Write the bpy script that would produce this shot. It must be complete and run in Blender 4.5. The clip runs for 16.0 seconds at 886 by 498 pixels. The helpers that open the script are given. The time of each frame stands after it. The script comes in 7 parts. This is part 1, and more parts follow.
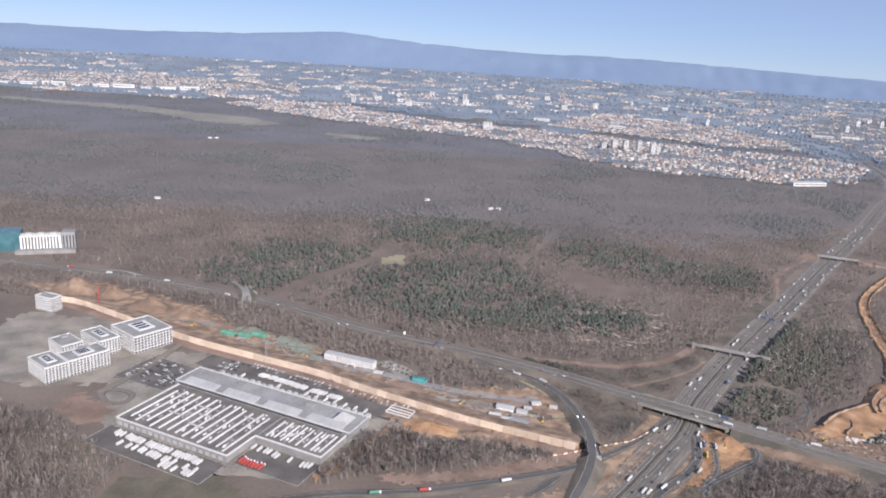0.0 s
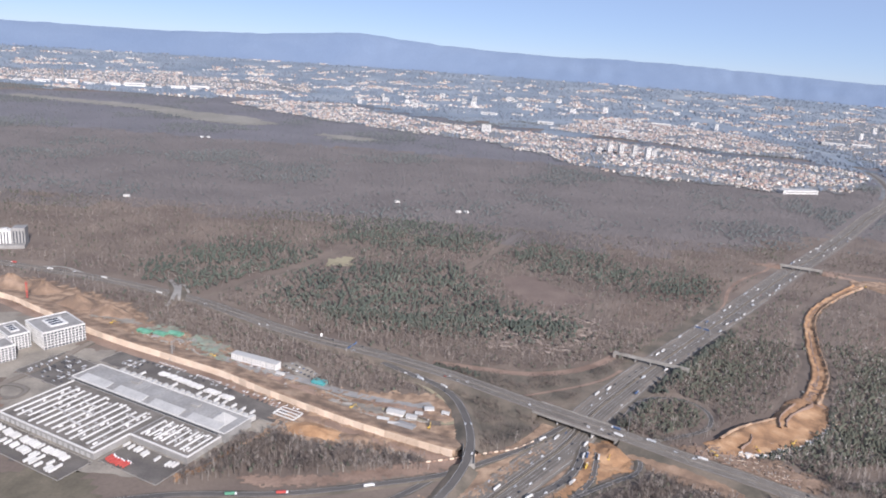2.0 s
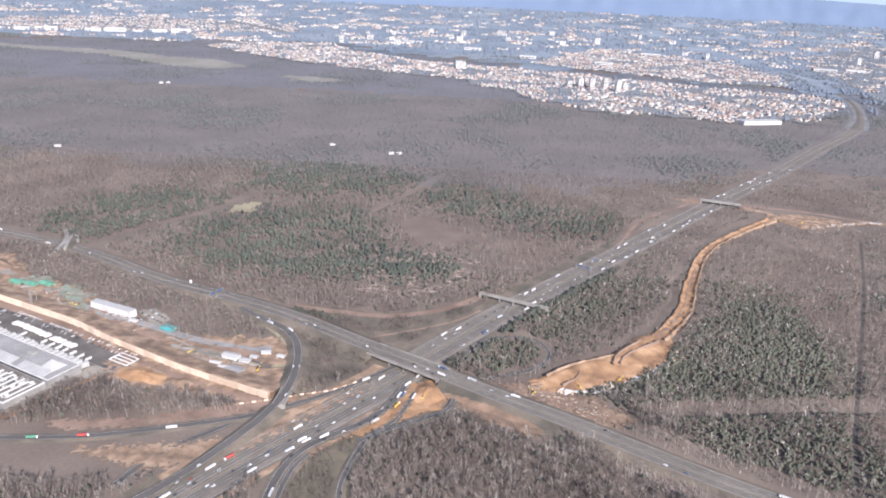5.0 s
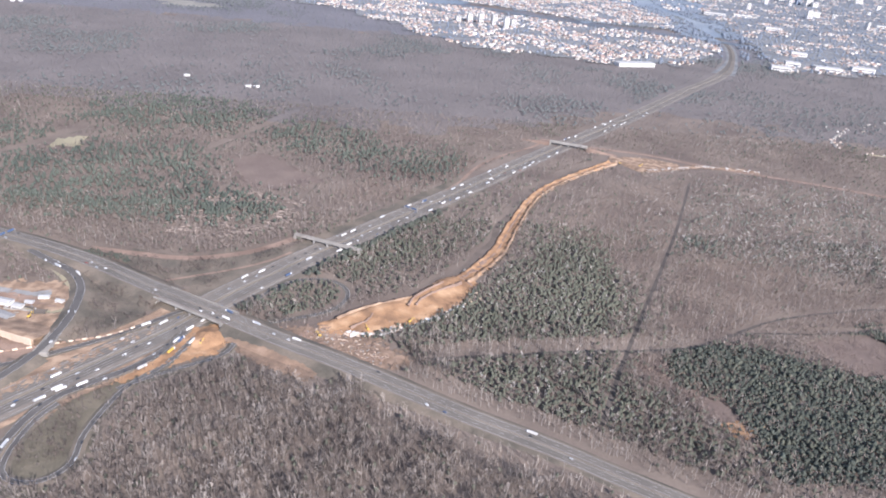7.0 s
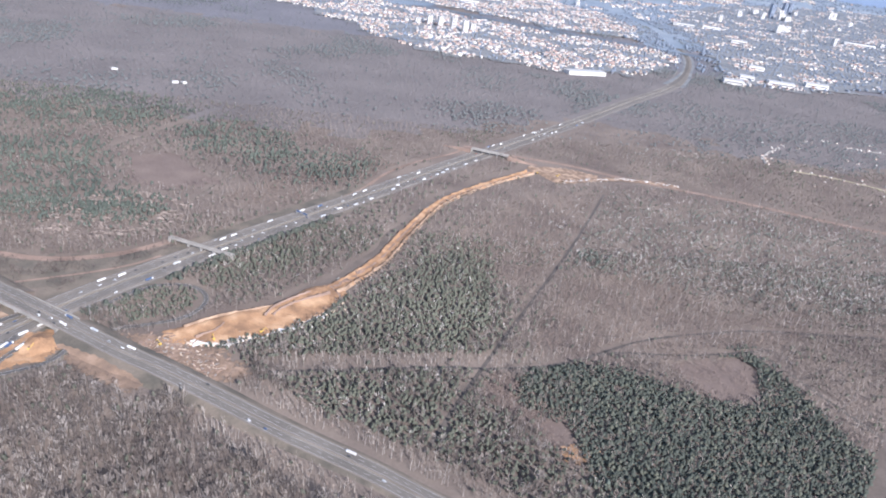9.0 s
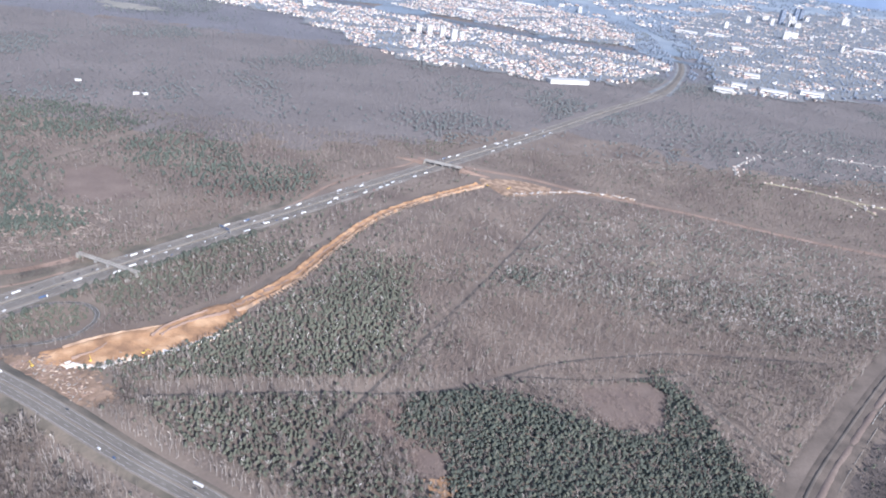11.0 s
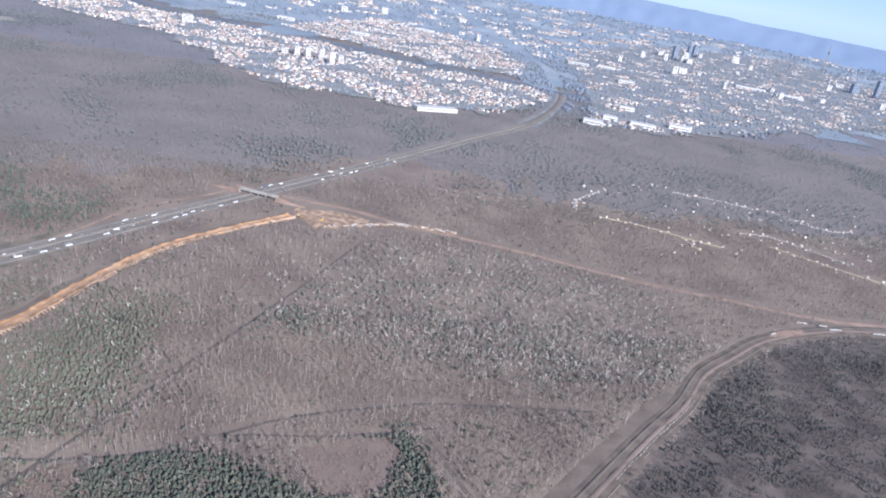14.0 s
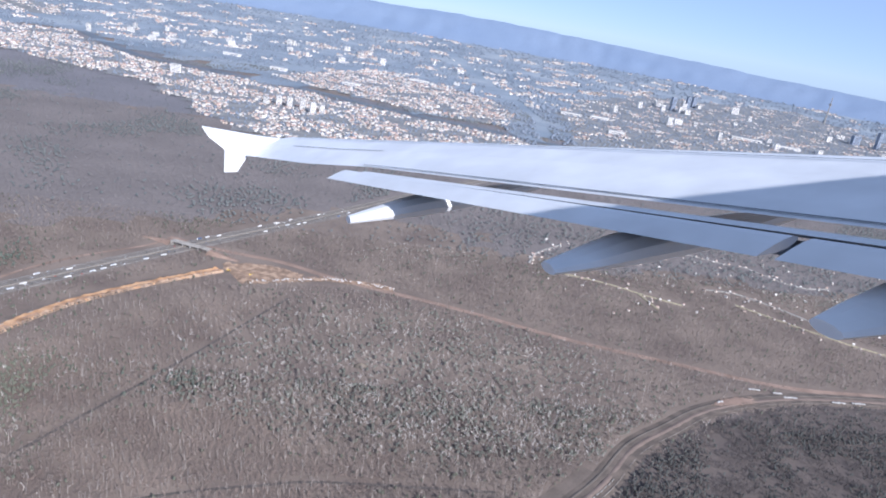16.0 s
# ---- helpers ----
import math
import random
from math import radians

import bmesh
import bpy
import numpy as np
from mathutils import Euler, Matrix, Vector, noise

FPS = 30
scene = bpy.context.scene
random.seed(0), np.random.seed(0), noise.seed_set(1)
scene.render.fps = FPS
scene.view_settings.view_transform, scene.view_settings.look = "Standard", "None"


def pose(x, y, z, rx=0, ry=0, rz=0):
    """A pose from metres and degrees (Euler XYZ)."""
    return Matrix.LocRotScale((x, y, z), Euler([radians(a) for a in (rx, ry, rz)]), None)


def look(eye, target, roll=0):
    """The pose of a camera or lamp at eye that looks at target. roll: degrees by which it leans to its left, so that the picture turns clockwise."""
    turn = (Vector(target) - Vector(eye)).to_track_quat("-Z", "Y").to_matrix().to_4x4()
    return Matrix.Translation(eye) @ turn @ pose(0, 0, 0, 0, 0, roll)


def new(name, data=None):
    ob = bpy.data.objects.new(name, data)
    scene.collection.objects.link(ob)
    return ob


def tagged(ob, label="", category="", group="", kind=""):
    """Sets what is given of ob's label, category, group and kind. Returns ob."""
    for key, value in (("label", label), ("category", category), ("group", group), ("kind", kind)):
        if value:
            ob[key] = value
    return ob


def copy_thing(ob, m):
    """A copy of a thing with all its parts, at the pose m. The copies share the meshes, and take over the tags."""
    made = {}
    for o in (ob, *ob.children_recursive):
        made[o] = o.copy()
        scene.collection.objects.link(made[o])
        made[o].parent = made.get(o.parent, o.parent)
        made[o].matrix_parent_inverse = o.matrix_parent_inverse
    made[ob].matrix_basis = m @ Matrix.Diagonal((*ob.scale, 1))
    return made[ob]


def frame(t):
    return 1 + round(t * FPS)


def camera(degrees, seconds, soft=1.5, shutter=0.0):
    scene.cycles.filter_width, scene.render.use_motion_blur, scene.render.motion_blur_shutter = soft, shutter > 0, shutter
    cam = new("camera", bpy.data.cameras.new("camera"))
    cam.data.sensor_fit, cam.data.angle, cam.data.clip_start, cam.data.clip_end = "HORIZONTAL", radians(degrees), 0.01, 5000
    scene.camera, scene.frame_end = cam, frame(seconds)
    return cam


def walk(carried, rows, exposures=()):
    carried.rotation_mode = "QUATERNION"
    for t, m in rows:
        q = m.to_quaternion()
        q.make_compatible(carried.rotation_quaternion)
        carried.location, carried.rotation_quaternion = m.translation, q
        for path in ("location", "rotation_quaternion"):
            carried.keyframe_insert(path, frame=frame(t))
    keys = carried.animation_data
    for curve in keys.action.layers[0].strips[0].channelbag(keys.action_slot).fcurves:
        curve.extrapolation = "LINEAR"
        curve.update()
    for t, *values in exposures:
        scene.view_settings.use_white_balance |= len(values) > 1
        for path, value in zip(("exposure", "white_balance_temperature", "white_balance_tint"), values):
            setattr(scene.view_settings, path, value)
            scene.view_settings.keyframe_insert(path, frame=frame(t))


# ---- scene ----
cam = camera(64.4, 16.0, soft=1.9)
METRES, EYE, TILT, LEAN, TURN = 560.0, 179.8, -15.74, -3.54, 0.0
ROWS = [
    (0.0, 0.0, 0.0, 0.0, 0.0, 0.0, -0.0),
    (0.5, 0.0308, 0.0007, 0.0009, -0.4, -0.61, -0.19),
    (1.0, 0.0615, 0.0022, 0.0019, -0.24, -0.74, -0.63),
    (1.5, 0.092, 0.0038, 0.0027, 0.65, -0.52, -1.01),
    (2.0, 0.1228, 0.0044, 0.0033, 2.0, 0.11, -1.07),
    (2.5, 0.1534, 0.0058, 0.0042, 3.79, 1.14, -1.02),
    (3.0, 0.1842, 0.0056, 0.0051, 5.21, 1.89, -0.84),
    (5.5, 0.3339, 0.0119, 0.0117, 2.23, -7.28, 0.6),
    (6.0, 0.3643, 0.0147, 0.013, 0.06, -9.13, 0.2),
    (6.5, 0.3953, 0.0162, 0.0143, -1.89, -9.83, -0.46),
    (7.0, 0.426, 0.0184, 0.0162, -2.87, -10.09, -0.81),
    (7.5, 0.4569, 0.0198, 0.0191, -3.59, -10.08, -1.18),
    (8.0, 0.488, 0.0232, 0.0214, -3.85, -10.13, -1.67),
    (8.5, 0.519, 0.0261, 0.0245, -3.88, -10.19, -2.17),
    (9.0, 0.5496, 0.0295, 0.0268, -3.62, -10.01, -2.67),
    (11.5, 0.703, 0.0568, 0.0424, -1.67, -9.5, -2.49),
    (12.0, 0.7343, 0.0635, 0.0452, -2.8, -10.0, -2.59),
    (12.5, 0.7665, 0.071, 0.0482, -4.25, -9.87, -2.92),
    (13.0, 0.7977, 0.077, 0.0518, -5.66, -9.01, -3.56),
    (13.5, 0.829, 0.0843, 0.0553, -6.72, -8.1, -3.87),
    (14.0, 0.86, 0.0926, 0.0596, -7.33, -7.37, -3.89),
    (14.5, 0.8907, 0.1007, 0.0629, -7.71, -6.73, -3.79),
    (15.0, 0.9211, 0.11, 0.0672, -7.77, -6.08, -3.92),
    (15.5, 0.9524, 0.1203, 0.0709, -7.21, -5.06, -3.95),
    (16.0, 0.9832, 0.1298, 0.0758, -6.14, -3.6, -4.25),
]
walk(cam, [(t, pose(0, 0, EYE, TILT, LEAN, TURN) @ pose(METRES * x, METRES * y, METRES * z, 90 + pitch, roll, yaw)) for t, x, y, z, yaw, pitch, roll in ROWS],
     exposures=[(0.0, 0.41, 5820, 19), (3.0, 0.62, 5840, 19), (6.5, 0.9, 5740, 20), (9.0, 0.96, 5540, 18.5), (12.5, 0.95, 5380, 17.5), (16.0, 0.71, 5430, 18)])

# ---- light ----
SUN_AZ, SUN_EL = 152.0, 30.0          # degrees clockwise from +y, and above the horizon
world = bpy.data.worlds.new("sky")
scene.world = world
world.use_nodes = True
wn = world.node_tree.nodes
sky = wn.new("ShaderNodeTexSky")
sky.sky_type = "NISHITA"
sky.sun_disc = False
sky.sun_elevation = radians(SUN_EL)
sky.sun_rotation = radians(SUN_AZ)
sky.air_density, sky.dust_density, sky.ozone_density = 0.55, 0.0, 4.0
wn["Background"].inputs[1].default_value = 0.06
veil = wn.new("ShaderNodeMix")                  # thin bright haze over the whole sky
veil.data_type, veil.inputs[0].default_value = "RGBA", 0.48
veil.inputs[7].default_value = (6.8, 8.1, 9.7, 1)
world.node_tree.links.new(sky.outputs[0], veil.inputs[6])
world.node_tree.links.new(veil.outputs[2], wn["Background"].inputs[0])
sun = new("sun", bpy.data.lights.new("sun", "SUN"))
sun.data.energy, sun.data.angle, sun.data.color = 5.0, radians(0.5), (1.0, 0.925, 0.79)
a, e = radians(SUN_AZ), radians(SUN_EL)
sun.matrix_world = look((math.sin(a) * 500 * math.cos(e), -abs(math.cos(a)) * 500 * math.cos(e), 500 * math.sin(e)), (0, 0, 0))


# ---- materials ----
def mat(name, c1, c2, scale=1.0, rough=0.85, bump=0.0, fine=6.0, island=0.0, metal=0.0, piece=0.0, mid=None):
    """A surface of two colours mixed by noise of a real-world size, with finer grain over it, and a change of tone from piece to piece."""
    m = bpy.data.materials.new(name)
    m.use_nodes = True
    n, ln = m.node_tree.nodes, m.node_tree.links
    bs = n["Principled BSDF"]
    bs.inputs["Roughness"].default_value, bs.inputs["Metallic"].default_value = rough, metal
    geo = n.new("ShaderNodeNewGeometry")
    big, small = n.new("ShaderNodeTexNoise"), n.new("ShaderNodeTexNoise")
    big.inputs["Scale"].default_value, big.inputs["Detail"].default_value = scale, 6
    small.inputs["Scale"].default_value, small.inputs["Detail"].default_value = scale * fine, 3
    for tex in (big, small):
        ln.new(geo.outputs["Position"], tex.inputs["Vector"])
    ramp = n.new("ShaderNodeValToRGB")
    ramp.color_ramp.elements[0].position, ramp.color_ramp.elements[1].position = 0.34, 0.66
    ramp.color_ramp.elements[0].color, ramp.color_ramp.elements[1].color = (*c1, 1), (*c2, 1)
    if mid:
        ramp.color_ramp.elements.new(0.5).color = (*mid, 1)
    ln.new(big.outputs["Fac"], ramp.inputs[0])
    val = n.new("ShaderNodeMath")
    val.operation, val.inputs[1].default_value, val.inputs[2].default_value = "MULTIPLY_ADD", 0.5, 0.75
    ln.new(small.outputs["Fac"], val.inputs[0])
    last = val
    for amount, out in ((island, geo.outputs["Random Per Island"]), (piece, None)):
        if amount:
            if out is None:
                out = n.new("ShaderNodeObjectInfo").outputs["Random"]
            vary = n.new("ShaderNodeMath")
            vary.operation, vary.inputs[1].default_value, vary.inputs[2].default_value = "MULTIPLY_ADD", 2 * amount, 1 - amount
            ln.new(out, vary.inputs[0])
            both = n.new("ShaderNodeMath")
            both.operation = "MULTIPLY"
            ln.new(last.outputs[0], both.inputs[0])
            ln.new(vary.outputs[0], both.inputs[1])
            last = both
    mix = n.new("ShaderNodeVectorMath")
    mix.operation = "SCALE"
    ln.new(ramp.outputs[0], mix.inputs[0])
    ln.new(last.outputs[0], mix.inputs["Scale"])
    ln.new(mix.outputs[0], bs.inputs["Base Color"])
    if bump:
        b = n.new("ShaderNodeBump")
        b.inputs["Strength"].default_value, b.inputs["Distance"].default_value = bump, 0.3
        ln.new(small.outputs["Fac"], b.inputs["Height"])
        ln.new(b.outputs[0], bs.inputs["Normal"])
    return m


def shades(name, colours, rough=0.8, scale=0.4, spread=0.25):
    """One of several colours for each loose piece of a mesh, with grain."""
    m = mat(name, (0.5, 0.5, 0.5), (0.6, 0.6, 0.6), scale, rough, island=spread)
    n, ln = m.node_tree.nodes, m.node_tree.links
    ramp = n.new("ShaderNodeValToRGB")
    ramp.color_ramp.interpolation = "CONSTANT"
    for k, c in enumerate(colours):
        el = ramp.color_ramp.elements[0] if k == 0 else ramp.color_ramp.elements.new(k / len(colours))
        el.color = (*c, 1)
    ramp.color_ramp.elements[len(ramp.color_ramp.elements) - 1].color = (*colours[-1], 1)
    geo = next(x for x in n if x.type == "NEW_GEOMETRY")
    frac = n.new("ShaderNodeMath")
    frac.operation = "MULTIPLY"
    frac.inputs[1].default_value = 7.31
    part_ = n.new("ShaderNodeMath")
    part_.operation = "FRACT"
    ln.new(geo.outputs["Random Per Island"], frac.inputs[0])
    ln.new(frac.outputs[0], part_.inputs[0])
    ln.new(part_.outputs[0], ramp.inputs[0])
    mul = n.new("ShaderNodeMix")
    mul.data_type, mul.blend_type = "RGBA", "MULTIPLY"
    mul.inputs[0].default_value = 1.0
    bs = n["Principled BSDF"]
    old = bs.inputs["Base Color"].links[0].from_socket
    up = n.new("ShaderNodeVectorMath")
    up.operation, up.inputs["Scale"].default_value = "SCALE", 1.8
    ln.new(old, up.inputs[0])
    ln.new(ramp.outputs[0], mul.inputs[6])
    ln.new(up.outputs[0], mul.inputs[7])
    ln.new(mul.outputs[2], bs.inputs["Base Color"])
    return m


M_GROUND = mat("leaf_litter", (0.130, 0.100, 0.083), (0.198, 0.156, 0.125), 0.02, 0.95, 0.4, 30, mid=(0.161, 0.127, 0.103))
M_OAK = mat("dark_bare_twigs", (0.088, 0.072, 0.063), (0.15, 0.124, 0.107), 0.012, 0.92, island=0.18, fine=40)
M_FALLEN = mat("fallen_trunks", (0.2, 0.165, 0.145), (0.32, 0.265, 0.23), 0.1, 0.9, island=0.3)
M_FELLED = mat("felled_ground", (0.135, 0.100, 0.084), (0.182, 0.138, 0.113), 0.05, 0.95, 0.3, 12)
M_BARE = mat("bare_twigs", (0.125, 0.100, 0.086), (0.208, 0.168, 0.142), 0.009, 0.9, island=0.16, fine=40)
M_YOUNG = mat("young_twigs", (0.144, 0.107, 0.089), (0.203, 0.155, 0.127), 0.02, 0.9, island=0.22, fine=40)
M_BIRCH = mat("pale_bark", (0.29, 0.268, 0.238), (0.44, 0.41, 0.368), 0.05, 0.8, island=0.3)
M_PINE = mat("pine_needles", (0.05, 0.058, 0.046), (0.07, 0.078, 0.06), 0.015, 0.85, island=0.2, fine=40)
# dark conifers of the heath, with shade over them painted in too
M_DEEP = mat("deep_needles", (0.045, 0.047, 0.043), (0.064, 0.066, 0.06), 0.015, 0.85, island=0.3, fine=40)
M_TEALPINE = mat("blue_green_needles", (0.062, 0.074, 0.06), (0.09, 0.102, 0.08), 0.015, 0.88, island=0.28, fine=40)
M_MIXED = mat("grey_green_needles", (0.078, 0.082, 0.06), (0.105, 0.108, 0.079), 0.015, 0.88, island=0.2, fine=40)
# bare twigs again for the distance, greyed to paint in haze
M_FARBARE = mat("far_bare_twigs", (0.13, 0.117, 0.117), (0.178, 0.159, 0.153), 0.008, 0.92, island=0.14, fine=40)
M_GREYPINE = mat("dusty_grey_needles", (0.104, 0.107, 0.088), (0.147, 0.149, 0.122), 0.015, 0.9, island=0.24, fine=40)
M_ASH = mat("grey_ash_twigs", (0.165, 0.142, 0.125), (0.275, 0.24, 0.21), 0.02, 0.9, island=0.2, fine=40)
M_THICKET = mat("brown_thicket_twigs", (0.075, 0.056, 0.048), (0.122, 0.094, 0.08), 0.03, 0.92, island=0.25, fine=40)
M_STEM = mat("pale_slim_bark", (0.215, 0.188, 0.163), (0.35, 0.31, 0.27), 0.03, 0.85, island=0.3)
M_SANDVERGE = mat("sandy_brown_verge", (0.102, 0.081, 0.066), (0.168, 0.134, 0.11), 0.06, 0.95, 0.4, 14)
# stubble of far fields, its yellow dulled to put haze in the colour
M_FARFIELD = mat("hazy_stubble", (0.19, 0.178, 0.15), (0.25, 0.232, 0.2), 0.008, 0.95, 0.0, 8)
# brown heath and its twigs, darkened to put shade into the colour
M_HEATH = mat("dark_heath", (0.07, 0.056, 0.05), (0.118, 0.095, 0.083), 0.03, 0.95, 0.3, 10)
M_GLOOM = mat("dark_scrub_twigs", (0.05, 0.044, 0.042), (0.082, 0.071, 0.066), 0.03, 0.95, island=0.2, fine=40)
# far tree tops, with haze painted in as a greyer, bluer tone
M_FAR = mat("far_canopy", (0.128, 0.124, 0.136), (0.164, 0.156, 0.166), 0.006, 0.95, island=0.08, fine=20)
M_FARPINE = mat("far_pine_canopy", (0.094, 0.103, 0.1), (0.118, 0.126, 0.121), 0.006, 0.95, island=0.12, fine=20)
# litter under far trees: haze, and some tree shade, painted into the colour
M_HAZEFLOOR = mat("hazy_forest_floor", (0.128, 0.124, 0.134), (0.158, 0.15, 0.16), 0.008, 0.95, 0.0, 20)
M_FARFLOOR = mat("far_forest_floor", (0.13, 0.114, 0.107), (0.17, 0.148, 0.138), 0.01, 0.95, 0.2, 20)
# the blue of distance haze is put into the ridge's own colour
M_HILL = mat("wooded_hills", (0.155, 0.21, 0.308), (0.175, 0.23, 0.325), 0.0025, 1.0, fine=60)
M_ROADX = mat("worn_asphalt", (0.119, 0.105, 0.090), (0.157, 0.139, 0.119), 0.04, 0.9, 0.1, 20)
M_SHOULDER = mat("road_shoulder", (0.159, 0.135, 0.112), (0.223, 0.190, 0.156), 0.05, 0.9, 0.1, 20)
M_LOT = mat("parking_asphalt", (0.091, 0.081, 0.074), (0.150, 0.135, 0.120), 0.08, 0.9, 0.1, 14)
M_ROAD = mat("asphalt", (0.143, 0.127, 0.110), (0.189, 0.168, 0.146), 0.05, 0.9, 0.1, 20)
M_ROADNEW = mat("dark_asphalt", (0.083, 0.076, 0.071), (0.117, 0.106, 0.097), 0.05, 0.88, 0.1, 20)
M_LINE = mat("road_paint", (0.36, 0.35, 0.34), (0.48, 0.47, 0.45), 0.3, 0.7)
M_VERGE = mat("dry_verge", (0.085, 0.076, 0.06), (0.185, 0.15, 0.116), 0.06, 0.95, 0.3, 12)
M_GRASS = mat("winter_grass", (0.098, 0.084, 0.061), (0.16, 0.135, 0.098), 0.08, 0.95, 0.5, 10, mid=(0.124, 0.107, 0.077))
M_FIELD = mat("pale_stubble", (0.26, 0.23, 0.15), (0.33, 0.29, 0.19), 0.02, 0.95, 0.1, 20)
M_DIRT = mat("sandy_earth", (0.16, 0.11, 0.077), (0.39, 0.278, 0.19), 0.15, 0.95, 0.8, 14, mid=(0.265, 0.18, 0.121))
M_CLAY = mat("reddish_earth", (0.18, 0.122, 0.092), (0.285, 0.2, 0.152), 0.06, 0.95, 0.7, 14)
M_ORANGE = mat("orange_sand", (0.21, 0.122, 0.068), (0.47, 0.3, 0.172), 0.09, 0.95, 0.9, 12, mid=(0.345, 0.2, 0.105))
M_RAIL = mat("ballast", (0.088, 0.07, 0.057), (0.15, 0.118, 0.094), 0.1, 0.95, 0.4, 16)
M_CONC = mat("concrete", (0.22, 0.205, 0.185), (0.31, 0.29, 0.26), 0.15, 0.85, 0.15, 10)
M_CONCD = mat("grey_concrete", (0.22, 0.21, 0.2), (0.3, 0.29, 0.275), 0.15, 0.85, 0.15, 10)
M_OCHRE = mat("ochre_earth", (0.15, 0.106, 0.078), (0.285, 0.2, 0.142), 0.12, 0.95, 0.8, 12, mid=(0.21, 0.143, 0.099))
M_RETAIN = mat("sand_stained_wall", (0.54, 0.42, 0.315), (0.68, 0.55, 0.43), 0.1, 0.9, 0.2, 14, piece=0.16)
M_WHITE = mat("white_plaster", (0.56, 0.545, 0.52), (0.64, 0.625, 0.6), 0.2, 0.6, fine=10, piece=0.1)
M_GLASS = mat("dark_window", (0.03, 0.035, 0.045), (0.06, 0.068, 0.08), 0.3, 0.15)
M_ROOFG = mat("grey_roof", (0.22, 0.215, 0.205), (0.29, 0.28, 0.27), 0.1, 0.7, fine=10)
M_ROOFL = mat("light_roof", (0.36, 0.35, 0.335), (0.47, 0.46, 0.44), 0.1, 0.6, fine=10)
M_GREEN = mat("green_sheet", (0.10, 0.26, 0.17), (0.16, 0.36, 0.25), 0.3, 0.7)
M_TEAL = mat("teal_sheet", (0.07, 0.30, 0.30), (0.11, 0.38, 0.38), 0.3, 0.6)
M_RED = mat("red_paint", (0.42, 0.07, 0.06), (0.5, 0.1, 0.08), 0.3, 0.5)
M_YELLOW = mat("yellow_paint", (0.55, 0.36, 0.06), (0.62, 0.42, 0.09), 0.3, 0.5)
M_WATER = mat("river_water", (0.085, 0.105, 0.13), (0.115, 0.138, 0.165), 0.01, 0.7)
# town, plain and copses carry the grey-blue of haze in their base colours
M_TOWN = mat("town_gardens", (0.125, 0.132, 0.138), (0.222, 0.22, 0.216), 0.03, 0.95, 0, 10)
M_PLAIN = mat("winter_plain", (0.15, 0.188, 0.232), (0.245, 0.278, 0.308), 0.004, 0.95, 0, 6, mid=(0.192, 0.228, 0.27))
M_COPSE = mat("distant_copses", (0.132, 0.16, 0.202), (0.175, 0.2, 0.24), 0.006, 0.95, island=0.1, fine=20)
M_HOUSE = shades("house_walls", [(0.64, 0.6, 0.545), (0.6, 0.54, 0.47), (0.53, 0.5, 0.46), (0.7, 0.665, 0.61), (0.45, 0.37, 0.31)], spread=0.15)
M_TILE = shades("house_roofs", [(0.31, 0.215, 0.18), (0.4, 0.295, 0.25), (0.28, 0.265, 0.255), (0.48, 0.45, 0.42), (0.36, 0.25, 0.21), (0.6, 0.575, 0.54)], spread=0.2)
M_CAR = [mat("car_" + k, c, tuple(v * 1.1 for v in c), 0.5, 0.3) for k, c in
         (("white", (0.75, 0.75, 0.75)), ("silver", (0.45, 0.46, 0.47)), ("dark", (0.04, 0.042, 0.05)), ("red", (0.3, 0.06, 0.05)), ("blue", (0.07, 0.11, 0.2)))]
M_YARD = mat("worn_paving", (0.172, 0.154, 0.130), (0.310, 0.274, 0.226), 0.06, 0.9, 0.1, 12)
M_PATH = mat("trodden_earth", (0.08, 0.067, 0.057), (0.115, 0.097, 0.083), 0.1, 0.95, 0.2, 10)
M_TYRE = mat("tyre", (0.02, 0.02, 0.02), (0.03, 0.03, 0.03), 1.0, 0.9)


# ---- building helpers ----
def empty(name, m, label, category, group="", kind=""):
    ob = new(name)
    ob.matrix_world = m
    return tagged(ob, label, category, group, kind)


def link(name, bm, material, parent=None, label=""):
    me = bpy.data.meshes.new(name)
    bmesh.ops.recalc_face_normals(bm, faces=bm.faces)
    bm.to_mesh(me)
    bm.free()
    me.materials.append(material)
    ob = new(name, me)
    ob.parent = parent
    return tagged(ob, label)


def part(name, bm, material, parent, label=""):
    return link(name, bm, material, parent, label)


def again(ob, m):
    """The same mesh once more under the same parent, at the pose m."""
    o = new(ob.name.split(".")[0], ob.data)
    o.parent, o.matrix_local = ob.parent, m
    return o


def box(bm, x, y, z, sx, sy, sz, turn=0.0, bevel=0.0):
    """A box whose base centre is (x, y, z), bevelled along its upright and top edges."""
    r = bmesh.ops.create_cube(bm, size=1.0, matrix=Matrix.Translation((x, y, z + sz / 2)) @ Matrix.Rotation(turn, 4, "Z") @ Matrix.Diagonal((sx, sy, sz, 1)))
    if bevel:
        es = list({e for v in r["verts"] for e in v.link_edges})
        bmesh.ops.bevel(bm, geom=es, offset=bevel, segments=1, affect="EDGES")
    return bm


def boxes(*rows, bevel=0.0):
    bm = bmesh.new()
    for row in rows:
        box(bm, *row, bevel=bevel)
    return bm


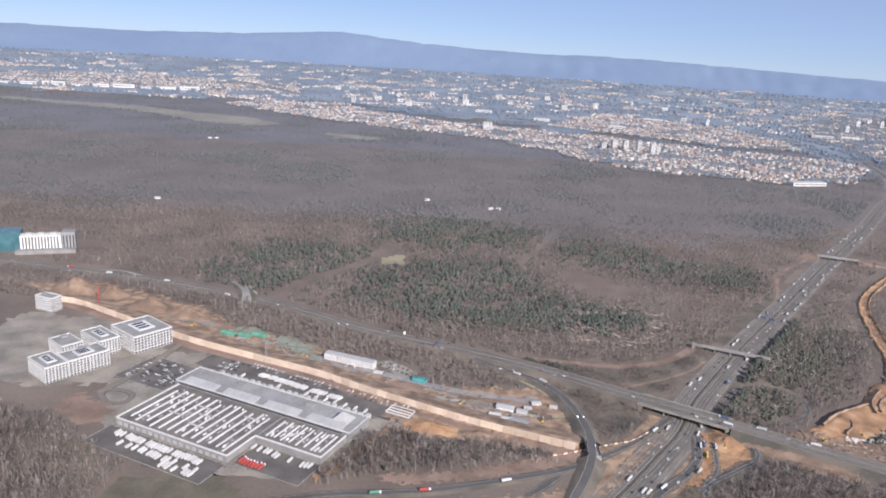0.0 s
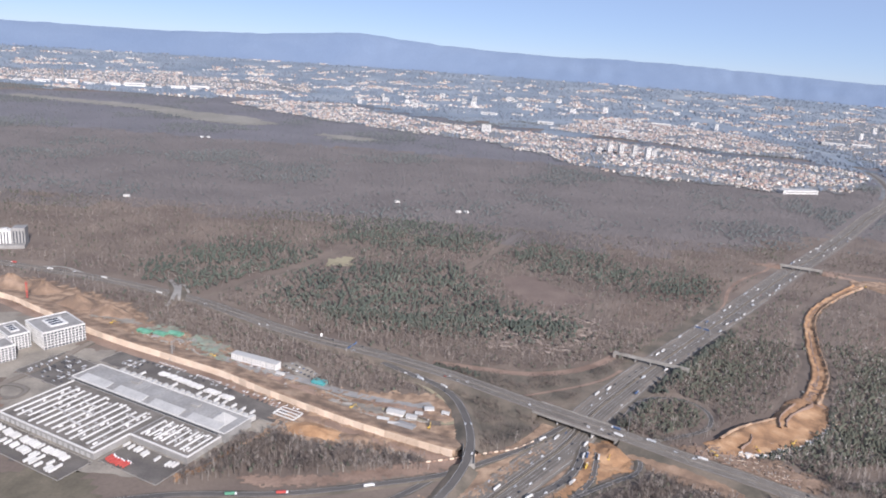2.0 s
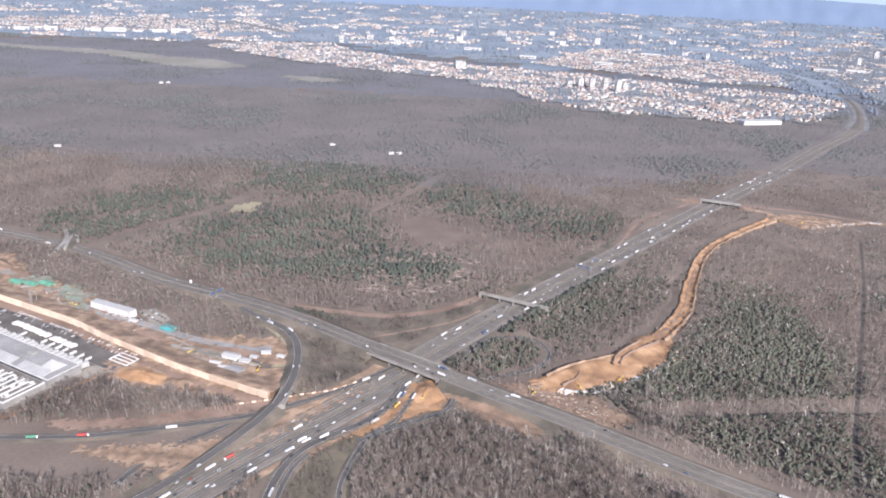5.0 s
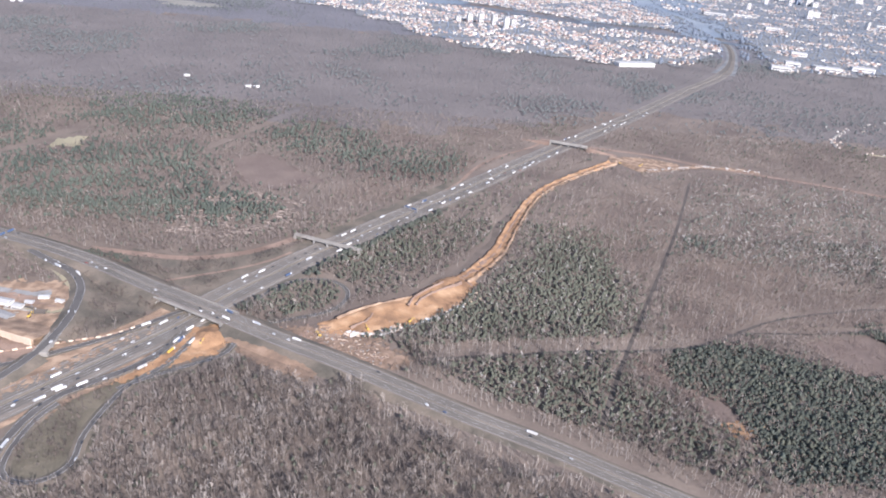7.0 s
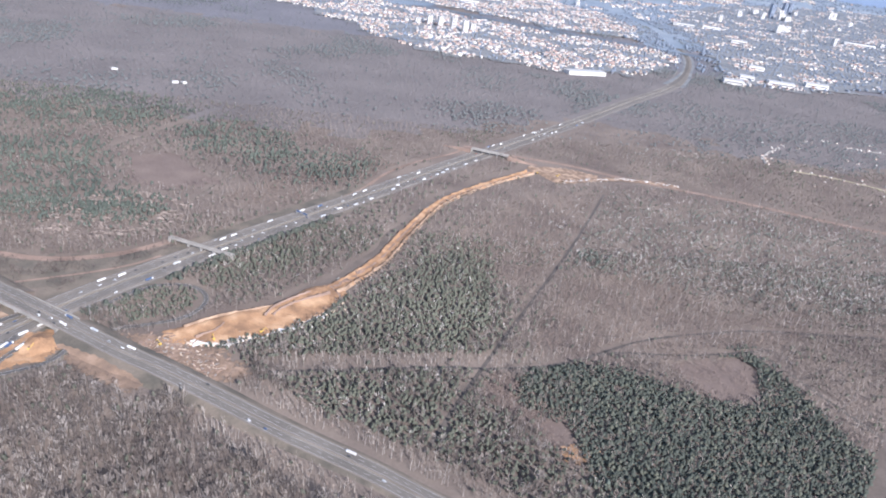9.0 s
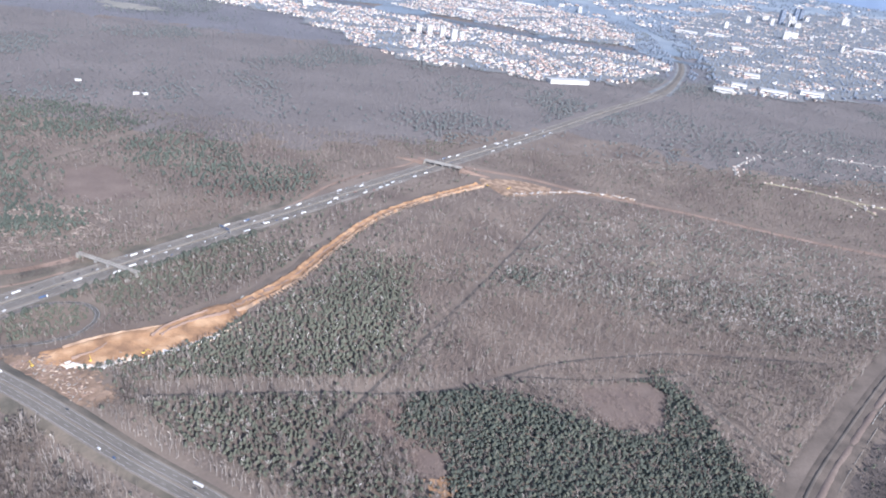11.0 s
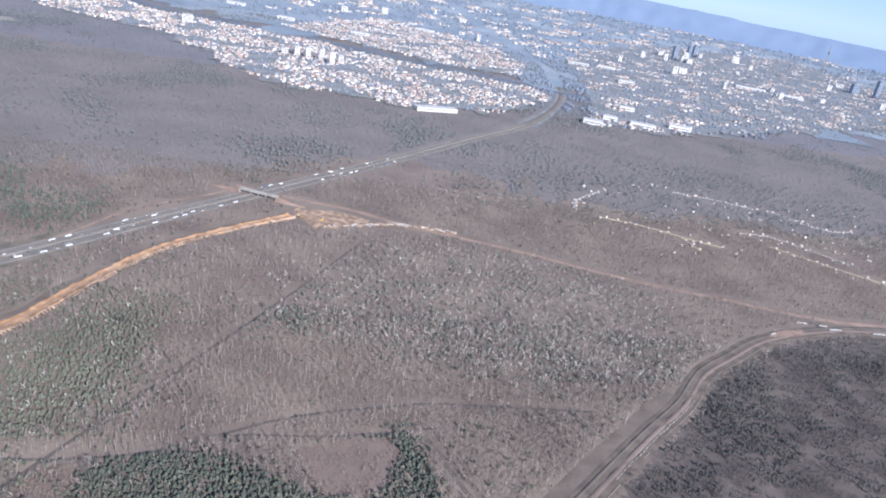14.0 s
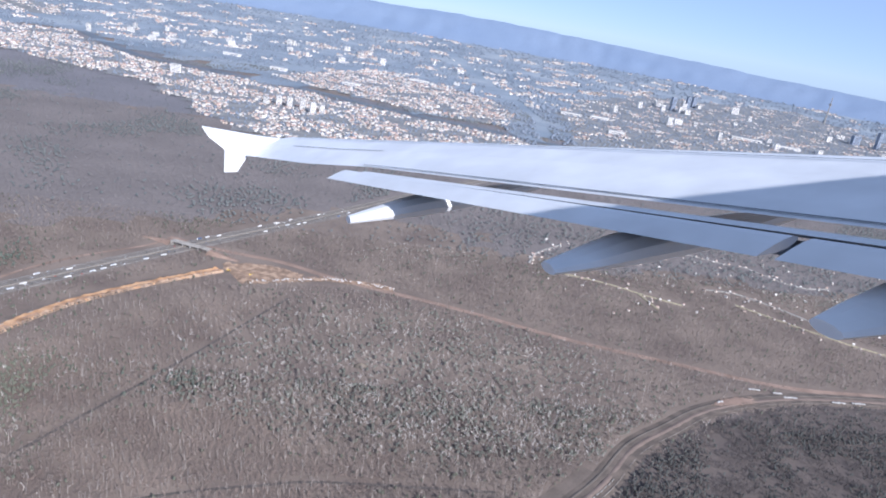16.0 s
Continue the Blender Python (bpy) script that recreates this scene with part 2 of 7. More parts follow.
def raw(name, verts, faces, material, parent=None, smooth=False):
    """A mesh from arrays of corners and triangles or quads."""
    verts, faces = np.asarray(verts, np.float32), np.asarray(faces, np.int32)
    me = bpy.data.meshes.new(name)
    me.vertices.add(len(verts))
    me.vertices.foreach_set("co", verts.ravel())
    k = faces.shape[1]
    me.loops.add(faces.size)
    me.loops.foreach_set("vertex_index", faces.ravel())
    me.polygons.add(len(faces))
    me.polygons.foreach_set("loop_start", np.arange(0, faces.size, k, dtype=np.int32))
    me.polygons.foreach_set("loop_total", np.full(len(faces), k, np.int32))
    me.update(calc_edges=True)
    if smooth:
        me.polygons.foreach_set("use_smooth", np.ones(len(faces), bool))
    me.materials.append(material)
    ob = new(name, me)
    ob.parent = parent
    return ob


def curve(points, step=6.0):
    """A smooth line through plan points (x, y[, z]), cut at even steps."""
    p = np.array([(*q, 0.0)[:3] for q in points], float)
    p = np.vstack([2 * p[0] - p[1], p, 2 * p[-1] - p[-2]])
    out = []
    for k in range(1, len(p) - 2):
        n = max(2, int(np.linalg.norm(p[k + 1] - p[k]) / step))
        t = np.arange(n)[:, None] / n
        out.append(0.5 * (2 * p[k] + (p[k + 1] - p[k - 1]) * t + (2 * p[k - 1] - 5 * p[k] + 4 * p[k + 1] - p[k + 2]) * t**2 + (3 * p[k] - p[k - 1] - 3 * p[k + 1] + p[k + 2]) * t**3))
    return np.vstack([*out, p[-2][None]])


def sides(line):
    d = np.gradient(line[:, :2], axis=0)
    d /= np.linalg.norm(d, axis=1)[:, None] + 1e-9
    return np.c_[d[:, 1], -d[:, 0]]


def ribbon(name, line, profile, material, parent=None, rough=0.0, seed=0, taper=None):
    """A band swept along a line: profile rows of (offset to the right, height). rough: random unevenness of the inner rows."""
    nrm, rows = sides(line), []
    rng = np.random.default_rng(seed)
    for k, (off, h) in enumerate(profile):
        o, z = np.full(len(line), float(off)), np.full(len(line), float(h))
        if rough and 0 < k < len(profile) - 1:
            o, z = o + rng.normal(0, rough * 0.6, len(line)), z + np.abs(rng.normal(0, rough, len(line)))
        if taper is not None:
            o = o * taper
        rows.append(np.c_[line[:, :2] + nrm * o[:, None], line[:, 2] + z])
    v = np.stack(rows, 1).reshape(-1, 3)
    n, m = len(line), len(profile)
    i, j = np.meshgrid(np.arange(n - 1), np.arange(m - 1), indexing="ij")
    q = (i * m + j).ravel()
    return raw(name, v, np.c_[q, q + m, q + m + 1, q + 1], material, parent)


def inside(x, y, poly):
    x, y, hit = np.asarray(x), np.asarray(y), np.zeros(np.shape(x), bool)
    for (ax, ay), (bx, by) in zip(poly, poly[1:] + poly[:1]):
        hit ^= ((ay > y) != (by > y)) & (x < (bx - ax) * (y - ay) / (by - ay + 1e-12) + ax)
    return hit


def near(x, y, line, reach):
    """Which plan points lie within reach of a line."""
    hit = np.zeros(len(x), bool)
    for a_, b_ in zip(line[:-1, :2], line[1:, :2]):
        d = b_ - a_
        box_ = (x > min(a_[0], b_[0]) - reach) & (x < max(a_[0], b_[0]) + reach) & (y > min(a_[1], b_[1]) - reach) & (y < max(a_[1], b_[1]) + reach)
        k = np.flatnonzero(box_ & ~hit)
        if len(k):
            t = np.clip(((x[k] - a_[0]) * d[0] + (y[k] - a_[1]) * d[1]) / (d @ d + 1e-9), 0, 1)
            hit[k] |= np.hypot(x[k] - a_[0] - t * d[0], y[k] - a_[1] - t * d[1]) < reach
    return hit


def grain(x, y, size, seed):
    """Soft random patches over the plan, 0 to 1."""
    rng = np.random.default_rng(seed)
    out = np.zeros(len(x))
    for k in range(7):
        t, p = rng.uniform(0, 6.283), rng.uniform(0, 6.283)
        q = size * rng.uniform(0.6, 1.8)
        out += np.sin((x * math.cos(t) + y * math.sin(t)) / q * 6.283 + p + 1.7 * np.sin((x * math.sin(t) - y * math.cos(t)) / q * 4 + p * 2))
    return 0.5 + out / 9


def patch(name, poly, z, material, label="", category="", jag=0.0, seed=1, step=5.0, bump=0.0):
    """A thin sheet of ground with an outline that follows the polygon, ragged by jag, on a grid of its own."""
    rng = np.random.default_rng(seed)
    p = np.array(poly, float)
    x0, y0, x1, y1 = *(p.min(0) - step), *(p.max(0) + step)
    nx, ny = max(3, int((x1 - x0) / step)), max(3, int((y1 - y0) / step))
    gx, gy = np.meshgrid(np.linspace(x0, x1, nx), np.linspace(y0, y1, ny))
    gx = gx + rng.uniform(-0.3, 0.3, gx.shape) * step
    gy = gy + rng.uniform(-0.3, 0.3, gx.shape) * step
    k = np.arange(nx * ny).reshape(ny, nx)
    q = np.c_[k[:-1, :-1].ravel(), k[:-1, 1:].ravel(), k[1:, 1:].ravel(), k[1:, :-1].ravel()]
    fx, fy = gx.ravel(), gy.ravel()
    jx, jy = fx[q].mean(1), fy[q].mean(1)
    jx, jy = jx + (grain(jx, jy, 5 * step, seed) - 0.5) * jag * 5 + rng.normal(0, 0.25 * jag, len(q)), jy + (grain(jx, jy, 5 * step, seed + 99) - 0.5) * jag * 5 + rng.normal(0, 0.25 * jag, len(q))
    q = q[inside(jx, jy, [tuple(c) for c in poly])]
    zz = ground_z(fx, fy) + z + np.abs(rng.normal(0, bump, len(fx)))
    ob = raw(name, np.c_[fx, fy, zz], q, material)
    return tagged(ob, label, category, kind="structure")


# ---- the ground ----
CX = 280.0                                       # plan centre of the distance
AZ = [-60, -34, -27, -19, -11.3, -8, -2.3, 2, 8, 13, 21.7, 28, 32, 40, 60]
CREST = [170, 180, 180, 206, 256, 230, 208, 196, 204, 204, 182, 168, 156, 140, 110]


def ground_z(x, y):
    """The plain is level, and rises towards the foot of the hills."""
    r, az = np.hypot(np.asarray(x) - CX, y), np.degrees(np.arctan2(np.asarray(x) - CX, np.maximum(y, 1.0)))
    s = np.clip((r - 2500) / 2100, 0, 1)
    return np.minimum(92.0, np.interp(az, AZ, CREST) * 0.5) * s**1.6


def build_ground():
    az = np.radians(np.linspace(-180, 180, 241))
    rr = np.r_[0.0, np.linspace(150, 2400, 16), np.linspace(2550, 4900, 30)]
    g, r = np.meshgrid(az, rr)
    x, y = CX + r * np.sin(g), r * np.cos(g)
    n = len(az)
    k = np.arange(x.size).reshape(x.shape)
    q = np.c_[k[:-1, :-1].ravel(), k[:-1, 1:].ravel(), k[1:, 1:].ravel(), k[1:, :-1].ravel()]
    z = np.where(y > 0, ground_z(x, y), 0)
    tagged(raw("ground", np.c_[x.ravel(), y.ravel(), z.ravel()], q, M_GROUND, smooth=True), "wide brown winter plain covered with leaf litter", "ground", kind="structure")


def build_hills():
    """The wooded ridge behind the plain."""
    az = np.linspace(-60, 60, 481)
    rr = np.linspace(0, 1, 14)
    crest = np.interp(az, AZ, CREST) + [7 * noise.noise((a_ * 0.3, 1.0, 0.0)) + 4 * noise.noise((a_ * 0.9, 7.0, 0.0)) + 1.5 * noise.noise((a_ * 3.1, 3.0, 0.0)) for a_ in az]
    g, s = np.meshgrid(np.radians(az), rr)
    r = 4150 + 560 * s
    x, y = CX + r * np.sin(g), r * np.cos(g)
    base = ground_z(x, y) - 3
    up = np.clip(s / 0.9, 0, 1) ** 1.25
    fold = np.array([[noise.noise((u * 9, v * 3, 2.0)) for u in np.linspace(-6, 6, 481)] for v in rr]) * 7 * (s * (1 - s) * 4)
    z = base * (1 - up) + crest[None] * up + fold
    k = np.arange(x.size).reshape(x.shape)
    q = np.c_[k[:-1, :-1].ravel(), k[:-1, 1:].ravel(), k[1:, 1:].ravel(), k[1:, :-1].ravel()]
    tagged(raw("backdrop_hills", np.c_[x.ravel(), y.ravel(), z.ravel()], q, M_HILL, smooth=True), "long wooded ridge on the horizon, tinted blue for haze", "hills", kind="structure")


build_ground()
build_hills()

# ---- lines of the plan ----
MOTORWAY = curve([(40, 196), (75, 246), (96, 273), (114, 296), (133, 321), (150, 352), (172, 383), (197, 417), (244, 477), (293, 539), (355, 620), (410, 690), (530, 840),
                  (650, 1000), (765, 1150), (850, 1310), (918, 1490), (960, 1700), (990, 1950), (975, 2400), (940, 2900), (910, 3500)], 8)
CROSS = curve([(-420, 545, 0), (-274, 518, 0), (-194, 501, 0.1), (-111, 471, 0.4), (-35, 428, 1.2), (27, 402, 2.2), (70, 380, 3.0), (111, 354, 3.6), (150, 331, 3.8), (187, 309, 3.4), (220, 292, 2.6),
               (274, 261, 1.2), (312, 241, 0.6), (348, 219, 0.4), (420, 178, 0.3)], 6)
RAMP_W = curve([(30, 392, 1.8), (48, 379, 1.8), (64, 368, 1.8), (75, 352, 2.2), (81, 330, 2.8), (83, 306, 3.2), (79, 284, 2.6), (69, 262, 1.5), (52, 232, 0.6), (30, 205, 0.3)], 4)
RAMP_S = curve([(-112, 226), (-75, 240), (-40, 252), (0, 258), (25, 265), (42, 271), (68, 281), (88, 294), (106, 308), (121, 323), (133, 336)], 4)
RAMP_S2 = curve([(66, 279), (56, 268), (46, 258), (38, 246), (32, 230)], 4)
SLIP_A = curve([(140, 316), (136.8, 306), (133, 296), (124, 283), (110, 270), (101, 260), (95.6, 245), (94.5, 226), (96, 205)], 4)
SLIP_B = curve([(146, 312), (142.8, 300), (138, 286), (128.6, 272.6), (123.9, 256), (121.9, 238), (123.5, 222), (117, 213), (108, 212), (101, 217), (98.5, 230), (100, 247), (104, 257)], 3)
LOOP_E = curve([(158, 327), (163, 318), (165.5, 306), (161, 296), (150, 288), (133, 276), (124, 268)], 3)
LOOP_N = curve([(168, 352), (176, 366), (187, 376), (202, 379), (213, 373), (217, 362), (213, 349), (203, 340), (186, 332), (176, 327)], 3)
CUT = curve([(206, 326), (225, 332), (248, 345), (266, 366), (287, 391), (310, 428), (328, 477), (356, 541), (395, 591), (445, 640)], 2.5)
RAIL = curve([(520, 205), (556, 246), (585, 280), (622, 318), (666, 362), (704, 398), (736, 436), (770, 462), (806, 488), (850, 508), (905, 522), (985, 530), (1120, 540), (1300, 560)], 6)
RIDE = curve([(387, 703), (441, 685), (492, 674), (543, 650), (640, 618), (729, 582), (816, 558), (900, 538), (985, 540)], 8)
PATH_A = curve([(338, 258), (368, 320), (448, 476), (506, 600)], 8)
PATH_B = curve([(262, 303), (320, 313), (351, 318), (371, 319), (412, 329), (461, 356), (490, 367), (521, 375), (551, 381), (640, 384)], 8)
TRACK_MW = curve([(268, 520), (292, 557), (312, 601), (337, 637), (373, 674), (390, 700)], 6)
PATH_D = curve([(412, 329), (444, 343), (491, 347), (549, 360)], 8)
GARDENS = [curve(q_, 6) for q_ in ([(922, 741), (958, 739), (991, 709), (1017, 677)], [(940, 706), (954, 694), (979, 672), (1003, 652), (1024, 636), (1060, 616)], [(900, 870), (954, 858), (998, 838)],
                                   [(760, 738), (808, 723), (843, 702), (875, 687)], [(734, 755), (750, 792), (788, 833)], [(836, 705), (843, 668)], [(1015, 840), (1057, 790), (1103, 795)])]
PATH_C = curve([(538, 352), (556, 310), (575, 268)], 8)
RIDE_W = curve([(-110, 485), (-89, 528), (-58, 572), (-30, 640)], 8)
RIDE_N = curve([(82, 597), (108, 660), (137, 736)], 8)
FELLED = curve([(152, 440), (161, 462), (173, 501), (184, 548)], 8)
RIVER = curve([(-900, 2950), (-640, 2700), (-446, 2480), (-287, 2290), (-133, 2070), (2, 1920), (210, 1850), (425, 1780), (536, 1700), (711, 1622), (854, 1566), (930, 1532), (1010, 1495)], 20)
MW_SOUTH = curve([(40, 196), (-28, 104), (-130, -36), (-260, -215), (-400, -400)], 10)
CROSS_EAST = curve([(420, 178, 0.3), (520, 121, 0.2), (660, 40), (840, -64), (1000, -160)], 10)
RAIL_SOUTH = curve([(520, 205), (484, 164), (420, 90), (330, -10), (200, -150)], 10)
SLIP_SOUTH = curve([(96, 205), (91, 180), (78, 150), (56, 116), (14, 62), (-40, -10), (-120, -50)], 6)
RAMP_SOUTH = curve([(30, 205, 0.3), (14, 184, 0.2), (-8, 154), (-40, 110), (-76, 60)], 6)
SLIP_A[:, 2], SLIP_B[:, 2], LOOP_E[:, 2], RAMP_S[:, 2] = 0.55, 0.5, 0.6, 0.4
TRENCH_FOOT = curve([(-250, 447), (-182, 413), (-138, 390), (-96, 372), (-58, 356), (-30, 340), (-8, 329), (16, 317), (44, 305), (72, 295)], 8)
OLD_ROAD = curve([(104, 362), (124, 372), (148, 385), (166, 398), (178, 412)], 6)
TRACK_N = curve([(60, 402), (88, 398), (118, 396), (146, 405), (166, 420), (180, 436)], 6)


def road(name, line, half, material, label, skirt=1.6, thick=0.12, gap=None):
    """A carriageway with its shoulders, on a low bank where it climbs."""
    z = line[:, 2]
    ob = ribbon(name, line, [(-half, thick), (half, thick)], material)
    tagged(ob, label, "road", kind="structure")
    nrm, m = sides(line), len(line)
    cols = []
    for off, lift in ((-half - 0.8 - skirt * 0, None), (-half, thick - 0.03), (half, thick - 0.03), (half + 0.8, None)):
        o = np.full(m, float(off))
        if lift is None:
            o = o + np.sign(off) * (z * skirt + 0.4)
            cols.append(np.c_[line[:, :2] + nrm * o[:, None], np.full(m, -0.05)])
        else:
            cols.append(np.c_[line[:, :2] + nrm * o[:, None], z + lift])
    v = np.stack(cols, 1).reshape(-1, 3)
    i, j = np.meshgrid(np.arange(m - 1), np.arange(3), indexing="ij")
    keep = np.ones(m - 1, bool)
    if gap:
        keep = np.hypot(line[:-1, 0] - gap[0], line[:-1, 1] - gap[1]) > gap[2]
    q = (i * 4 + j)[keep].ravel()
    raw("verge", v, np.c_[q, q + 4, q + 5, q + 1], M_VERGE, ob)
    return ob


def lines_on(parent, line, offsets, thick=0.14, wide=0.12, dash=0):
    for off in offsets:
        if dash:
            nrm = sides(line)
            vs, fs = [], []
            for k in range(0, len(line) - 1, dash):
                a_, b_ = line[k], line[k] * 0.55 + line[k + 1] * 0.45
                for p, s in ((a_, 1), (b_, 1)):
                    for w in (-wide, wide):
                        vs.append((*(p[:2] + nrm[k] * (off + w)), p[2] + thick))
                n = len(vs)
                fs.append((n - 4, n - 3, n - 1, n - 2))
            raw("lane_marking", vs, fs, M_LINE, parent)
        else:
            ribbon("lane_marking", line, [(off - wide, thick), (off + wide, thick)], M_LINE, parent)


k_far = int(np.argmax(MOTORWAY[:, 1] > 1150))
MW_NEAR, MW_FAR = MOTORWAY[:k_far + 1], MOTORWAY[k_far:]
motorway = ribbon("road_motorway", MW_NEAR, [(-11, -0.05), (-10.2, 0.1), (-1.1, 0.14), (-1.0, 0.1), (1.0, 0.1), (1.1, 0.14), (10.2, 0.1), (11, -0.05)], M_ROAD)
tagged(motorway, "wide grey asphalt motorway with several lanes each way", "road", kind="structure")
lines_on(motorway, MW_NEAR, (-9.4, -1.6, 1.6, 9.4), 0.16, 0.07)
lines_on(motorway, MW_NEAR, (-7.0, -5.2, -3.4, 3.4, 5.2, 7.0), 0.16, 0.05, 1)
for off in (-8.3, -6.1, -4.3, -2.5, 2.5, 4.3, 6.1, 8.3):
    wide_ = 0.95 if abs(off) > 8 else 0.5
    ribbon("lane_strip", MW_NEAR, [(off - wide_, 0.15), (off + wide_, 0.15)], M_SHOULDER if abs(off) > 8 else M_ROADX, motorway)
ribbon("median", MW_NEAR, [(-0.9, 0.1), (-0.7, 0.3), (0.7, 0.3), (0.9, 0.1)], M_VERGE, motorway)
for s in (-0.45, 0.45):
    ribbon("guard_rail", MW_NEAR, [(s - 0.06, 0.3), (s - 0.06, 0.65), (s + 0.06, 0.65), (s + 0.06, 0.3)], M_ROAD, motorway)
verge_w = ribbon("motorway_verge", MW_NEAR[:52], [(-19, 0.02), (-15, 0.07), (-10.5, 0.07)], M_VERGE)
tagged(verge_w, "dry grass verge along the motorway", "verge", kind="structure")
verge_e = ribbon("motorway_verge", MW_NEAR[:52], [(10.5, 0.07), (13, 0.06), (15, 0.02)], M_VERGE)
tagged(verge_e, "dry grass verge along the motorway", "verge", kind="structure")

thin = np.interp(np.arange(len(MW_FAR)), [0, 18], [1.0, 0.55])
far_way = ribbon("road_motorway", MW_FAR, [(-10.5, -0.05), (-10, 0.12), (10, 0.12), (10.5, -0.05)], M_ROADX, taper=thin)
tagged(far_way, "grey motorway running on between town and fields", "road", kind="structure")
for off in (-9.6, 9.6):
    ribbon("hard_shoulder", MW_FAR, [(off - 0.8, 0.15), (off + 0.8, 0.15)], M_SHOULDER, far_way, taper=thin)
for off in (-1, 1):
    ribbon("verge", MW_FAR, [(10.6 * off, 0.08), (19 * off, 0.3)][::off], M_TOWN, far_way, taper=thin)
ribbon("median", MW_FAR, [(-1, 0.12), (-0.7, 0.35), (0.7, 0.35), (1, 0.12)], M_VERGE, far_way, taper=thin)

cross = road("road_cross", CROSS, 5.6, M_SHOULDER, "grey dual carriageway crossing over the motorway on a bridge", 1.8, gap=(139, 337, 21))
for side_ in (-1, 1):
    ribbon("carriageway", CROSS, [(side_ * 2.75 - 2.05, 0.14), (side_ * 2.75 + 2.05, 0.14)], M_ROADX, cross)
lines_on(cross, CROSS, (-4.5, -1.0, 1.0, 4.5), 0.16, 0.05)
lines_on(cross, CROSS, (-2.75, 2.75), 0.16, 0.05, 1)
ribbon("guard_rail", CROSS, [(-0.08, 0.12), (-0.08, 0.5), (0.08, 0.5), (0.08, 0.12)], M_ROAD, cross)
for nm, ln_, half, mt, lb in (("road_ramp", RAMP_W, 2.1, M_ROADNEW, "dark asphalt slip road curving over the site on a bank"), ("road_ramp", RAMP_S, 1.6, M_ROADNEW, "dark asphalt slip road joining the motorway"),
                              ("road_ramp", RAMP_S2, 1.6, M_ROADNEW, "dark asphalt slip road branching off"), ("road_slip", SLIP_A, 1.8, M_ROADNEW, "dark slip road with a queue of cars"),
                              ("road_slip", SLIP_B, 1.2, M_ROADNEW, "grey slip road turning in a tight loop"), ("road_slip", LOOP_E, 1.1, M_ROADNEW, "narrow dark slip road round a sand heap"),
                              ("road_slip", LOOP_N, 1.2, M_ROADNEW, "narrow overgrown loop road round a copse"), ("road_old", OLD_ROAD, 1.0, M_CLAY, "overgrown old road bed in dry grass"), ("forest_track", TRACK_N, 2.8, M_CLAY, "reddish sandy track along the forest edge")):
    r_ = road(nm, ln_, half, mt, lb, 1.5, gap=(84, 297, 7) if ln_ is RAMP_W else None)
    if mt is M_ROADNEW:
        lines_on(r_, ln_, (-half + 0.2, half - 0.2), 0.15, 0.06)

# the same roads and the railway going on to the south
south = ribbon("road_motorway", MW_SOUTH, [(-11, -0.05), (-10.2, 0.1), (10.2, 0.1), (11, -0.05)], M_ROAD)
tagged(south, "wide grey asphalt motorway with several lanes each way", "road", kind="structure")
lines_on(south, MW_SOUTH, (-9.4, -1.6, 1.6, 9.4), 0.16, 0.07)
for off in (-6.1, -4.3, -2.5, 2.5, 4.3, 6.1):
    ribbon("lane_strip", MW_SOUTH, [(off - 0.5, 0.15), (off + 0.5, 0.15)], M_ROADX, south)
ribbon("median", MW_SOUTH, [(-0.9, 0.1), (-0.7, 0.3), (0.7, 0.3), (0.9, 0.1)], M_VERGE, south)
for off in (-1, 1):
    tagged(ribbon("motorway_verge", MW_SOUTH, [(10.6 * off, 0.06), (15 * off, 0.02)][::off], M_VERGE), "dry grass verge along the motorway", "verge", kind="structure")
east = road("road_cross", CROSS_EAST, 5.6, M_SHOULDER, "grey dual carriageway through the forest", 1.8)
for side_ in (-1, 1):
    ribbon("carriageway", CROSS_EAST, [(side_ * 2.75 - 2.05, 0.14), (side_ * 2.75 + 2.05, 0.14)], M_ROADX, east)
lines_on(east, CROSS_EAST, (-4.5, -1.0, 1.0, 4.5), 0.16, 0.05)
road("road_slip", SLIP_SOUTH, 1.8, M_ROADNEW, "dark slip road merging with the motorway", 1.5)
road("road_ramp", RAMP_SOUTH, 2.1, M_ROADNEW, "dark asphalt slip road merging with the motorway", 1.5)
rails = ribbon("rail_corridor", RAIL_SOUTH, [(-11, -0.05), (-8, 0.25), (-4, 0.1), (0, 0.35), (4, 0.12), (8, 0.3), (11, -0.05)], M_RAIL, rough=0.15)
tagged(rails, "curving bare corridor of brown ballast and earth", "corridor", kind="structure")
ribbon("track_bed", RAIL_SOUTH, [(-6.2, 0.2), (-5.9, 0.6), (-4.7, 0.6), (-4.4, 0.2)], M_PATH, rails)
ribbon("track_bed", RAIL_SOUTH, [(1.8, 0.3), (2.1, 0.55), (2.8, 0.55), (3.1, 0.3)], M_SHOULDER, rails)

# sandy edges of the motorway where the junction is being rebuilt
EDGE = MOTORWAY[(MOTORWAY[:, 1] > 226) & (MOTORWAY[:, 1] < 336)]
for off in (-1, 1):
    tagged(ribbon("dug_verge", EDGE, [(11.1 * off, 0.1), (13.5 * off, 0.28), ((18.5 if off < 0 else 14.5) * off, 0.1)][::off], M_DIRT, rough=0.08, seed=40 + off), "churned pale earth along the motorway", "earth", kind="structure")

# earthworks and tracks
N_BASIN = int(np.argmax(CUT[:, 1] > 386))
STRIP = CUT[N_BASIN:]
NARROW = np.interp(np.arange(len(STRIP)) / len(STRIP), [0, 0.15, 0.5, 0.85, 1], [0.62, 0.66, 0.52, 0.45, 0.6]) * (1 + 0.05 * np.sin(np.arange(len(STRIP)) * 0.7))
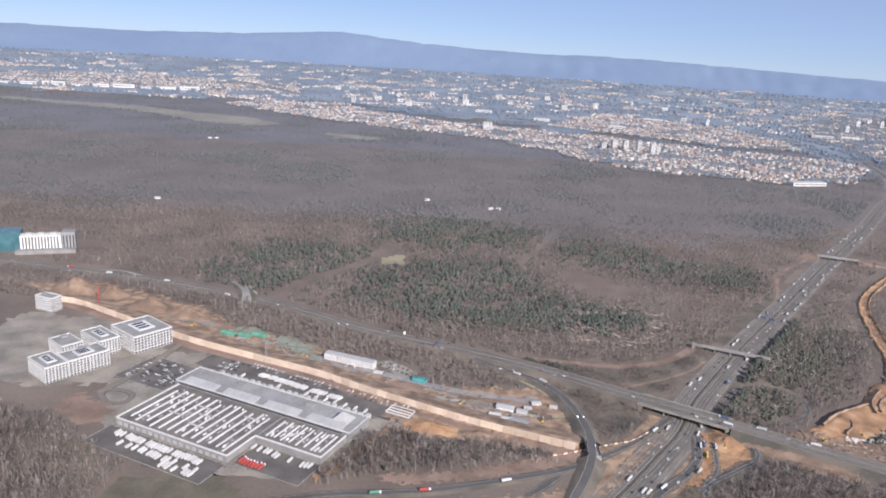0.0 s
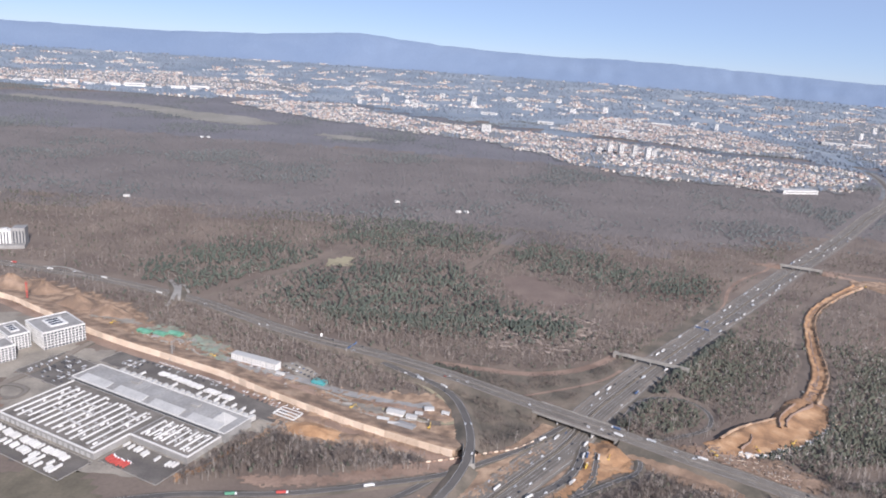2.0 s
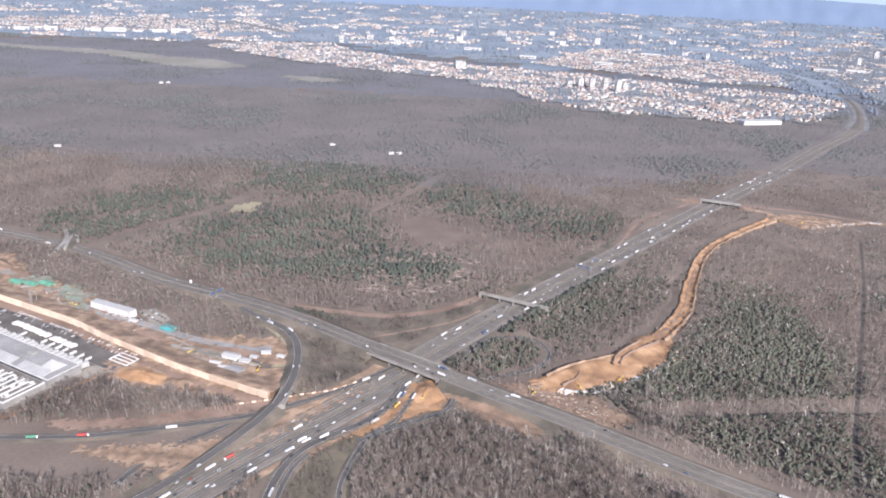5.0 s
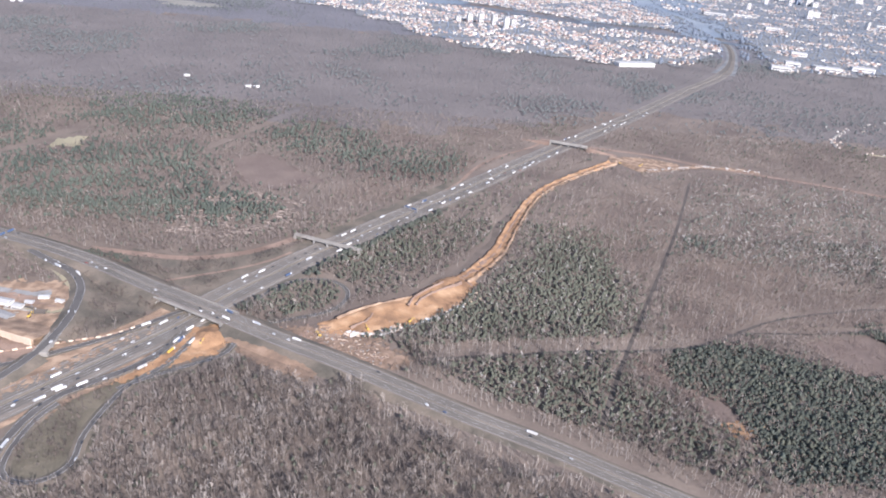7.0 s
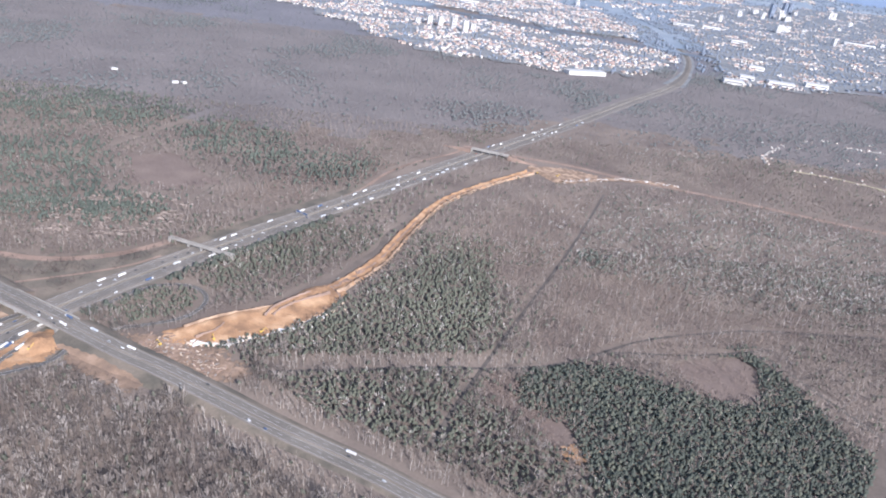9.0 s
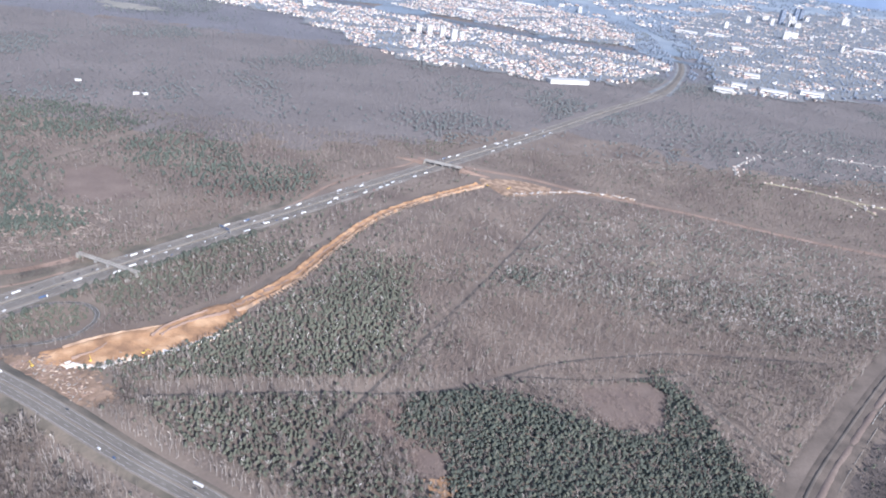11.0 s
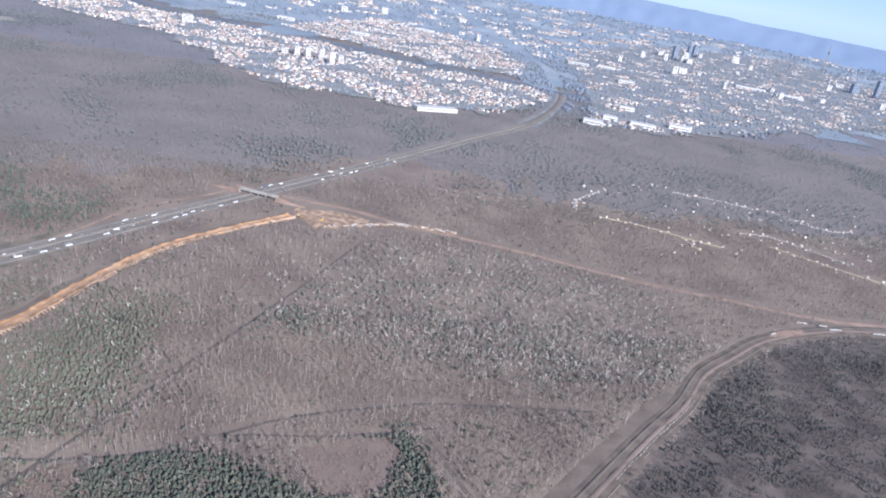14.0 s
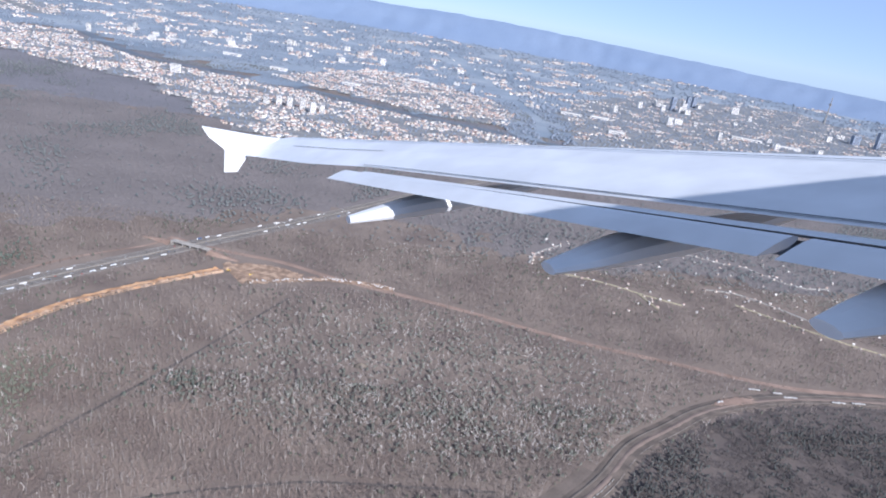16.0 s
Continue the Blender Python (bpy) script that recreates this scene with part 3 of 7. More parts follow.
cut = ribbon("earthwork_cut", STRIP, [(-9, -0.05), (-7.5, 0.9), (-6, 0.7), (-4, 0.2), (-2, 0.3), (0, 0.2), (2, 0.4), (4, 0.3), (5.5, 1.2), (7, 1.0), (8.5, -0.05)], M_ORANGE, rough=0.5, taper=NARROW)
ribbon("haul_track", STRIP, [(-3.6, 0.1), (-2.6, 0.62), (-1.2, 0.62), (-0.2, 0.1)], M_CLAY, cut, rough=0.05, taper=NARROW)
ribbon("spoil_bank", STRIP, [(5.2, 0.3), (6.2, 1.4), (7.2, 1.2), (8.6, -0.05)], M_DIRT, cut, rough=0.7, seed=5, taper=NARROW)
RIM_UP = curve([(203, 331), (215, 338), (231, 352), (249, 362), (259, 373), (271, 388), (282, 393), (291, 392)], 1.2)
RIM_LOW = curve([(206, 321), (214, 320), (223, 320), (234, 322), (245, 329), (258, 335), (267, 342), (279, 355), (287, 369), (294, 384)], 1.2)


def basin():
    """The wide dug basin: a smooth sandy slope from the upper rim down to a flat floor."""
    n, cols = 110, 18
    up, low = (np.stack([np.interp(np.linspace(0, len(q) - 1, n), np.arange(len(q)), q[:, c]) for c in (0, 1)], -1) for q in (RIM_UP, RIM_LOW))
    t = np.linspace(0, 1, cols)
    xy = up[:, None] * (1 - t[None, :, None]) + low[:, None] * t[None, :, None]
    rise = 2.2 * np.clip(np.sin(np.linspace(0, np.pi, n)) * 1.8, 0, 1)
    z = 0.3 + rise[:, None] * np.interp(t, [0, 0.1, 0.2, 0.75, 1], [0.0, 0.55, 0.85, 0.16, 0.0])[None]
    z = z + np.array([[0.35 * noise.noise((u[0] * 0.12, u[1] * 0.12, 1.0)) + 0.55 * noise.noise((u[0] * 0.5, u[1] * 0.5, 4.0)) for u in row] for row in xy])
    z[[0, -1]], z[:, [0, -1]] = -0.05, -0.05
    i, j = np.meshgrid(np.arange(n - 1), np.arange(cols - 1), indexing="ij")
    q = (i * cols + j).ravel()
    ob = raw("earthwork_basin", np.concatenate([xy, z[..., None]], -1).reshape(-1, 3), np.c_[q, q + 1, q + cols + 1, q + cols], M_ORANGE)
    tagged(ob, "wide basin of smooth dug orange sand", "earthwork", kind="structure")
    for pts, half, high, mt in (([(255, 352), (259, 360), (266, 368), (276, 376), (283, 382)], 1.2, 2.3, M_CLAY), ([(251, 350), (255, 361), (263, 371), (272, 380)], 0.8, 2.7, M_CLAY), ([(213, 334), (226, 346), (238, 353), (253, 361)], 0.9, 2.3, M_DIRT), ([(221, 326), (229, 334), (232, 341)], 0.7, 1.8, M_CLAY), ([(290, 379), (286, 386), (281, 392)], 0.9, 1.0, M_CLAY)):
        ribbon("earth_ridge", curve(pts, 1.2), [(-half, 0.2), (-0.3 * half, high), (0.4 * half, high), (half, 0.2)], mt, ob, rough=0.25, seed=int(half * 10))
    for k in range(26):
        p_, q_ = RIM_UP[4 + 2 * k], RIM_LOW[4 + 2 * k]
        if 8 < k < 11:
            part("trackway", boxes(((p_[0] + q_[0]) / 2, (p_[1] + q_[1]) / 2, 0.35, 0.9, 7.5, 0.5, 0.55)), M_PATH, ob, "dark trackway across the sand")


basin()
margin = ribbon("bare_margin", CUT[10:], [(-14, 0.02), (-10, 0.1), (-5, 0.1)], M_SANDVERGE, rough=0.05, seed=8, taper=np.interp(np.arange(len(CUT) - 10) / len(CUT), [0, 0.4, 0.8, 1], [0.9, 0.8, 0.6, 0.6]) * (1 + 0.12 * np.sin(np.arange(len(CUT) - 10) * 0.31)))
tagged(margin, "dusty bare margin beside the sandy cut", "earth", kind="structure")
tagged(cut, "broad strip of freshly dug orange sand through the forest", "earthwork", kind="structure")
tagged(ribbon("rail_verge", RAIL[:44], [(-17, 0.02), (-13, 0.15), (-9, 0.1)], M_SANDVERGE, rough=0.08), "sandy brown verge beside the corridor", "verge", kind="structure")
rail = ribbon("rail_corridor", RAIL, [(-9.5, -0.05), (-7.5, 0.25), (-4, 0.1), (0, 0.35), (4, 0.12), (6, 0.3), (8, -0.05)], M_RAIL, rough=0.2)
tagged(rail, "curving bare corridor of brown ballast and earth", "corridor", kind="structure")
ribbon("track_bed", RAIL, [(-6.2, 0.2), (-5.9, 0.6), (-4.7, 0.6), (-4.4, 0.2)], M_PATH, rail)
ribbon("track_bed", RAIL, [(5.0, 0.3), (5.2, 0.5), (5.6, 0.5), (5.8, 0.3)], M_SHOULDER, rail)
ribbon("earth_bank", RAIL, [(-1.8, 0.25), (-0.9, 0.7), (0.9, 0.65), (1.8, 0.25)], M_FELLED, rail, rough=0.15, seed=3)
patch("dug_earth", [(815, 497), (826, 507), (842, 513), (858, 515), (856, 508), (838, 502)], 0.75, M_CLAY, "reddish dug earth between the tracks", "earth", 0.8, 44, 1.0, 0.15)
for nm, ln_, w, mt, lb in (("ride", RIDE, 3.2, M_CLAY, "straight reddish sandy ride through the forest"), ("forest_path", PATH_A, 1.1, M_PATH, "narrow dark path through the forest"),
                           ("forest_path", PATH_B, 1.0, M_PATH, "narrow dark path through the forest"), ("ride", FELLED, 0.8, M_VERGE, "pale track through a felled strip"), ("ride", RIDE_W, 1.2, M_VERGE, "brown grassy ride between pine stands"), ("ride", RIDE_N, 1.0, M_VERGE, "brown grassy ride between pine stands"), ("forest_track", TRACK_MW, 1.6, M_CLAY, "pale sandy track beside the motorway"), ("forest_path", PATH_D, 0.9, M_PATH, "narrow dark path through the forest"), ("forest_path", PATH_C, 1.4, M_PATH, "narrow dark path through the forest")):
    tagged(ribbon(nm, ln_, [(-w, 0.03), (0, 0.12), (w, 0.03)], mt), lb, "path", kind="structure")
z_riv = RIVER.copy()
z_riv[:, 2] = ground_z(RIVER[:, 0], RIVER[:, 1])
tagged(ribbon("water_river", z_riv, [(-17, 0.6), (17, 0.6)], M_WATER), "broad pale river passing the town", "river", kind="structure")

FAR_OPEN = [
    [(-1100, 1830), (-826, 1795), (-734, 1785), (-596, 1723), (-443, 1684), (-351, 1587), (-402, 1516), (-518, 1545), (-698, 1675), (-768, 1700), (-1100, 1760)],
    [(-241, 1467), (-179, 1474), (-98, 1446), (-123, 1398), (-183, 1400)],
]
SITE = [(-300, 480), (-240, 492), (-150, 452), (-125, 424), (-80, 408), (-38, 378), (5, 354), (35, 357), (66, 360), (78, 346), (81, 318), (80, 300), (45, 304), (12, 322), (-30, 342), (-60, 364), (-100, 384), (-140, 400), (-185, 424), (-240, 452)]
patch("building_site", SITE, 0.22, M_DIRT, "long churned strip of sandy building site", "building site", 2.0, 3, 1.6, 0.3)
patch("dug_earth", [(60, 262), (95, 290), (118, 312), (130, 322), (110, 300), (92, 276), (70, 250), (40, 240), (0, 250)], 0.06, M_DIRT, "pale dug earth beside the motorway", "earth", 1.5, 4, 1.0, 0.15)
patch("dug_earth", [(82, 300), (92, 303), (106, 312), (122, 326), (116, 318), (104, 305), (92, 296), (82, 292)], 0.2, M_DIRT, "pale earth beside the slip road", "earth", 0.8, 34, 1.0, 0.15)
patch("dug_earth", [(98, 248), (104, 262), (120, 280), (134, 300), (140, 316), (143, 312), (138, 298), (127, 280), (110, 262), (102, 246)], 0.16, M_DIRT, "pale earth between two slip roads", "earth", 0.5, 35, 1.0, 0.15)
patch("dug_earth", [(-20, 322), (-10, 306), (8, 301), (34, 299), (60, 296), (62, 303), (20, 318), (-6, 330)], 0.12, M_DIRT, "pale sandy apron below the retaining wall", "earth", 1.2, 36, 1.2, 0.15)
patch("dug_earth", [(-20, 268), (20, 275), (60, 292), (80, 300), (80, 288), (55, 280), (20, 268), (-10, 262)], 0.12, M_CLAY, "reddish earth bank", "earth", 1.0, 5, 1.0, 0.15)
patch("dug_earth", [(142, 318), (156, 326), (163, 310), (158, 298), (140, 286), (124, 272), (118, 272), (132, 290), (138, 304)], 0.18, M_ORANGE, "orange sand between slip roads", "earth", 0.8, 6, 1.0, 0.3)
patch("dug_earth", [(182, 320), (199, 327), (220, 323), (238, 315), (254, 299), (240, 291), (216, 300), (196, 310)], 0.16, M_OCHRE, "churned ochre clearing beside the road", "earth", 2.0, 7, 1.0, 0.3)
patch("dug_earth", [(165, 308), (178, 302), (190, 299), (201, 294), (209, 287), (205, 281), (189, 287), (170, 297)], 0.3, M_OCHRE, "ochre earth at the foot of the road bank", "earth", 1.0, 8, 1.0, 0.15)


def road_bank(x0, x1, name, label):
    """Bare earth on the south slope under the crossing road, thinning out at both ends."""
    line = CROSS[(CROSS[:, 0] > x0) & (CROSS[:, 0] < x1)]
    line = np.stack([np.interp(np.linspace(0, len(line) - 1, 60), np.arange(len(line)), line[:, c]) for c in range(3)], -1)
    reach, fade = 1.2 + 1.8 * line[:, 2], np.sin(np.linspace(0.15, math.pi - 0.1, 60)) ** 0.5
    rag = np.array([0.12 * noise.noise((0.3 * q[0], 0.3 * q[1], 2.0)) for q in line])
    f = np.clip((1 - fade * 0.6 + 1.6 * rag)[:, None] * np.linspace(1, 0, 6)[None] + np.linspace(0, 1, 6)[None] * 1.02, 0.04, 1.02)
    xy = line[:, None, :2] + sides(line)[:, None] * (5.6 + reach[:, None] * f)[..., None]
    z = (line[:, 2:] + 0.09) * (1 - f) - 0.05 * f + 0.07
    i, j = np.meshgrid(np.arange(59), np.arange(5), indexing="ij")
    q = (i * 6 + j).ravel()
    tagged(raw(name, np.concatenate([xy, z[..., None]], -1).reshape(-1, 3), np.c_[q, q + 6, q + 7, q + 1], M_OCHRE), label, "earth", kind="structure")


road_bank(163, 216, "road_bank", "bare ochre earth on the bank of the crossing road")
patch("dug_earth", [(451, 654), (464, 663), (490, 661), (513, 650), (510, 641), (489, 633), (472, 624), (464, 633)], 0.3, M_DIRT, "pale sandy floor of the site at the end of the cut", "earth", 0.8, 9, 1.2, 0.25)
patch("dug_earth", [(472, 626), (489, 635), (510, 643), (524, 650), (533, 652), (550, 652), (569, 651), (591, 646), (591, 637), (569, 642), (550, 643), (533, 643), (524, 641), (510, 634), (489, 626), (472, 617)], 0.2, M_DIRT, "pale sandy strip with stacked material", "earth", 0.8, 47, 1.2, 0.2)
patch("interchange_verge", [(40, 392), (75, 378), (108, 360), (128, 346), (118, 328), (98, 308), (86, 300), (84, 330), (76, 356)], 0.05, M_VERGE, "dry grassy ground inside the interchange", "verge", 1.5, 10, 4)
patch("slip_grass", [(94, 205), (93, 226), (96, 246), (110, 268), (128, 284), (138, 300), (146, 306), (136, 282), (127, 268), (126, 240), (128, 222), (118, 206), (106, 204)], 0.05, M_GRASS, "olive dry grass inside the slip road loop", "verge", 0.8, 20, 2)
patch("interchange_verge", [(75, 384), (112, 364), (150, 352), (175, 398), (188, 430), (160, 412), (120, 402), (80, 396)], 0.05, M_VERGE, "dry grassy triangle between the roads", "verge", 2.0, 11, 4)
patch("winter_field", [(-123, 256), (-90, 267), (-74, 253), (-60, 240), (-130, 235)], 0.1, M_GRASS, "olive winter grass field", "field", 1.0, 12, 4)
for k, p in enumerate(FAR_OPEN):
    patch("far_field", p, 0.4, M_FARFIELD, "long pale field in the distant forest", "field", 5, 13 + k, 10)
patch("clearing", [(-44, 575), (-41, 602), (-22, 614), (-22, 583)], 0.2, M_FIELD, "small yellow clearing", "clearing", 1, 15, 4)
patch("clearing", [(396, 262), (404, 265), (410, 264), (414, 257), (408, 253), (401, 253)], 0.25, M_ORANGE, "small sandy clearing between pines", "clearing", 1.5, 16, 1.5)
patch("depot_yard", [(-152, 300), (-125, 272), (-92, 262), (-62, 262), (-40, 277), (-30, 300), (10, 322), (-14, 340), (-100, 380), (-150, 382), (-168, 340)], 0.1, M_YARD, "worn brown-grey yard of the parcel depot", "yard", 0.6, 17, 3)
patch("office_yard", [(-230, 330), (-165, 338), (-150, 382), (-190, 420), (-260, 430), (-270, 360)], 0.12, M_YARD, "grey paved court round the offices", "yard", 1.0, 18, 4)

patch("brown_heath", [(363, 304), (372, 315), (386, 309), (391, 294), (404, 284), (409, 274), (414, 258), (398, 252), (384, 276), (369, 292)], 0.14, M_FELLED, "smooth brown heath between pine stands", "heath", 1.2, 27, 2)
patch("brown_heath", [(474, 334), (500, 344), (518, 348), (526, 337), (514, 310), (491, 304), (480, 320)], 0.14, M_FELLED, "smooth brown heath in a bay of the pines", "heath", 1.2, 28, 2)
patch("felled_clearing", [(100, 580), (124, 522), (150, 514), (188, 540), (164, 560), (137, 597)], 0.12, M_FELLED, "smooth brown felled clearing in the forest", "clearing", 1.5, 24, 4)
patch("far_forest_floor", [(-1100, 690), (-300, 735), (300, 700), (560, 870), (800, 760), (1700, 800), (1900, 1300), (900, 1290), (-1700, 1300), (-1700, 700)], 0.08, M_FARFLOOR, "leaf litter under the distant forest, shade and haze in its colour", "forest floor", 12, 26, 18)
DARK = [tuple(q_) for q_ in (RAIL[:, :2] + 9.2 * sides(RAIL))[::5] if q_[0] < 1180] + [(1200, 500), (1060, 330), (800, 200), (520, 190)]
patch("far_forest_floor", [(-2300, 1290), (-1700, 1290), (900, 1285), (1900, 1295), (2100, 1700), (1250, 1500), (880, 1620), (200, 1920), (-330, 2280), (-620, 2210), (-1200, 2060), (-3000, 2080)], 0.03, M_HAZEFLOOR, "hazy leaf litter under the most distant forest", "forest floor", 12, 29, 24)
# ground of the dim zone east of the corridor, its shade painted on
patch("dark_heath", DARK, 0.06, M_HEATH, "brown heath beside the corridor, shade put into its colour", "heath", 0.6, 21, 4)
# ---- woods ----
PINES_A = [
    [(-159, 495), (-184, 547), (-162, 622), (-109, 644), (-57, 607), (-61, 556), (-108, 491)],
    [(-65, 486), (-52, 558), (-1, 601), (19, 624), (98, 587), (90, 526), (73, 458), (29, 446), (-23, 470)],
    [(114, 625), (137, 701), (209, 684), (223, 638), (311, 629), (293, 576), (245, 553), (193, 589)],
    [(90, 526), (126, 506), (169, 490), (158, 466), (94, 446), (69, 457)],
    [(-56, 646), (-62, 712), (21, 773), (118, 732), (96, 650), (36, 646)],
]
PINES_B = [
    [(389, 322), (421, 330), (449, 326), (476, 308), (511, 303), (518, 316), (512, 352), (530, 360), (539, 327), (548, 284), (562, 225), (407, 225), (405, 280), (382, 292)],
    [(170, 349), (182, 372), (206, 376), (215, 365), (212, 344), (183, 336)],
    [(441, 459), (452, 467), (463, 464), (464, 447), (449, 443)],
]
PINES = PINES_A + PINES_B
MIXED_A = [
    [(262, 293), (284, 303), (366, 316), (356, 287), (398, 253), (402, 225), (392, 225), (348, 250), (298, 262)],
    [(238, 318), (278, 357), (321, 419), (345, 466), (374, 482), (387, 416), (391, 387), (379, 348), (364, 325), (248, 310)],
    [(449, 472), (495, 582), (598, 607), (737, 569), (769, 514), (712, 425), (626, 407), (557, 423), (504, 435)],
    [(222, 372), (262, 408), (300, 460), (330, 520), (365, 585), (330, 560), (262, 470), (205, 395)],
]
MIXED_B = [
    [(560, 700), (700, 760), (900, 760), (1150, 700), (1250, 860), (1000, 980), (700, 900)],
]
MIXED = MIXED_A + MIXED_B
YOUNG_A = [
    [(361, 304), (372, 318), (387, 311), (393, 295), (406, 285), (409, 274), (396, 258), (384, 278), (368, 292)],
    [(435, 431), (504, 442), (538, 400), (601, 409), (560, 363), (421, 337), (393, 334)],
    [(230, 500), (330, 610), (300, 640), (215, 560), (190, 500)],
        [(350, 480), (420, 560), (500, 600), (450, 480), (400, 400)],
]
YOUNG = YOUNG_A
SHRUBS = [[(94, 205), (94, 226), (97, 246), (110, 266), (128, 282), (134, 286), (126, 268), (125, 240), (126, 222), (118, 210)], [(84, 300), (118, 326), (150, 352), (178, 402), (188, 430), (150, 408), (75, 396), (40, 395), (76, 352)]]
DARK_PINES = [
    [(700, 379), (706, 352), (737, 355), (760, 385), (776, 424), (791, 451), (749, 428), (710, 397)],
    [(645, 312), (689, 322), (698, 345), (663, 336)],
    [(816, 473), (878, 496), (957, 508), (1150, 512), (1150, 470), (920, 454), (864, 450), (832, 454)],
]
DENSE = [(369, 477), (385, 449), (385, 407), (379, 380), (363, 361), (341, 365), (326, 372), (330, 408), (343, 449)]
FELLING = [(90, 480), (112, 506), (138, 510), (174, 494), (171, 451), (145, 428), (119, 426), (93, 430)]
BARE_SPOTS_A = [
    [(-24, 322), (-12, 303), (8, 298), (34, 296), (58, 296), (60, 306), (20, 318), (-5, 332)],
    [(474, 334), (500, 344), (518, 348), (526, 337), (514, 310), (491, 304), (480, 320)],
    [(104, 575), (126, 526), (150, 518), (182, 540), (162, 558), (135, 592)],
    SITE,
    [(-175, 300), (-125, 262), (-130, 225), (-55, 230), (-40, 270), (-25, 300), (14, 322), (-30, 345), (-110, 388), (-200, 430), (-300, 460), (-300, 330)],
    [(-380, 540), (-290, 545), (-280, 590), (-400, 610)],
]
BARE_SPOTS_B = [
    [(-36, 384), (-22, 390), (0, 372), (-10, 358), (-30, 372)],
    [(-44, 575), (-41, 602), (-22, 614), (-22, 583)],
    [(392, 276), (402, 278), (406, 268), (401, 258), (394, 262)],
    [(118, 272), (156, 328), (170, 306), (158, 292), (128, 266)],
    [(180, 322), (202, 330), (240, 317), (257, 299), (238, 286), (208, 276), (190, 282), (160, 302)],
    [(436, 672), (470, 650), (506, 650), (590, 645), (590, 632), (505, 624), (458, 612), (436, 632)],
    [(0, 225), (60, 240), (100, 290), (60, 285), (-20, 268), (-60, 250)],
]
BARE_SPOTS_C = [
    [tuple(q_) for q_ in RIM_UP[::8, :2]] + [tuple(q_) for q_ in RIM_LOW[::-8, :2]],
    [(446, 668), (466, 680), (493, 678), (520, 660), (595, 647), (590, 634), (528, 633), (473, 612), (463, 618)],
    [(194, 321), (214, 343), (252, 367), (263, 384), (285, 398), (309, 438), (318, 424), (296, 385), (277, 352), (252, 328), (221, 313)],
]
BARE_SPOTS = BARE_SPOTS_A + BARE_SPOTS_B + BARE_SPOTS_C


RAIL_VERGE = RAIL[:44].copy()
RAIL_VERGE[:, :2] -= sides(RAIL[:44]) * 11.5
CUT_EDGE = CUT[12:].copy()
CUT_EDGE[:, :2] -= sides(CUT[12:]) * 10.0


def open_ground(x, y):
    """Plan points that carry no trees: roads, tracks, yards and earthworks."""
    hit = np.zeros(len(x), bool)
    for line, reach in ((MOTORWAY, 15.5), (CROSS, 10.5), (RAMP_W, 7), (RAMP_S, 5), (RAMP_S2, 5), (SLIP_A, 6), (SLIP_B, 5), (LOOP_E, 6), (LOOP_N, 3.6), (TRACK_N, 4), (CUT[:70], 8.5), (CUT[70:], 6.2), (CUT_EDGE, 2.4), (RAIL, 9.8), (RAIL_VERGE, 4.0),
                        (TRENCH_FOOT, 9.5), (RIDE, 5.4), (RIDE_W, 7), (RIDE_N, 5), (FELLED, 2.5), (PATH_A, 1.7), (PATH_B, 2.0), (PATH_C, 2.0), (PATH_D, 1.8), (TRACK_MW, 3.5), (OLD_ROAD, 4), *((g_, 8.0) for g_ in GARDENS)):
        hit |= near(x, y, line, reach)
    for poly in BARE_SPOTS:
        hit |= inside(x, y, poly)
    return hit


def bare_form(rng, twigs, wide, thick=1.0):
    """A leafless tree of unit height: a tapered trunk, limbs, and a crown of thin twigs."""
    v, f = [], []
    if twigs > 8:
        v += [(0.024, 0, 0), (-0.012, 0.02, 0), (-0.012, -0.02, 0), (0, 0, 0.8)]
        f += [(0, 1, 3), (1, 2, 3), (2, 0, 3)]
    for k in range(twigs):
        t, h = rng.uniform(0, 6.283), rng.uniform(0.28, 0.72)
        reach, rise = wide * rng.uniform(0.5, 1.05) * (1.15 - abs(h - 0.5)), rng.uniform(0.12, 0.34)
        foot = np.array([0.25 * reach * math.cos(t), 0.25 * reach * math.sin(t), h])
        tip = np.array([reach * math.cos(t), reach * math.sin(t), min(1.0, h + rise)])
        w = rng.uniform(0.02, 0.042) * thick
        side = np.array([-math.sin(t), math.cos(t), rng.uniform(-0.6, 0.6)]) * w
        mid = foot * 0.35 + tip * 0.65
        n = len(v)
        v += [tuple(foot), tuple(mid + side), tuple(tip), tuple(mid - side)]
        f += [(n, n + 1, n + 2), (n, n + 2, n + 3)]
    return np.array(v), np.array(f)


def stem_form(rng, twigs):
    """A slim leafless tree of unit height: a pale leaning trunk and a few steep twigs."""
    lean = rng.normal(0, 0.05, 2)
    v, f = [(0.03, 0, 0), (-0.015, 0.026, 0), (-0.015, -0.026, 0), (lean[0], lean[1], 1.0)], [(0, 1, 3), (1, 2, 3), (2, 0, 3)]
    for k in range(twigs):
        t, h = rng.uniform(0, 6.283), rng.uniform(0.45, 0.75)
        c, q, n = math.cos(t), math.sin(t), len(v)
        r, w = rng.uniform(0.1, 0.2), rng.uniform(0.012, 0.024)
        v += [(lean[0] * h, lean[1] * h, h), (r * c - w * q, r * q + w * c, h + 0.2), (r * 1.2 * c, r * 1.2 * q, min(1.0, h + 0.3))]
        f += [(n, n + 1, n + 2)]
    return np.array(v), np.array(f)


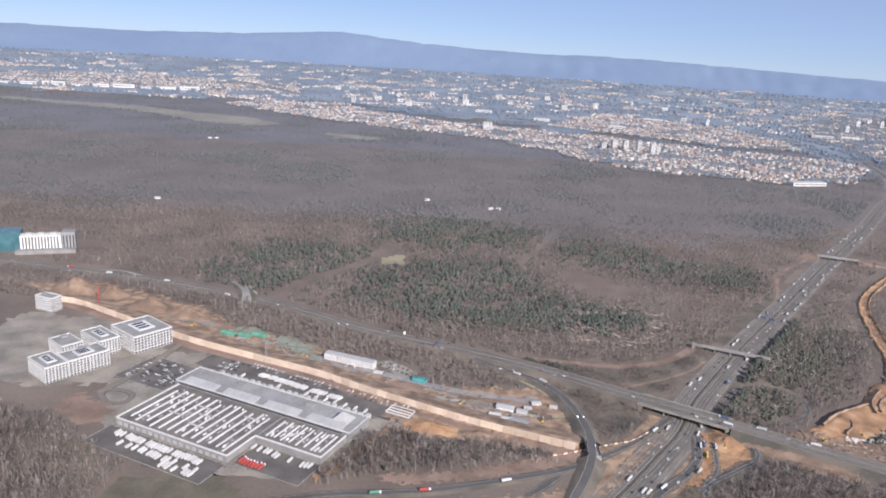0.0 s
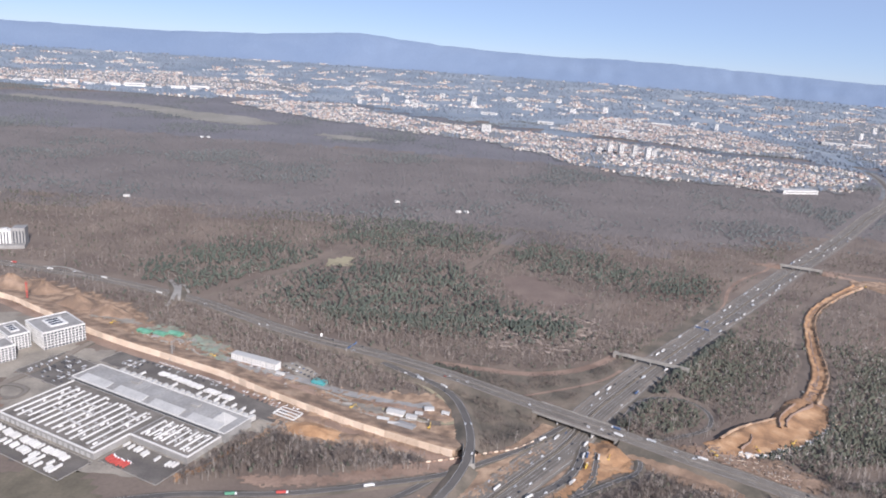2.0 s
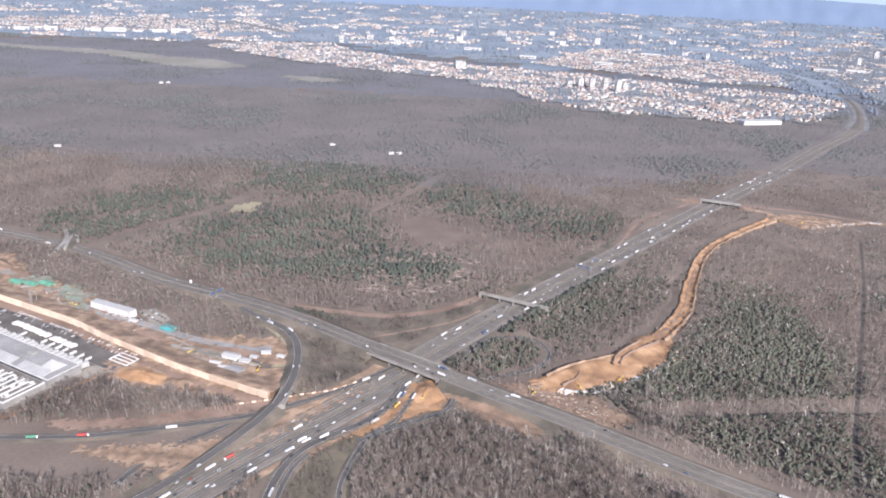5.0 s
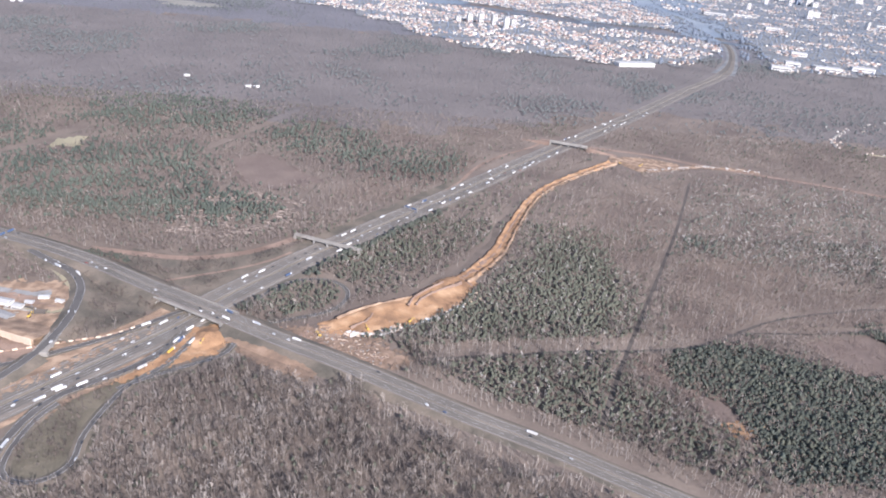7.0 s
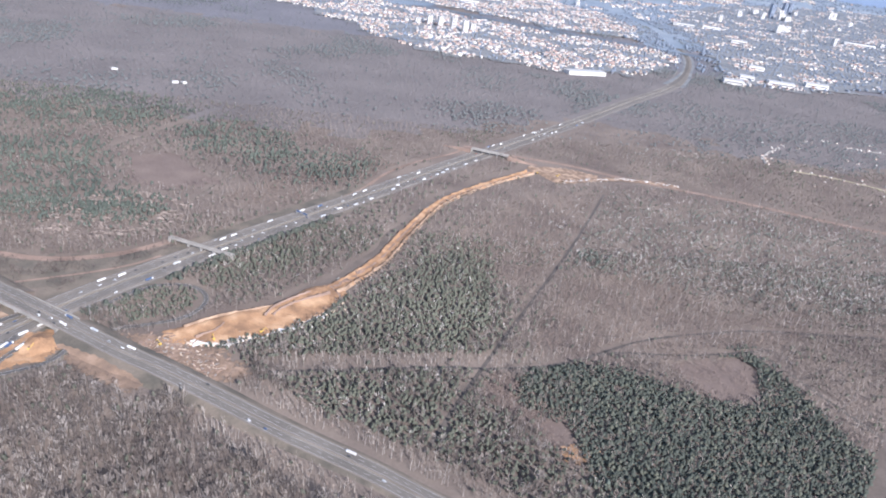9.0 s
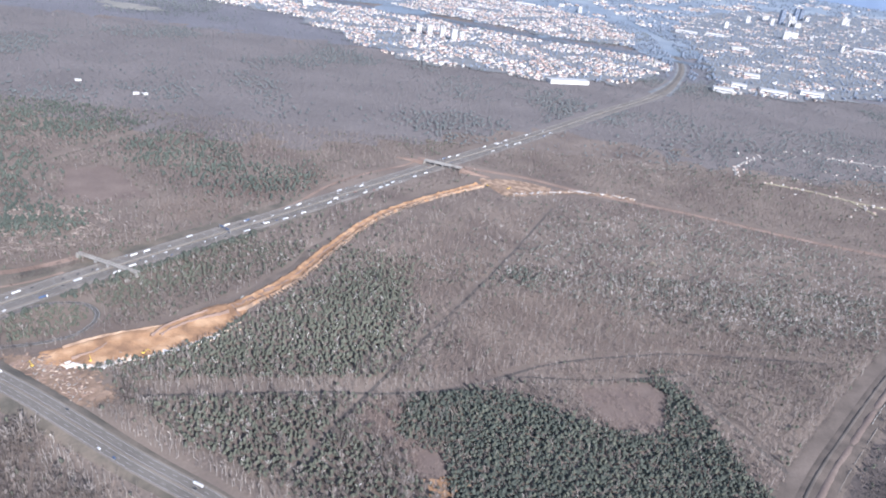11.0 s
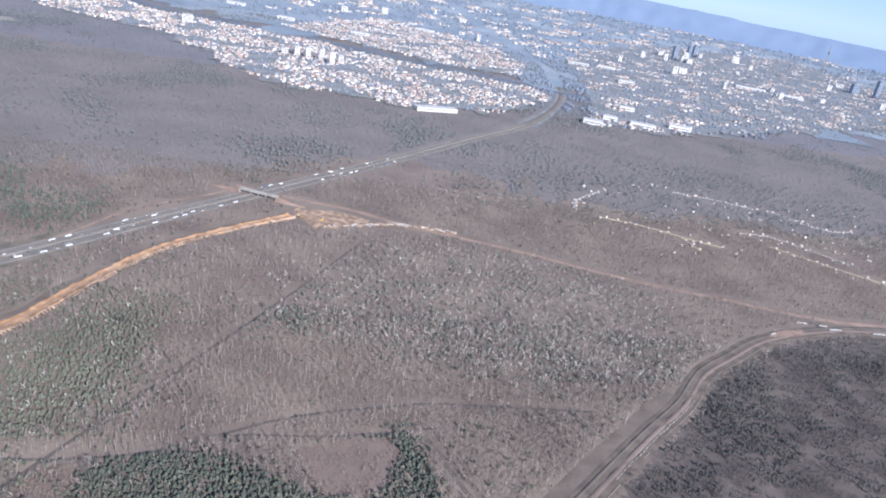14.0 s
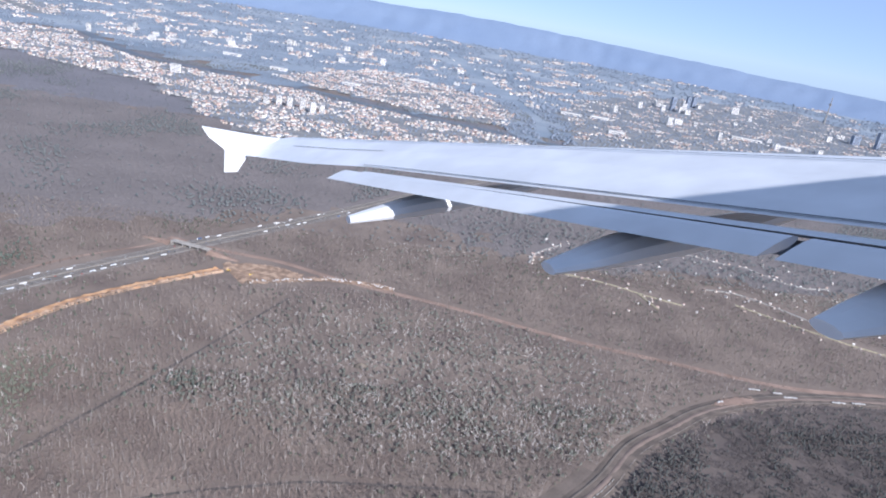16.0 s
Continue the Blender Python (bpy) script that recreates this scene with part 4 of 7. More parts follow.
def pine_form(rng, tiers, spokes, wide):
    """A pine of unit height: a bare trunk under a ragged, rounded crown of boughs."""
    v, f = [(0.02, 0, 0), (-0.01, 0.017, 0), (-0.01, -0.017, 0), (0, 0, 0.8)], [(0, 1, 3), (1, 2, 3), (2, 0, 3)]
    for k in range(tiers):
        s = (k + 0.5) / tiers
        base, rise = 0.38 + 0.42 * k / tiers, 0.62 / (tiers + 1)
        r0 = wide * (0.78 + 0.9 * s - 1.15 * s * s)
        off = rng.normal(0, 0.05, 2)
        n = len(v)
        v.append((off[0], off[1], min(1.0, base + rise + 0.1)))
        for j in range(2 * spokes):
            t = (j + rng.uniform(-0.35, 0.35)) * math.pi / spokes
            r = r0 * (rng.uniform(0.8, 1.2) if j % 2 == 0 else rng.uniform(0.55, 0.8))
            v.append((r * math.cos(t) + off[0], r * math.sin(t) + off[1], base + rng.uniform(-0.05, 0.05)))
        for j in range(2 * spokes):
            f.append((n, n + 1 + j, n + 1 + (j + 1) % (2 * spokes)))
    return np.array(v), np.array(f)


def clump_form(rng, wide):
    """A far tree top: an uneven dome of a few faces."""
    v = [(0, 0, 1.0)] + [(wide * rng.uniform(0.7, 1.2) * math.cos(k * 1.2566), wide * rng.uniform(0.7, 1.2) * math.sin(k * 1.2566), rng.uniform(0.45, 0.72)) for k in range(5)]
    v += [(wide * 1.1 * math.cos(k * 1.2566 + 0.6), wide * 1.1 * math.sin(k * 1.2566 + 0.6), 0.0) for k in range(5)]
    f = [(0, 1 + k, 1 + (k + 1) % 5) for k in range(5)]
    f += [(1 + k, 6 + k, 1 + (k + 1) % 5) for k in range(5)]
    return np.array(v), np.array(f)


def plant(name, x, y, height, forms, material, label, rng, spread=0.25, lift=None):
    """Trees of several forms at plan points, joined into one wood."""
    if not len(x):
        return None
    pick, V, F, n = rng.integers(0, len(forms), len(x)), [], [], 0
    turn, h = rng.uniform(0, 6.283, len(x)), height * rng.uniform(1 - spread, 1 + spread, len(x))
    z = ground_z(x, y) if lift is None else lift
    for k, (fv, ff) in enumerate(forms):
        w = np.flatnonzero(pick == k)
        if not len(w):
            continue
        c, s, hh = np.cos(turn[w])[:, None], np.sin(turn[w])[:, None], h[w][:, None]
        px = (fv[None, :, 0] * c - fv[None, :, 1] * s) * hh + x[w][:, None]
        py = (fv[None, :, 0] * s + fv[None, :, 1] * c) * hh + y[w][:, None]
        pz = fv[None, :, 2] * hh + z[w][:, None]
        V.append(np.stack([px, py, pz], -1).reshape(-1, 3))
        F.append((ff[None] + (np.arange(len(w)) * len(fv))[:, None, None] + n).reshape(-1, 3))
        n += len(w) * len(fv)
    return tagged(raw(name, np.vstack(V), np.vstack(F), material, smooth="pine" in name or "mixed" in name), label, "woodland", kind="stuff")


def scatter(x0, x1, y0, y1, step, rng):
    gx, gy = np.meshgrid(np.arange(x0, x1, step), np.arange(y0, y1, step))
    x, y = gx.ravel() + rng.uniform(-0.8, 0.8, gx.size) * step, gy.ravel() + rng.uniform(-0.8, 0.8, gx.size) * step
    keep = (x > -0.75 * y + 10) & (x < 1020 + (y - 520) * 1.0)
    return x[keep], y[keep]


def scatter_all(x0, x1, y0, y1, step, rng):
    gx, gy = np.meshgrid(np.arange(x0, x1, step), np.arange(y0, y1, step))
    return gx.ravel() + rng.uniform(-0.8, 0.8, gx.size) * step, gy.ravel() + rng.uniform(-0.8, 0.8, gx.size) * step


def trunks(x, y, rng):
    """Felled pale trunks lying about, each a slim tapered bar."""
    n, t = len(x), rng.normal(2.7, 0.7, len(x))
    h, w = rng.uniform(1.6, 3.4, n), rng.uniform(0.14, 0.3, n)
    dx, dy = np.cos(t), np.sin(t)
    v = np.stack([np.stack([x + a_ * h * dx - c_ * w * s_ * dy, y + a_ * h * dy + c_ * w * s_ * dx, 0.25 + z_ * w * s_], -1)
                  for a_, s_ in ((-1, 1.0), (1, 0.5)) for c_, z_ in ((-1, 0), (1, 0), (0, 2))], 1)
    f = np.array([(0, 1, 2), (3, 5, 4), (0, 3, 4), (0, 4, 1), (1, 4, 5), (1, 5, 2), (2, 5, 3), (2, 3, 0)])
    tagged(raw("felled_trunks", v.reshape(-1, 3), (f[None] + (np.arange(n) * 6)[:, None, None]).reshape(-1, 3), M_FALLEN), "pale felled trunks strewn over the forest floor", "felled trees", kind="stuff")


def far_share(x, y):
    """How much of the distant canopy is conifers: large soft stands."""
    return np.clip((0.75 * grain(x, y, 330, 5) + 0.25 * grain(x, y, 90, 6) - 0.52) * 4, 0.03, 0.85)


def woods():
    rng = np.random.default_rng(7)
    bare = [bare_form(rng, 15, 0.3, 0.55) for _ in range(14)]
    barethin = [bare_form(rng, 6, 0.34) for _ in range(10)]
    pine = [pine_form(rng, 2, 4, 0.31) for _ in range(12)]
    pinethin = [pine_form(rng, 2, 4, 0.31) for _ in range(8)]
    stems = [stem_form(rng, 3) for _ in range(10)]
    barefar = [bare_form(rng, 5, 0.42) for _ in range(8)]
    pinefar = [pine_form(rng, 1, 4, 0.4) for _ in range(6)]
    clump = [clump_form(rng, 0.62) for _ in range(8)]
    for y0, y1, step, bf, pf in ((195, 480, 1.9, barethin, pine), (480, 760, 3.0, barethin, pinethin), (760, 1260, 4.9, barefar, pinefar)):
        x, y = scatter(-1100, 1800, y0, y1, step, rng)
        keep = ~open_ground(x, y) & ~town_at(x, y)
        x, y = x[keep], y[keep]
        blur = np.where(y > 440, 11.0, 3.5)
        jx, jy = x + rng.normal(0, 1, len(x)) * blur, y + rng.normal(0, 1, len(x)) * blur
        is_pine, is_mix, is_young = np.zeros(len(x), bool), np.zeros(len(x), bool), np.zeros(len(x), bool)
        for p in PINES:
            is_pine |= inside(jx, jy, p)
        for p in MIXED:
            is_mix |= inside(x + (jx - x) * 2.5, y + (jy - y) * 2.5, p)
        for p in YOUNG:
            is_young |= inside(jx, jy, p)
        edge = near(x, y + 6.5, PATH_B, 5.0) & (x > 255) & (x < 420)
        strip = (near(x, y, CROSS, 21) & (x > 236)) | (near(x, y - 6.5, PATH_B, 5.0) & (x > 255) & (x < 420) & ~edge)
        is_pine, is_mix, is_young = is_pine & ~strip, is_mix & ~strip, is_young | strip
        shrub = np.zeros(len(x), bool)
        for p in SHRUBS:
            shrub |= inside(x, y, p)
        dark = inside(jx, jy, DARK)
        u = rng.uniform(0, 1, len(x))
        g = grain(x, y, 70, 3)
        g3 = grain(x, y, 38, 9)
        pine_odds = np.where(is_pine, np.where(y > 440, np.clip(0.56 + 1.2 * (g3 - 0.45), 0.2, 0.92), np.clip(0.8 + 0.8 * (grain(x, y, 16, 23) - 0.45), 0.55, 0.97)), np.where(is_mix, np.where(x > 425, 0.34, np.where(y < 372, 0.88, np.where(x < 300, 0.8, 0.7))) + np.where(x > 425, 0.6, 0.35) * (g3 - 0.45), np.where(is_young, 0.01, 0.05 + 0.12 * np.clip(g - 0.55, 0, 1))))
        far_odds = far_share(x, y)
        pine_odds = np.where((y > 640) & ~is_pine & ~is_mix, far_odds * np.clip((y - 640) / 300, 0, 1) + pine_odds * np.clip((940 - y) / 300, 0, 1), pine_odds)
        pine_odds = np.where(inside(jx, jy, DENSE), 0.9, pine_odds)
        copse = inside(x, y, PINES_B[1])
        pine_odds = np.where(copse, 0.72, pine_odds)
        stand = np.zeros(len(x), bool)
        for p in DARK_PINES:
            stand |= inside(jx, jy, p)
        pine_odds = np.where(dark, np.where(stand, 0.5, np.where((g3 > 0.6) & (x > 720), 0.3, 0.04)), pine_odds)
        pines = (u < pine_odds) & ~shrub & ~(is_mix & (rng.uniform(0, 1, len(x)) < 0.07))
        birch = ~pines & ~shrub & ~dark & (rng.uniform(0, 1, len(x)) < np.where(is_mix, 0.4, np.where(strip, 0.5, np.where(y < 560, 0.17, 0.06))) * (y0 < 760))
        young = is_young & ~pines & ~shrub & ~birch
        rest = ~pines & ~birch & ~young & ~shrub
        low = shrub & (grain(x, y, 22, 13) > 0.18)
        greyish = pines & (is_mix | ~is_pine | (y > 440)) & ~dark
        paled = pines & ~greyish & ~dark & ((rng.uniform(0, 1, len(x)) < 0.22) | copse)
        deep = pines & ~greyish
        thinned = inside(jx, jy, FELLING) & (rng.uniform(0, 1, len(x)) < 0.55)
        rest, greyish, birch = rest & ~thinned, greyish & ~(thinned & ~is_pine), birch & ~thinned
        shady = rest & dark & (grain(x, y, 34, 63) + 0.35 * (grain(x, y, 12, 64) - 0.5) > 0.42)
        rest = rest & ~dark
        gloom, teal = deep & dark, greyish & is_pine
        deep, greyish = deep & ~dark & ~paled, (greyish & ~is_pine) | paled
        dusty = greyish & is_mix & (x > 425) & (y0 < 760)
        greyish = greyish & ~dusty
        plant("dusty_pine_wood", x[dusty], y[dusty], 3.1, pf, M_GREYPINE, "thin dusty grey-green pines in a mixed wood", rng)
        plant("shady_bare_wood", x[shady], y[shady], 4.6, bf, M_GLOOM, "leafless wood on heath, dimmed in its colour", rng, 0.3)
        plant("dark_pine_wood", x[gloom], y[gloom], 3.0, pf, M_DEEP, "dense dark conifer wood, dimmed further in its colour", rng)
        plant("pine_wood", x[deep], y[deep], 2.8, pf, M_PINE, "dense dark green pine wood", rng, 0.5)
        plant("pine_plantation", x[teal], y[teal], 4.2, pf, M_TEALPINE, "blue-green pine plantation between leafless stands", rng)
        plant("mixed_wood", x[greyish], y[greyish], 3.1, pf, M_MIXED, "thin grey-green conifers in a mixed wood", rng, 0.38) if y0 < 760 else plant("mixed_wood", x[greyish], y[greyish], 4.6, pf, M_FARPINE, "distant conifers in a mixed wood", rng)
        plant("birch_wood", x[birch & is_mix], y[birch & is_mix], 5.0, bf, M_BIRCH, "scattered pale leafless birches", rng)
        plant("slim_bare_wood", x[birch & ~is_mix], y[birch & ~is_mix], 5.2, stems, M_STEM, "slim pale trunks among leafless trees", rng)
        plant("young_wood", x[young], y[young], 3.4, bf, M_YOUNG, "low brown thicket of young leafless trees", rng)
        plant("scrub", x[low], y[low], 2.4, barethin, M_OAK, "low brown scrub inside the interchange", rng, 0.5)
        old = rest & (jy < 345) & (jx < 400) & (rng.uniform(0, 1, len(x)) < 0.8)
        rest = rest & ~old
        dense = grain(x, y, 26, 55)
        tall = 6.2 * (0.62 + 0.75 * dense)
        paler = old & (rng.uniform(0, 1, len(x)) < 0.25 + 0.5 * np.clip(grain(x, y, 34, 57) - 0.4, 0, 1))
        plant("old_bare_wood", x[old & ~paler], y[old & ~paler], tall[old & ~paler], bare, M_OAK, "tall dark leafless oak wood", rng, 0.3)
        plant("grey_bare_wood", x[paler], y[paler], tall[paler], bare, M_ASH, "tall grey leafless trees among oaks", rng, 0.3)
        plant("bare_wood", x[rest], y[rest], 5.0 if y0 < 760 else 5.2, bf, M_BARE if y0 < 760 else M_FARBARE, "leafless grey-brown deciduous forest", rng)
    x, y = scatter(-1700, 2000, 1260, 2100, 7.0, rng)
    keep = ~near(x, y, MOTORWAY, 17) & ~town_at(x, y) & ~near(x, y, RIVER, 22)
    for p in FAR_OPEN:
        keep &= ~inside(x, y, p)
    x, y = x[keep], y[keep]
    pines = rng.uniform(0, 1, len(x)) < far_share(x, y)
    xs, ys = [], []
    for p in YOUNG:
        q = np.array(p, float)
        ux, uy = rng.uniform(q[:, 0].min(), q[:, 0].max(), 6000), rng.uniform(q[:, 1].min(), q[:, 1].max(), 6000)
        k_ = inside(ux, uy, p)
        k_ &= rng.uniform(0, 1, len(k_)) < (0.12 if q[:, 0].max() < 420 and q[:, 1].max() < 330 else 1.0)
        xs.append(ux[k_]), ys.append(uy[k_])
    xs, ys = np.concatenate(xs), np.concatenate(ys)
    keep = ~open_ground(xs, ys)
    plant("thicket", xs[keep], ys[keep], 3.0, barethin, M_YOUNG, "dense low brown thicket", rng, 0.4)
    gx_, gy_ = rng.uniform(540, 1150, 9000), rng.uniform(200, 510, 9000)
    k_ = inside(gx_, gy_, DARK) & ~near(gx_, gy_, RAIL, 10)
    plant("dark_scrub", gx_[k_], gy_[k_], 2.2, barethin, M_GLOOM, "low scrub on heath, dimmed in its colour", rng, 0.5)
    ex_, ey_ = rng.uniform(382, 562, 12000), rng.uniform(225, 362, 12000)
    k_ = inside(ex_, ey_, PINES[5]) & ~open_ground(ex_, ey_)
    plant("pine_undergrowth", ex_[k_], ey_[k_], 2.1, pinefar, M_PINE, "smaller pines between the tall ones", rng, 0.35)
    sx_, sy_ = rng.uniform(35, 190, 14000), rng.uniform(205, 430, 14000)
    k_ = inside(sx_, sy_, SHRUBS[0]) | inside(sx_, sy_, SHRUBS[1])
    for ln_, reach in ((MOTORWAY, 12.5), (CROSS, 7.6), (RAMP_W, 4.5), (RAMP_S, 3.5), (SLIP_A, 3.5), (SLIP_B, 2.5), (LOOP_E, 2.5), (TRACK_N, 3.6), (OLD_ROAD, 2)):
        k_ &= ~near(sx_, sy_, ln_, reach)
    k_ &= (grain(sx_, sy_, 26, 81) > 0.42)
    plant("low_scrub", sx_[k_], sy_[k_], 2.9, barethin, M_THICKET, "low brown scrub on the banks between the roads", rng, 0.5)
    sx_, sy_ = rng.uniform(160, 262, 2600), rng.uniform(262, 318, 2600)
    k_ = ~near(sx_, sy_, CROSS, 7.6) & near(sx_, sy_, CROSS, 26) & ~near(sx_, sy_, CROSS, 13.5) & ~near(sx_, sy_, LOOP_E, 3) & ~near(sx_, sy_, MOTORWAY, 15) & (grain(sx_, sy_, 17, 83) > 0.5)
    plant("low_scrub", sx_[k_], sy_[k_], 1.9, barethin, M_THICKET, "low brown scrub on the bank under the crossing road", rng, 0.5)
    nk = np.arange(20, 43)
    rx_, ry_ = (np.repeat(MOTORWAY[nk, c] + sides(MOTORWAY)[nk, c] * 17.0, 9) + rng.normal(0, 2.2, 9 * len(nk)) for c in (0, 1))
    k_ = ~near(rx_, ry_, MOTORWAY, 14.0) & ~near(rx_, ry_, LOOP_N, 3.0) & ~near(rx_, ry_, CROSS, 11)
    plant("roadside_pines", rx_[k_], ry_[k_], 4.9, pine, M_PINE, "tall dark pines in a row beside the motorway", rng, 0.3)
    nk = np.arange(18, len(RIM_LOW) - 2)
    bx_, by_ = (np.repeat(RIM_LOW[nk, c] + sides(RIM_LOW)[nk, c] * 1.2, 3) + rng.normal(0, 1.1, 3 * len(nk)) for c in (0, 1))
    k_ = rng.uniform(0, 1, len(bx_)) < 0.55
    plant("dark_bushes", bx_[k_], by_[k_], 2.8, pinethin, M_PINE, "small dark pines along the edge of the dug sand", rng, 0.4)
    bx_, by_ = rng.uniform(58, 95, 260), rng.uniform(380, 402, 260)
    k_ = inside(bx_, by_, [(60, 391), (63, 400), (83, 393), (94, 381), (89, 383), (75, 389)])
    plant("dark_bushes", bx_[k_], by_[k_], 2.6, pinethin, M_PINE, "dark evergreen bushes beside the road", rng, 0.4)
    fx_, fy_ = rng.uniform(88, 176, 1500), rng.uniform(424, 512, 1500)
    k_ = inside(fx_, fy_, FELLING) & (grain(fx_, fy_, 20, 91) > 0.4)
    trunks(fx_[k_], fy_[k_], rng)
    for x0_, x1_, y0_, y1_, n_ in ((474, 527, 302, 349, 1700), (362, 415, 252, 318, 1500), (100, 188, 514, 597, 420)):
        hx, hy = rng.uniform(x0_, x1_, n_), rng.uniform(y0_, y1_, n_)
        k_ = (grain(hx, hy, 14, 61) > 0.3) & ~near(hx, hy, PATH_B, 2)
        plant("heath_scrub", hx[k_], hy[k_], 2.0, barethin, M_YOUNG, "low brown scrub on the open heath", rng, 0.5)
    nx_, ny_ = scatter_all(-380, 960, -330, 197, 7.4, rng)
    keep = np.ones(len(nx_), bool)
    for ln_, reach in ((CROSS, 11), (CROSS_EAST, 11), (RAIL, 13), (RAIL_SOUTH, 13), (MOTORWAY, 16), (MW_SOUTH, 16), (SLIP_SOUTH, 5), (RAMP_SOUTH, 5), (SLIP_A, 6), (RAMP_W, 6)):
        keep &= ~near(nx_, ny_, ln_, reach)
    plant("near_bare_wood", nx_[keep], ny_[keep], 8.0, barethin, M_OAK, "leafless grey-brown forest under the flight path", rng)
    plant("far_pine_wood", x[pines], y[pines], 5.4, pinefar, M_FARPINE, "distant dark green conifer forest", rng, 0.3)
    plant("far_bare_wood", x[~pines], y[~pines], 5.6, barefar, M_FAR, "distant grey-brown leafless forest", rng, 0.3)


# ---- the town ----
TOWN_A = [
    [(-600, 2000), (-310, 1755), (-14, 1600), (115, 1560), (172, 1449), (228, 1433), (252, 1328), (314, 1254), (399, 1200), (515, 1190), (567, 1159), (736, 1220), (850, 1370), (885, 1450), (860, 1535), (700, 1585), (530, 1660), (420, 1740), (204, 1810), (0, 1870), (-150, 2030), (-330, 2240), (-560, 2150)],
    [(470, 2330), (700, 2420), (900, 2150), (930, 1900), (870, 1680), (700, 1690), (560, 1780), (430, 1850), (300, 1950)],
]
TOWN_B = [
    [(890, 1225), (1100, 1250), (1350, 1400), (1900, 1750), (2500, 2400), (2500, 3200), (1700, 3000), (1250, 2500), (1080, 2000), (1020, 1640), (975, 1450)],
    [(-1420, 2180), (-900, 2420), (-480, 2620), (-600, 2900), (-1100, 2900), (-1700, 2500)],
]
TOWN = TOWN_A + TOWN_B


def town_at(x, y):
    hit = np.zeros(len(x), bool)
    for p in TOWN:
        hit |= inside(x, y, p)
    return hit & ~near(x, y, RIVER, 24) & ~near(x, y, MOTORWAY, 20)


def houses(name, x, y, wide, tall, rng, label):
    """Small houses: walls and a gabled roof each, joined."""
    n = len(x)
    t = rng.choice([0.15, 0.15 + 1.571], n) + rng.normal(0, 0.25, n)
    lx, ly, h = wide * rng.uniform(0.8, 1.9, n), wide * rng.uniform(0.7, 1.1, n), tall * rng.uniform(0.7, 1.4, n)
    z = ground_z(x, y)
    c, s = np.cos(t), np.sin(t)

    def at(u, v, w):
        return np.stack([x + u * lx * c - v * ly * s, y + u * lx * s + v * ly * c, z + w], -1)

    wall = np.stack([at(a_, b_, 0 * h - 0.5) for a_, b_ in ((-.5, -.5), (.5, -.5), (.5, .5), (-.5, .5))] + [at(a_, b_, h) for a_, b_ in ((-.5, -.5), (.5, -.5), (.5, .5), (-.5, .5))] + [at(-.5, 0, h * 1.5), at(.5, 0, h * 1.5)], 1)
    wf = np.array([(0, 1, 5), (0, 5, 4), (1, 2, 6), (1, 6, 5), (2, 3, 7), (2, 7, 6), (3, 0, 4), (3, 4, 7), (4, 7, 8), (5, 9, 6)])
    roof = np.stack([at(a_, b_, w) for a_, b_, w in ((-.54, -.58, h * 0.96), (.54, -.58, h * 0.96), (.54, .58, h * 0.96), (-.54, .58, h * 0.96), (-.54, 0, h * 1.55), (.54, 0, h * 1.55))], 1)
    rf = np.array([(0, 1, 5), (0, 5, 4), (2, 3, 4), (2, 4, 5)])
    ob = tagged(new(name), label, "houses", kind="stuff")
    for nm, v, f, m in (("house_walls", wall, wf, M_HOUSE), ("house_roofs", roof, rf, M_TILE)):
        raw(nm, v.reshape(-1, 3), (f[None] + (np.arange(n) * v.shape[1])[:, None, None]).reshape(-1, 3), m, ob)
    return ob


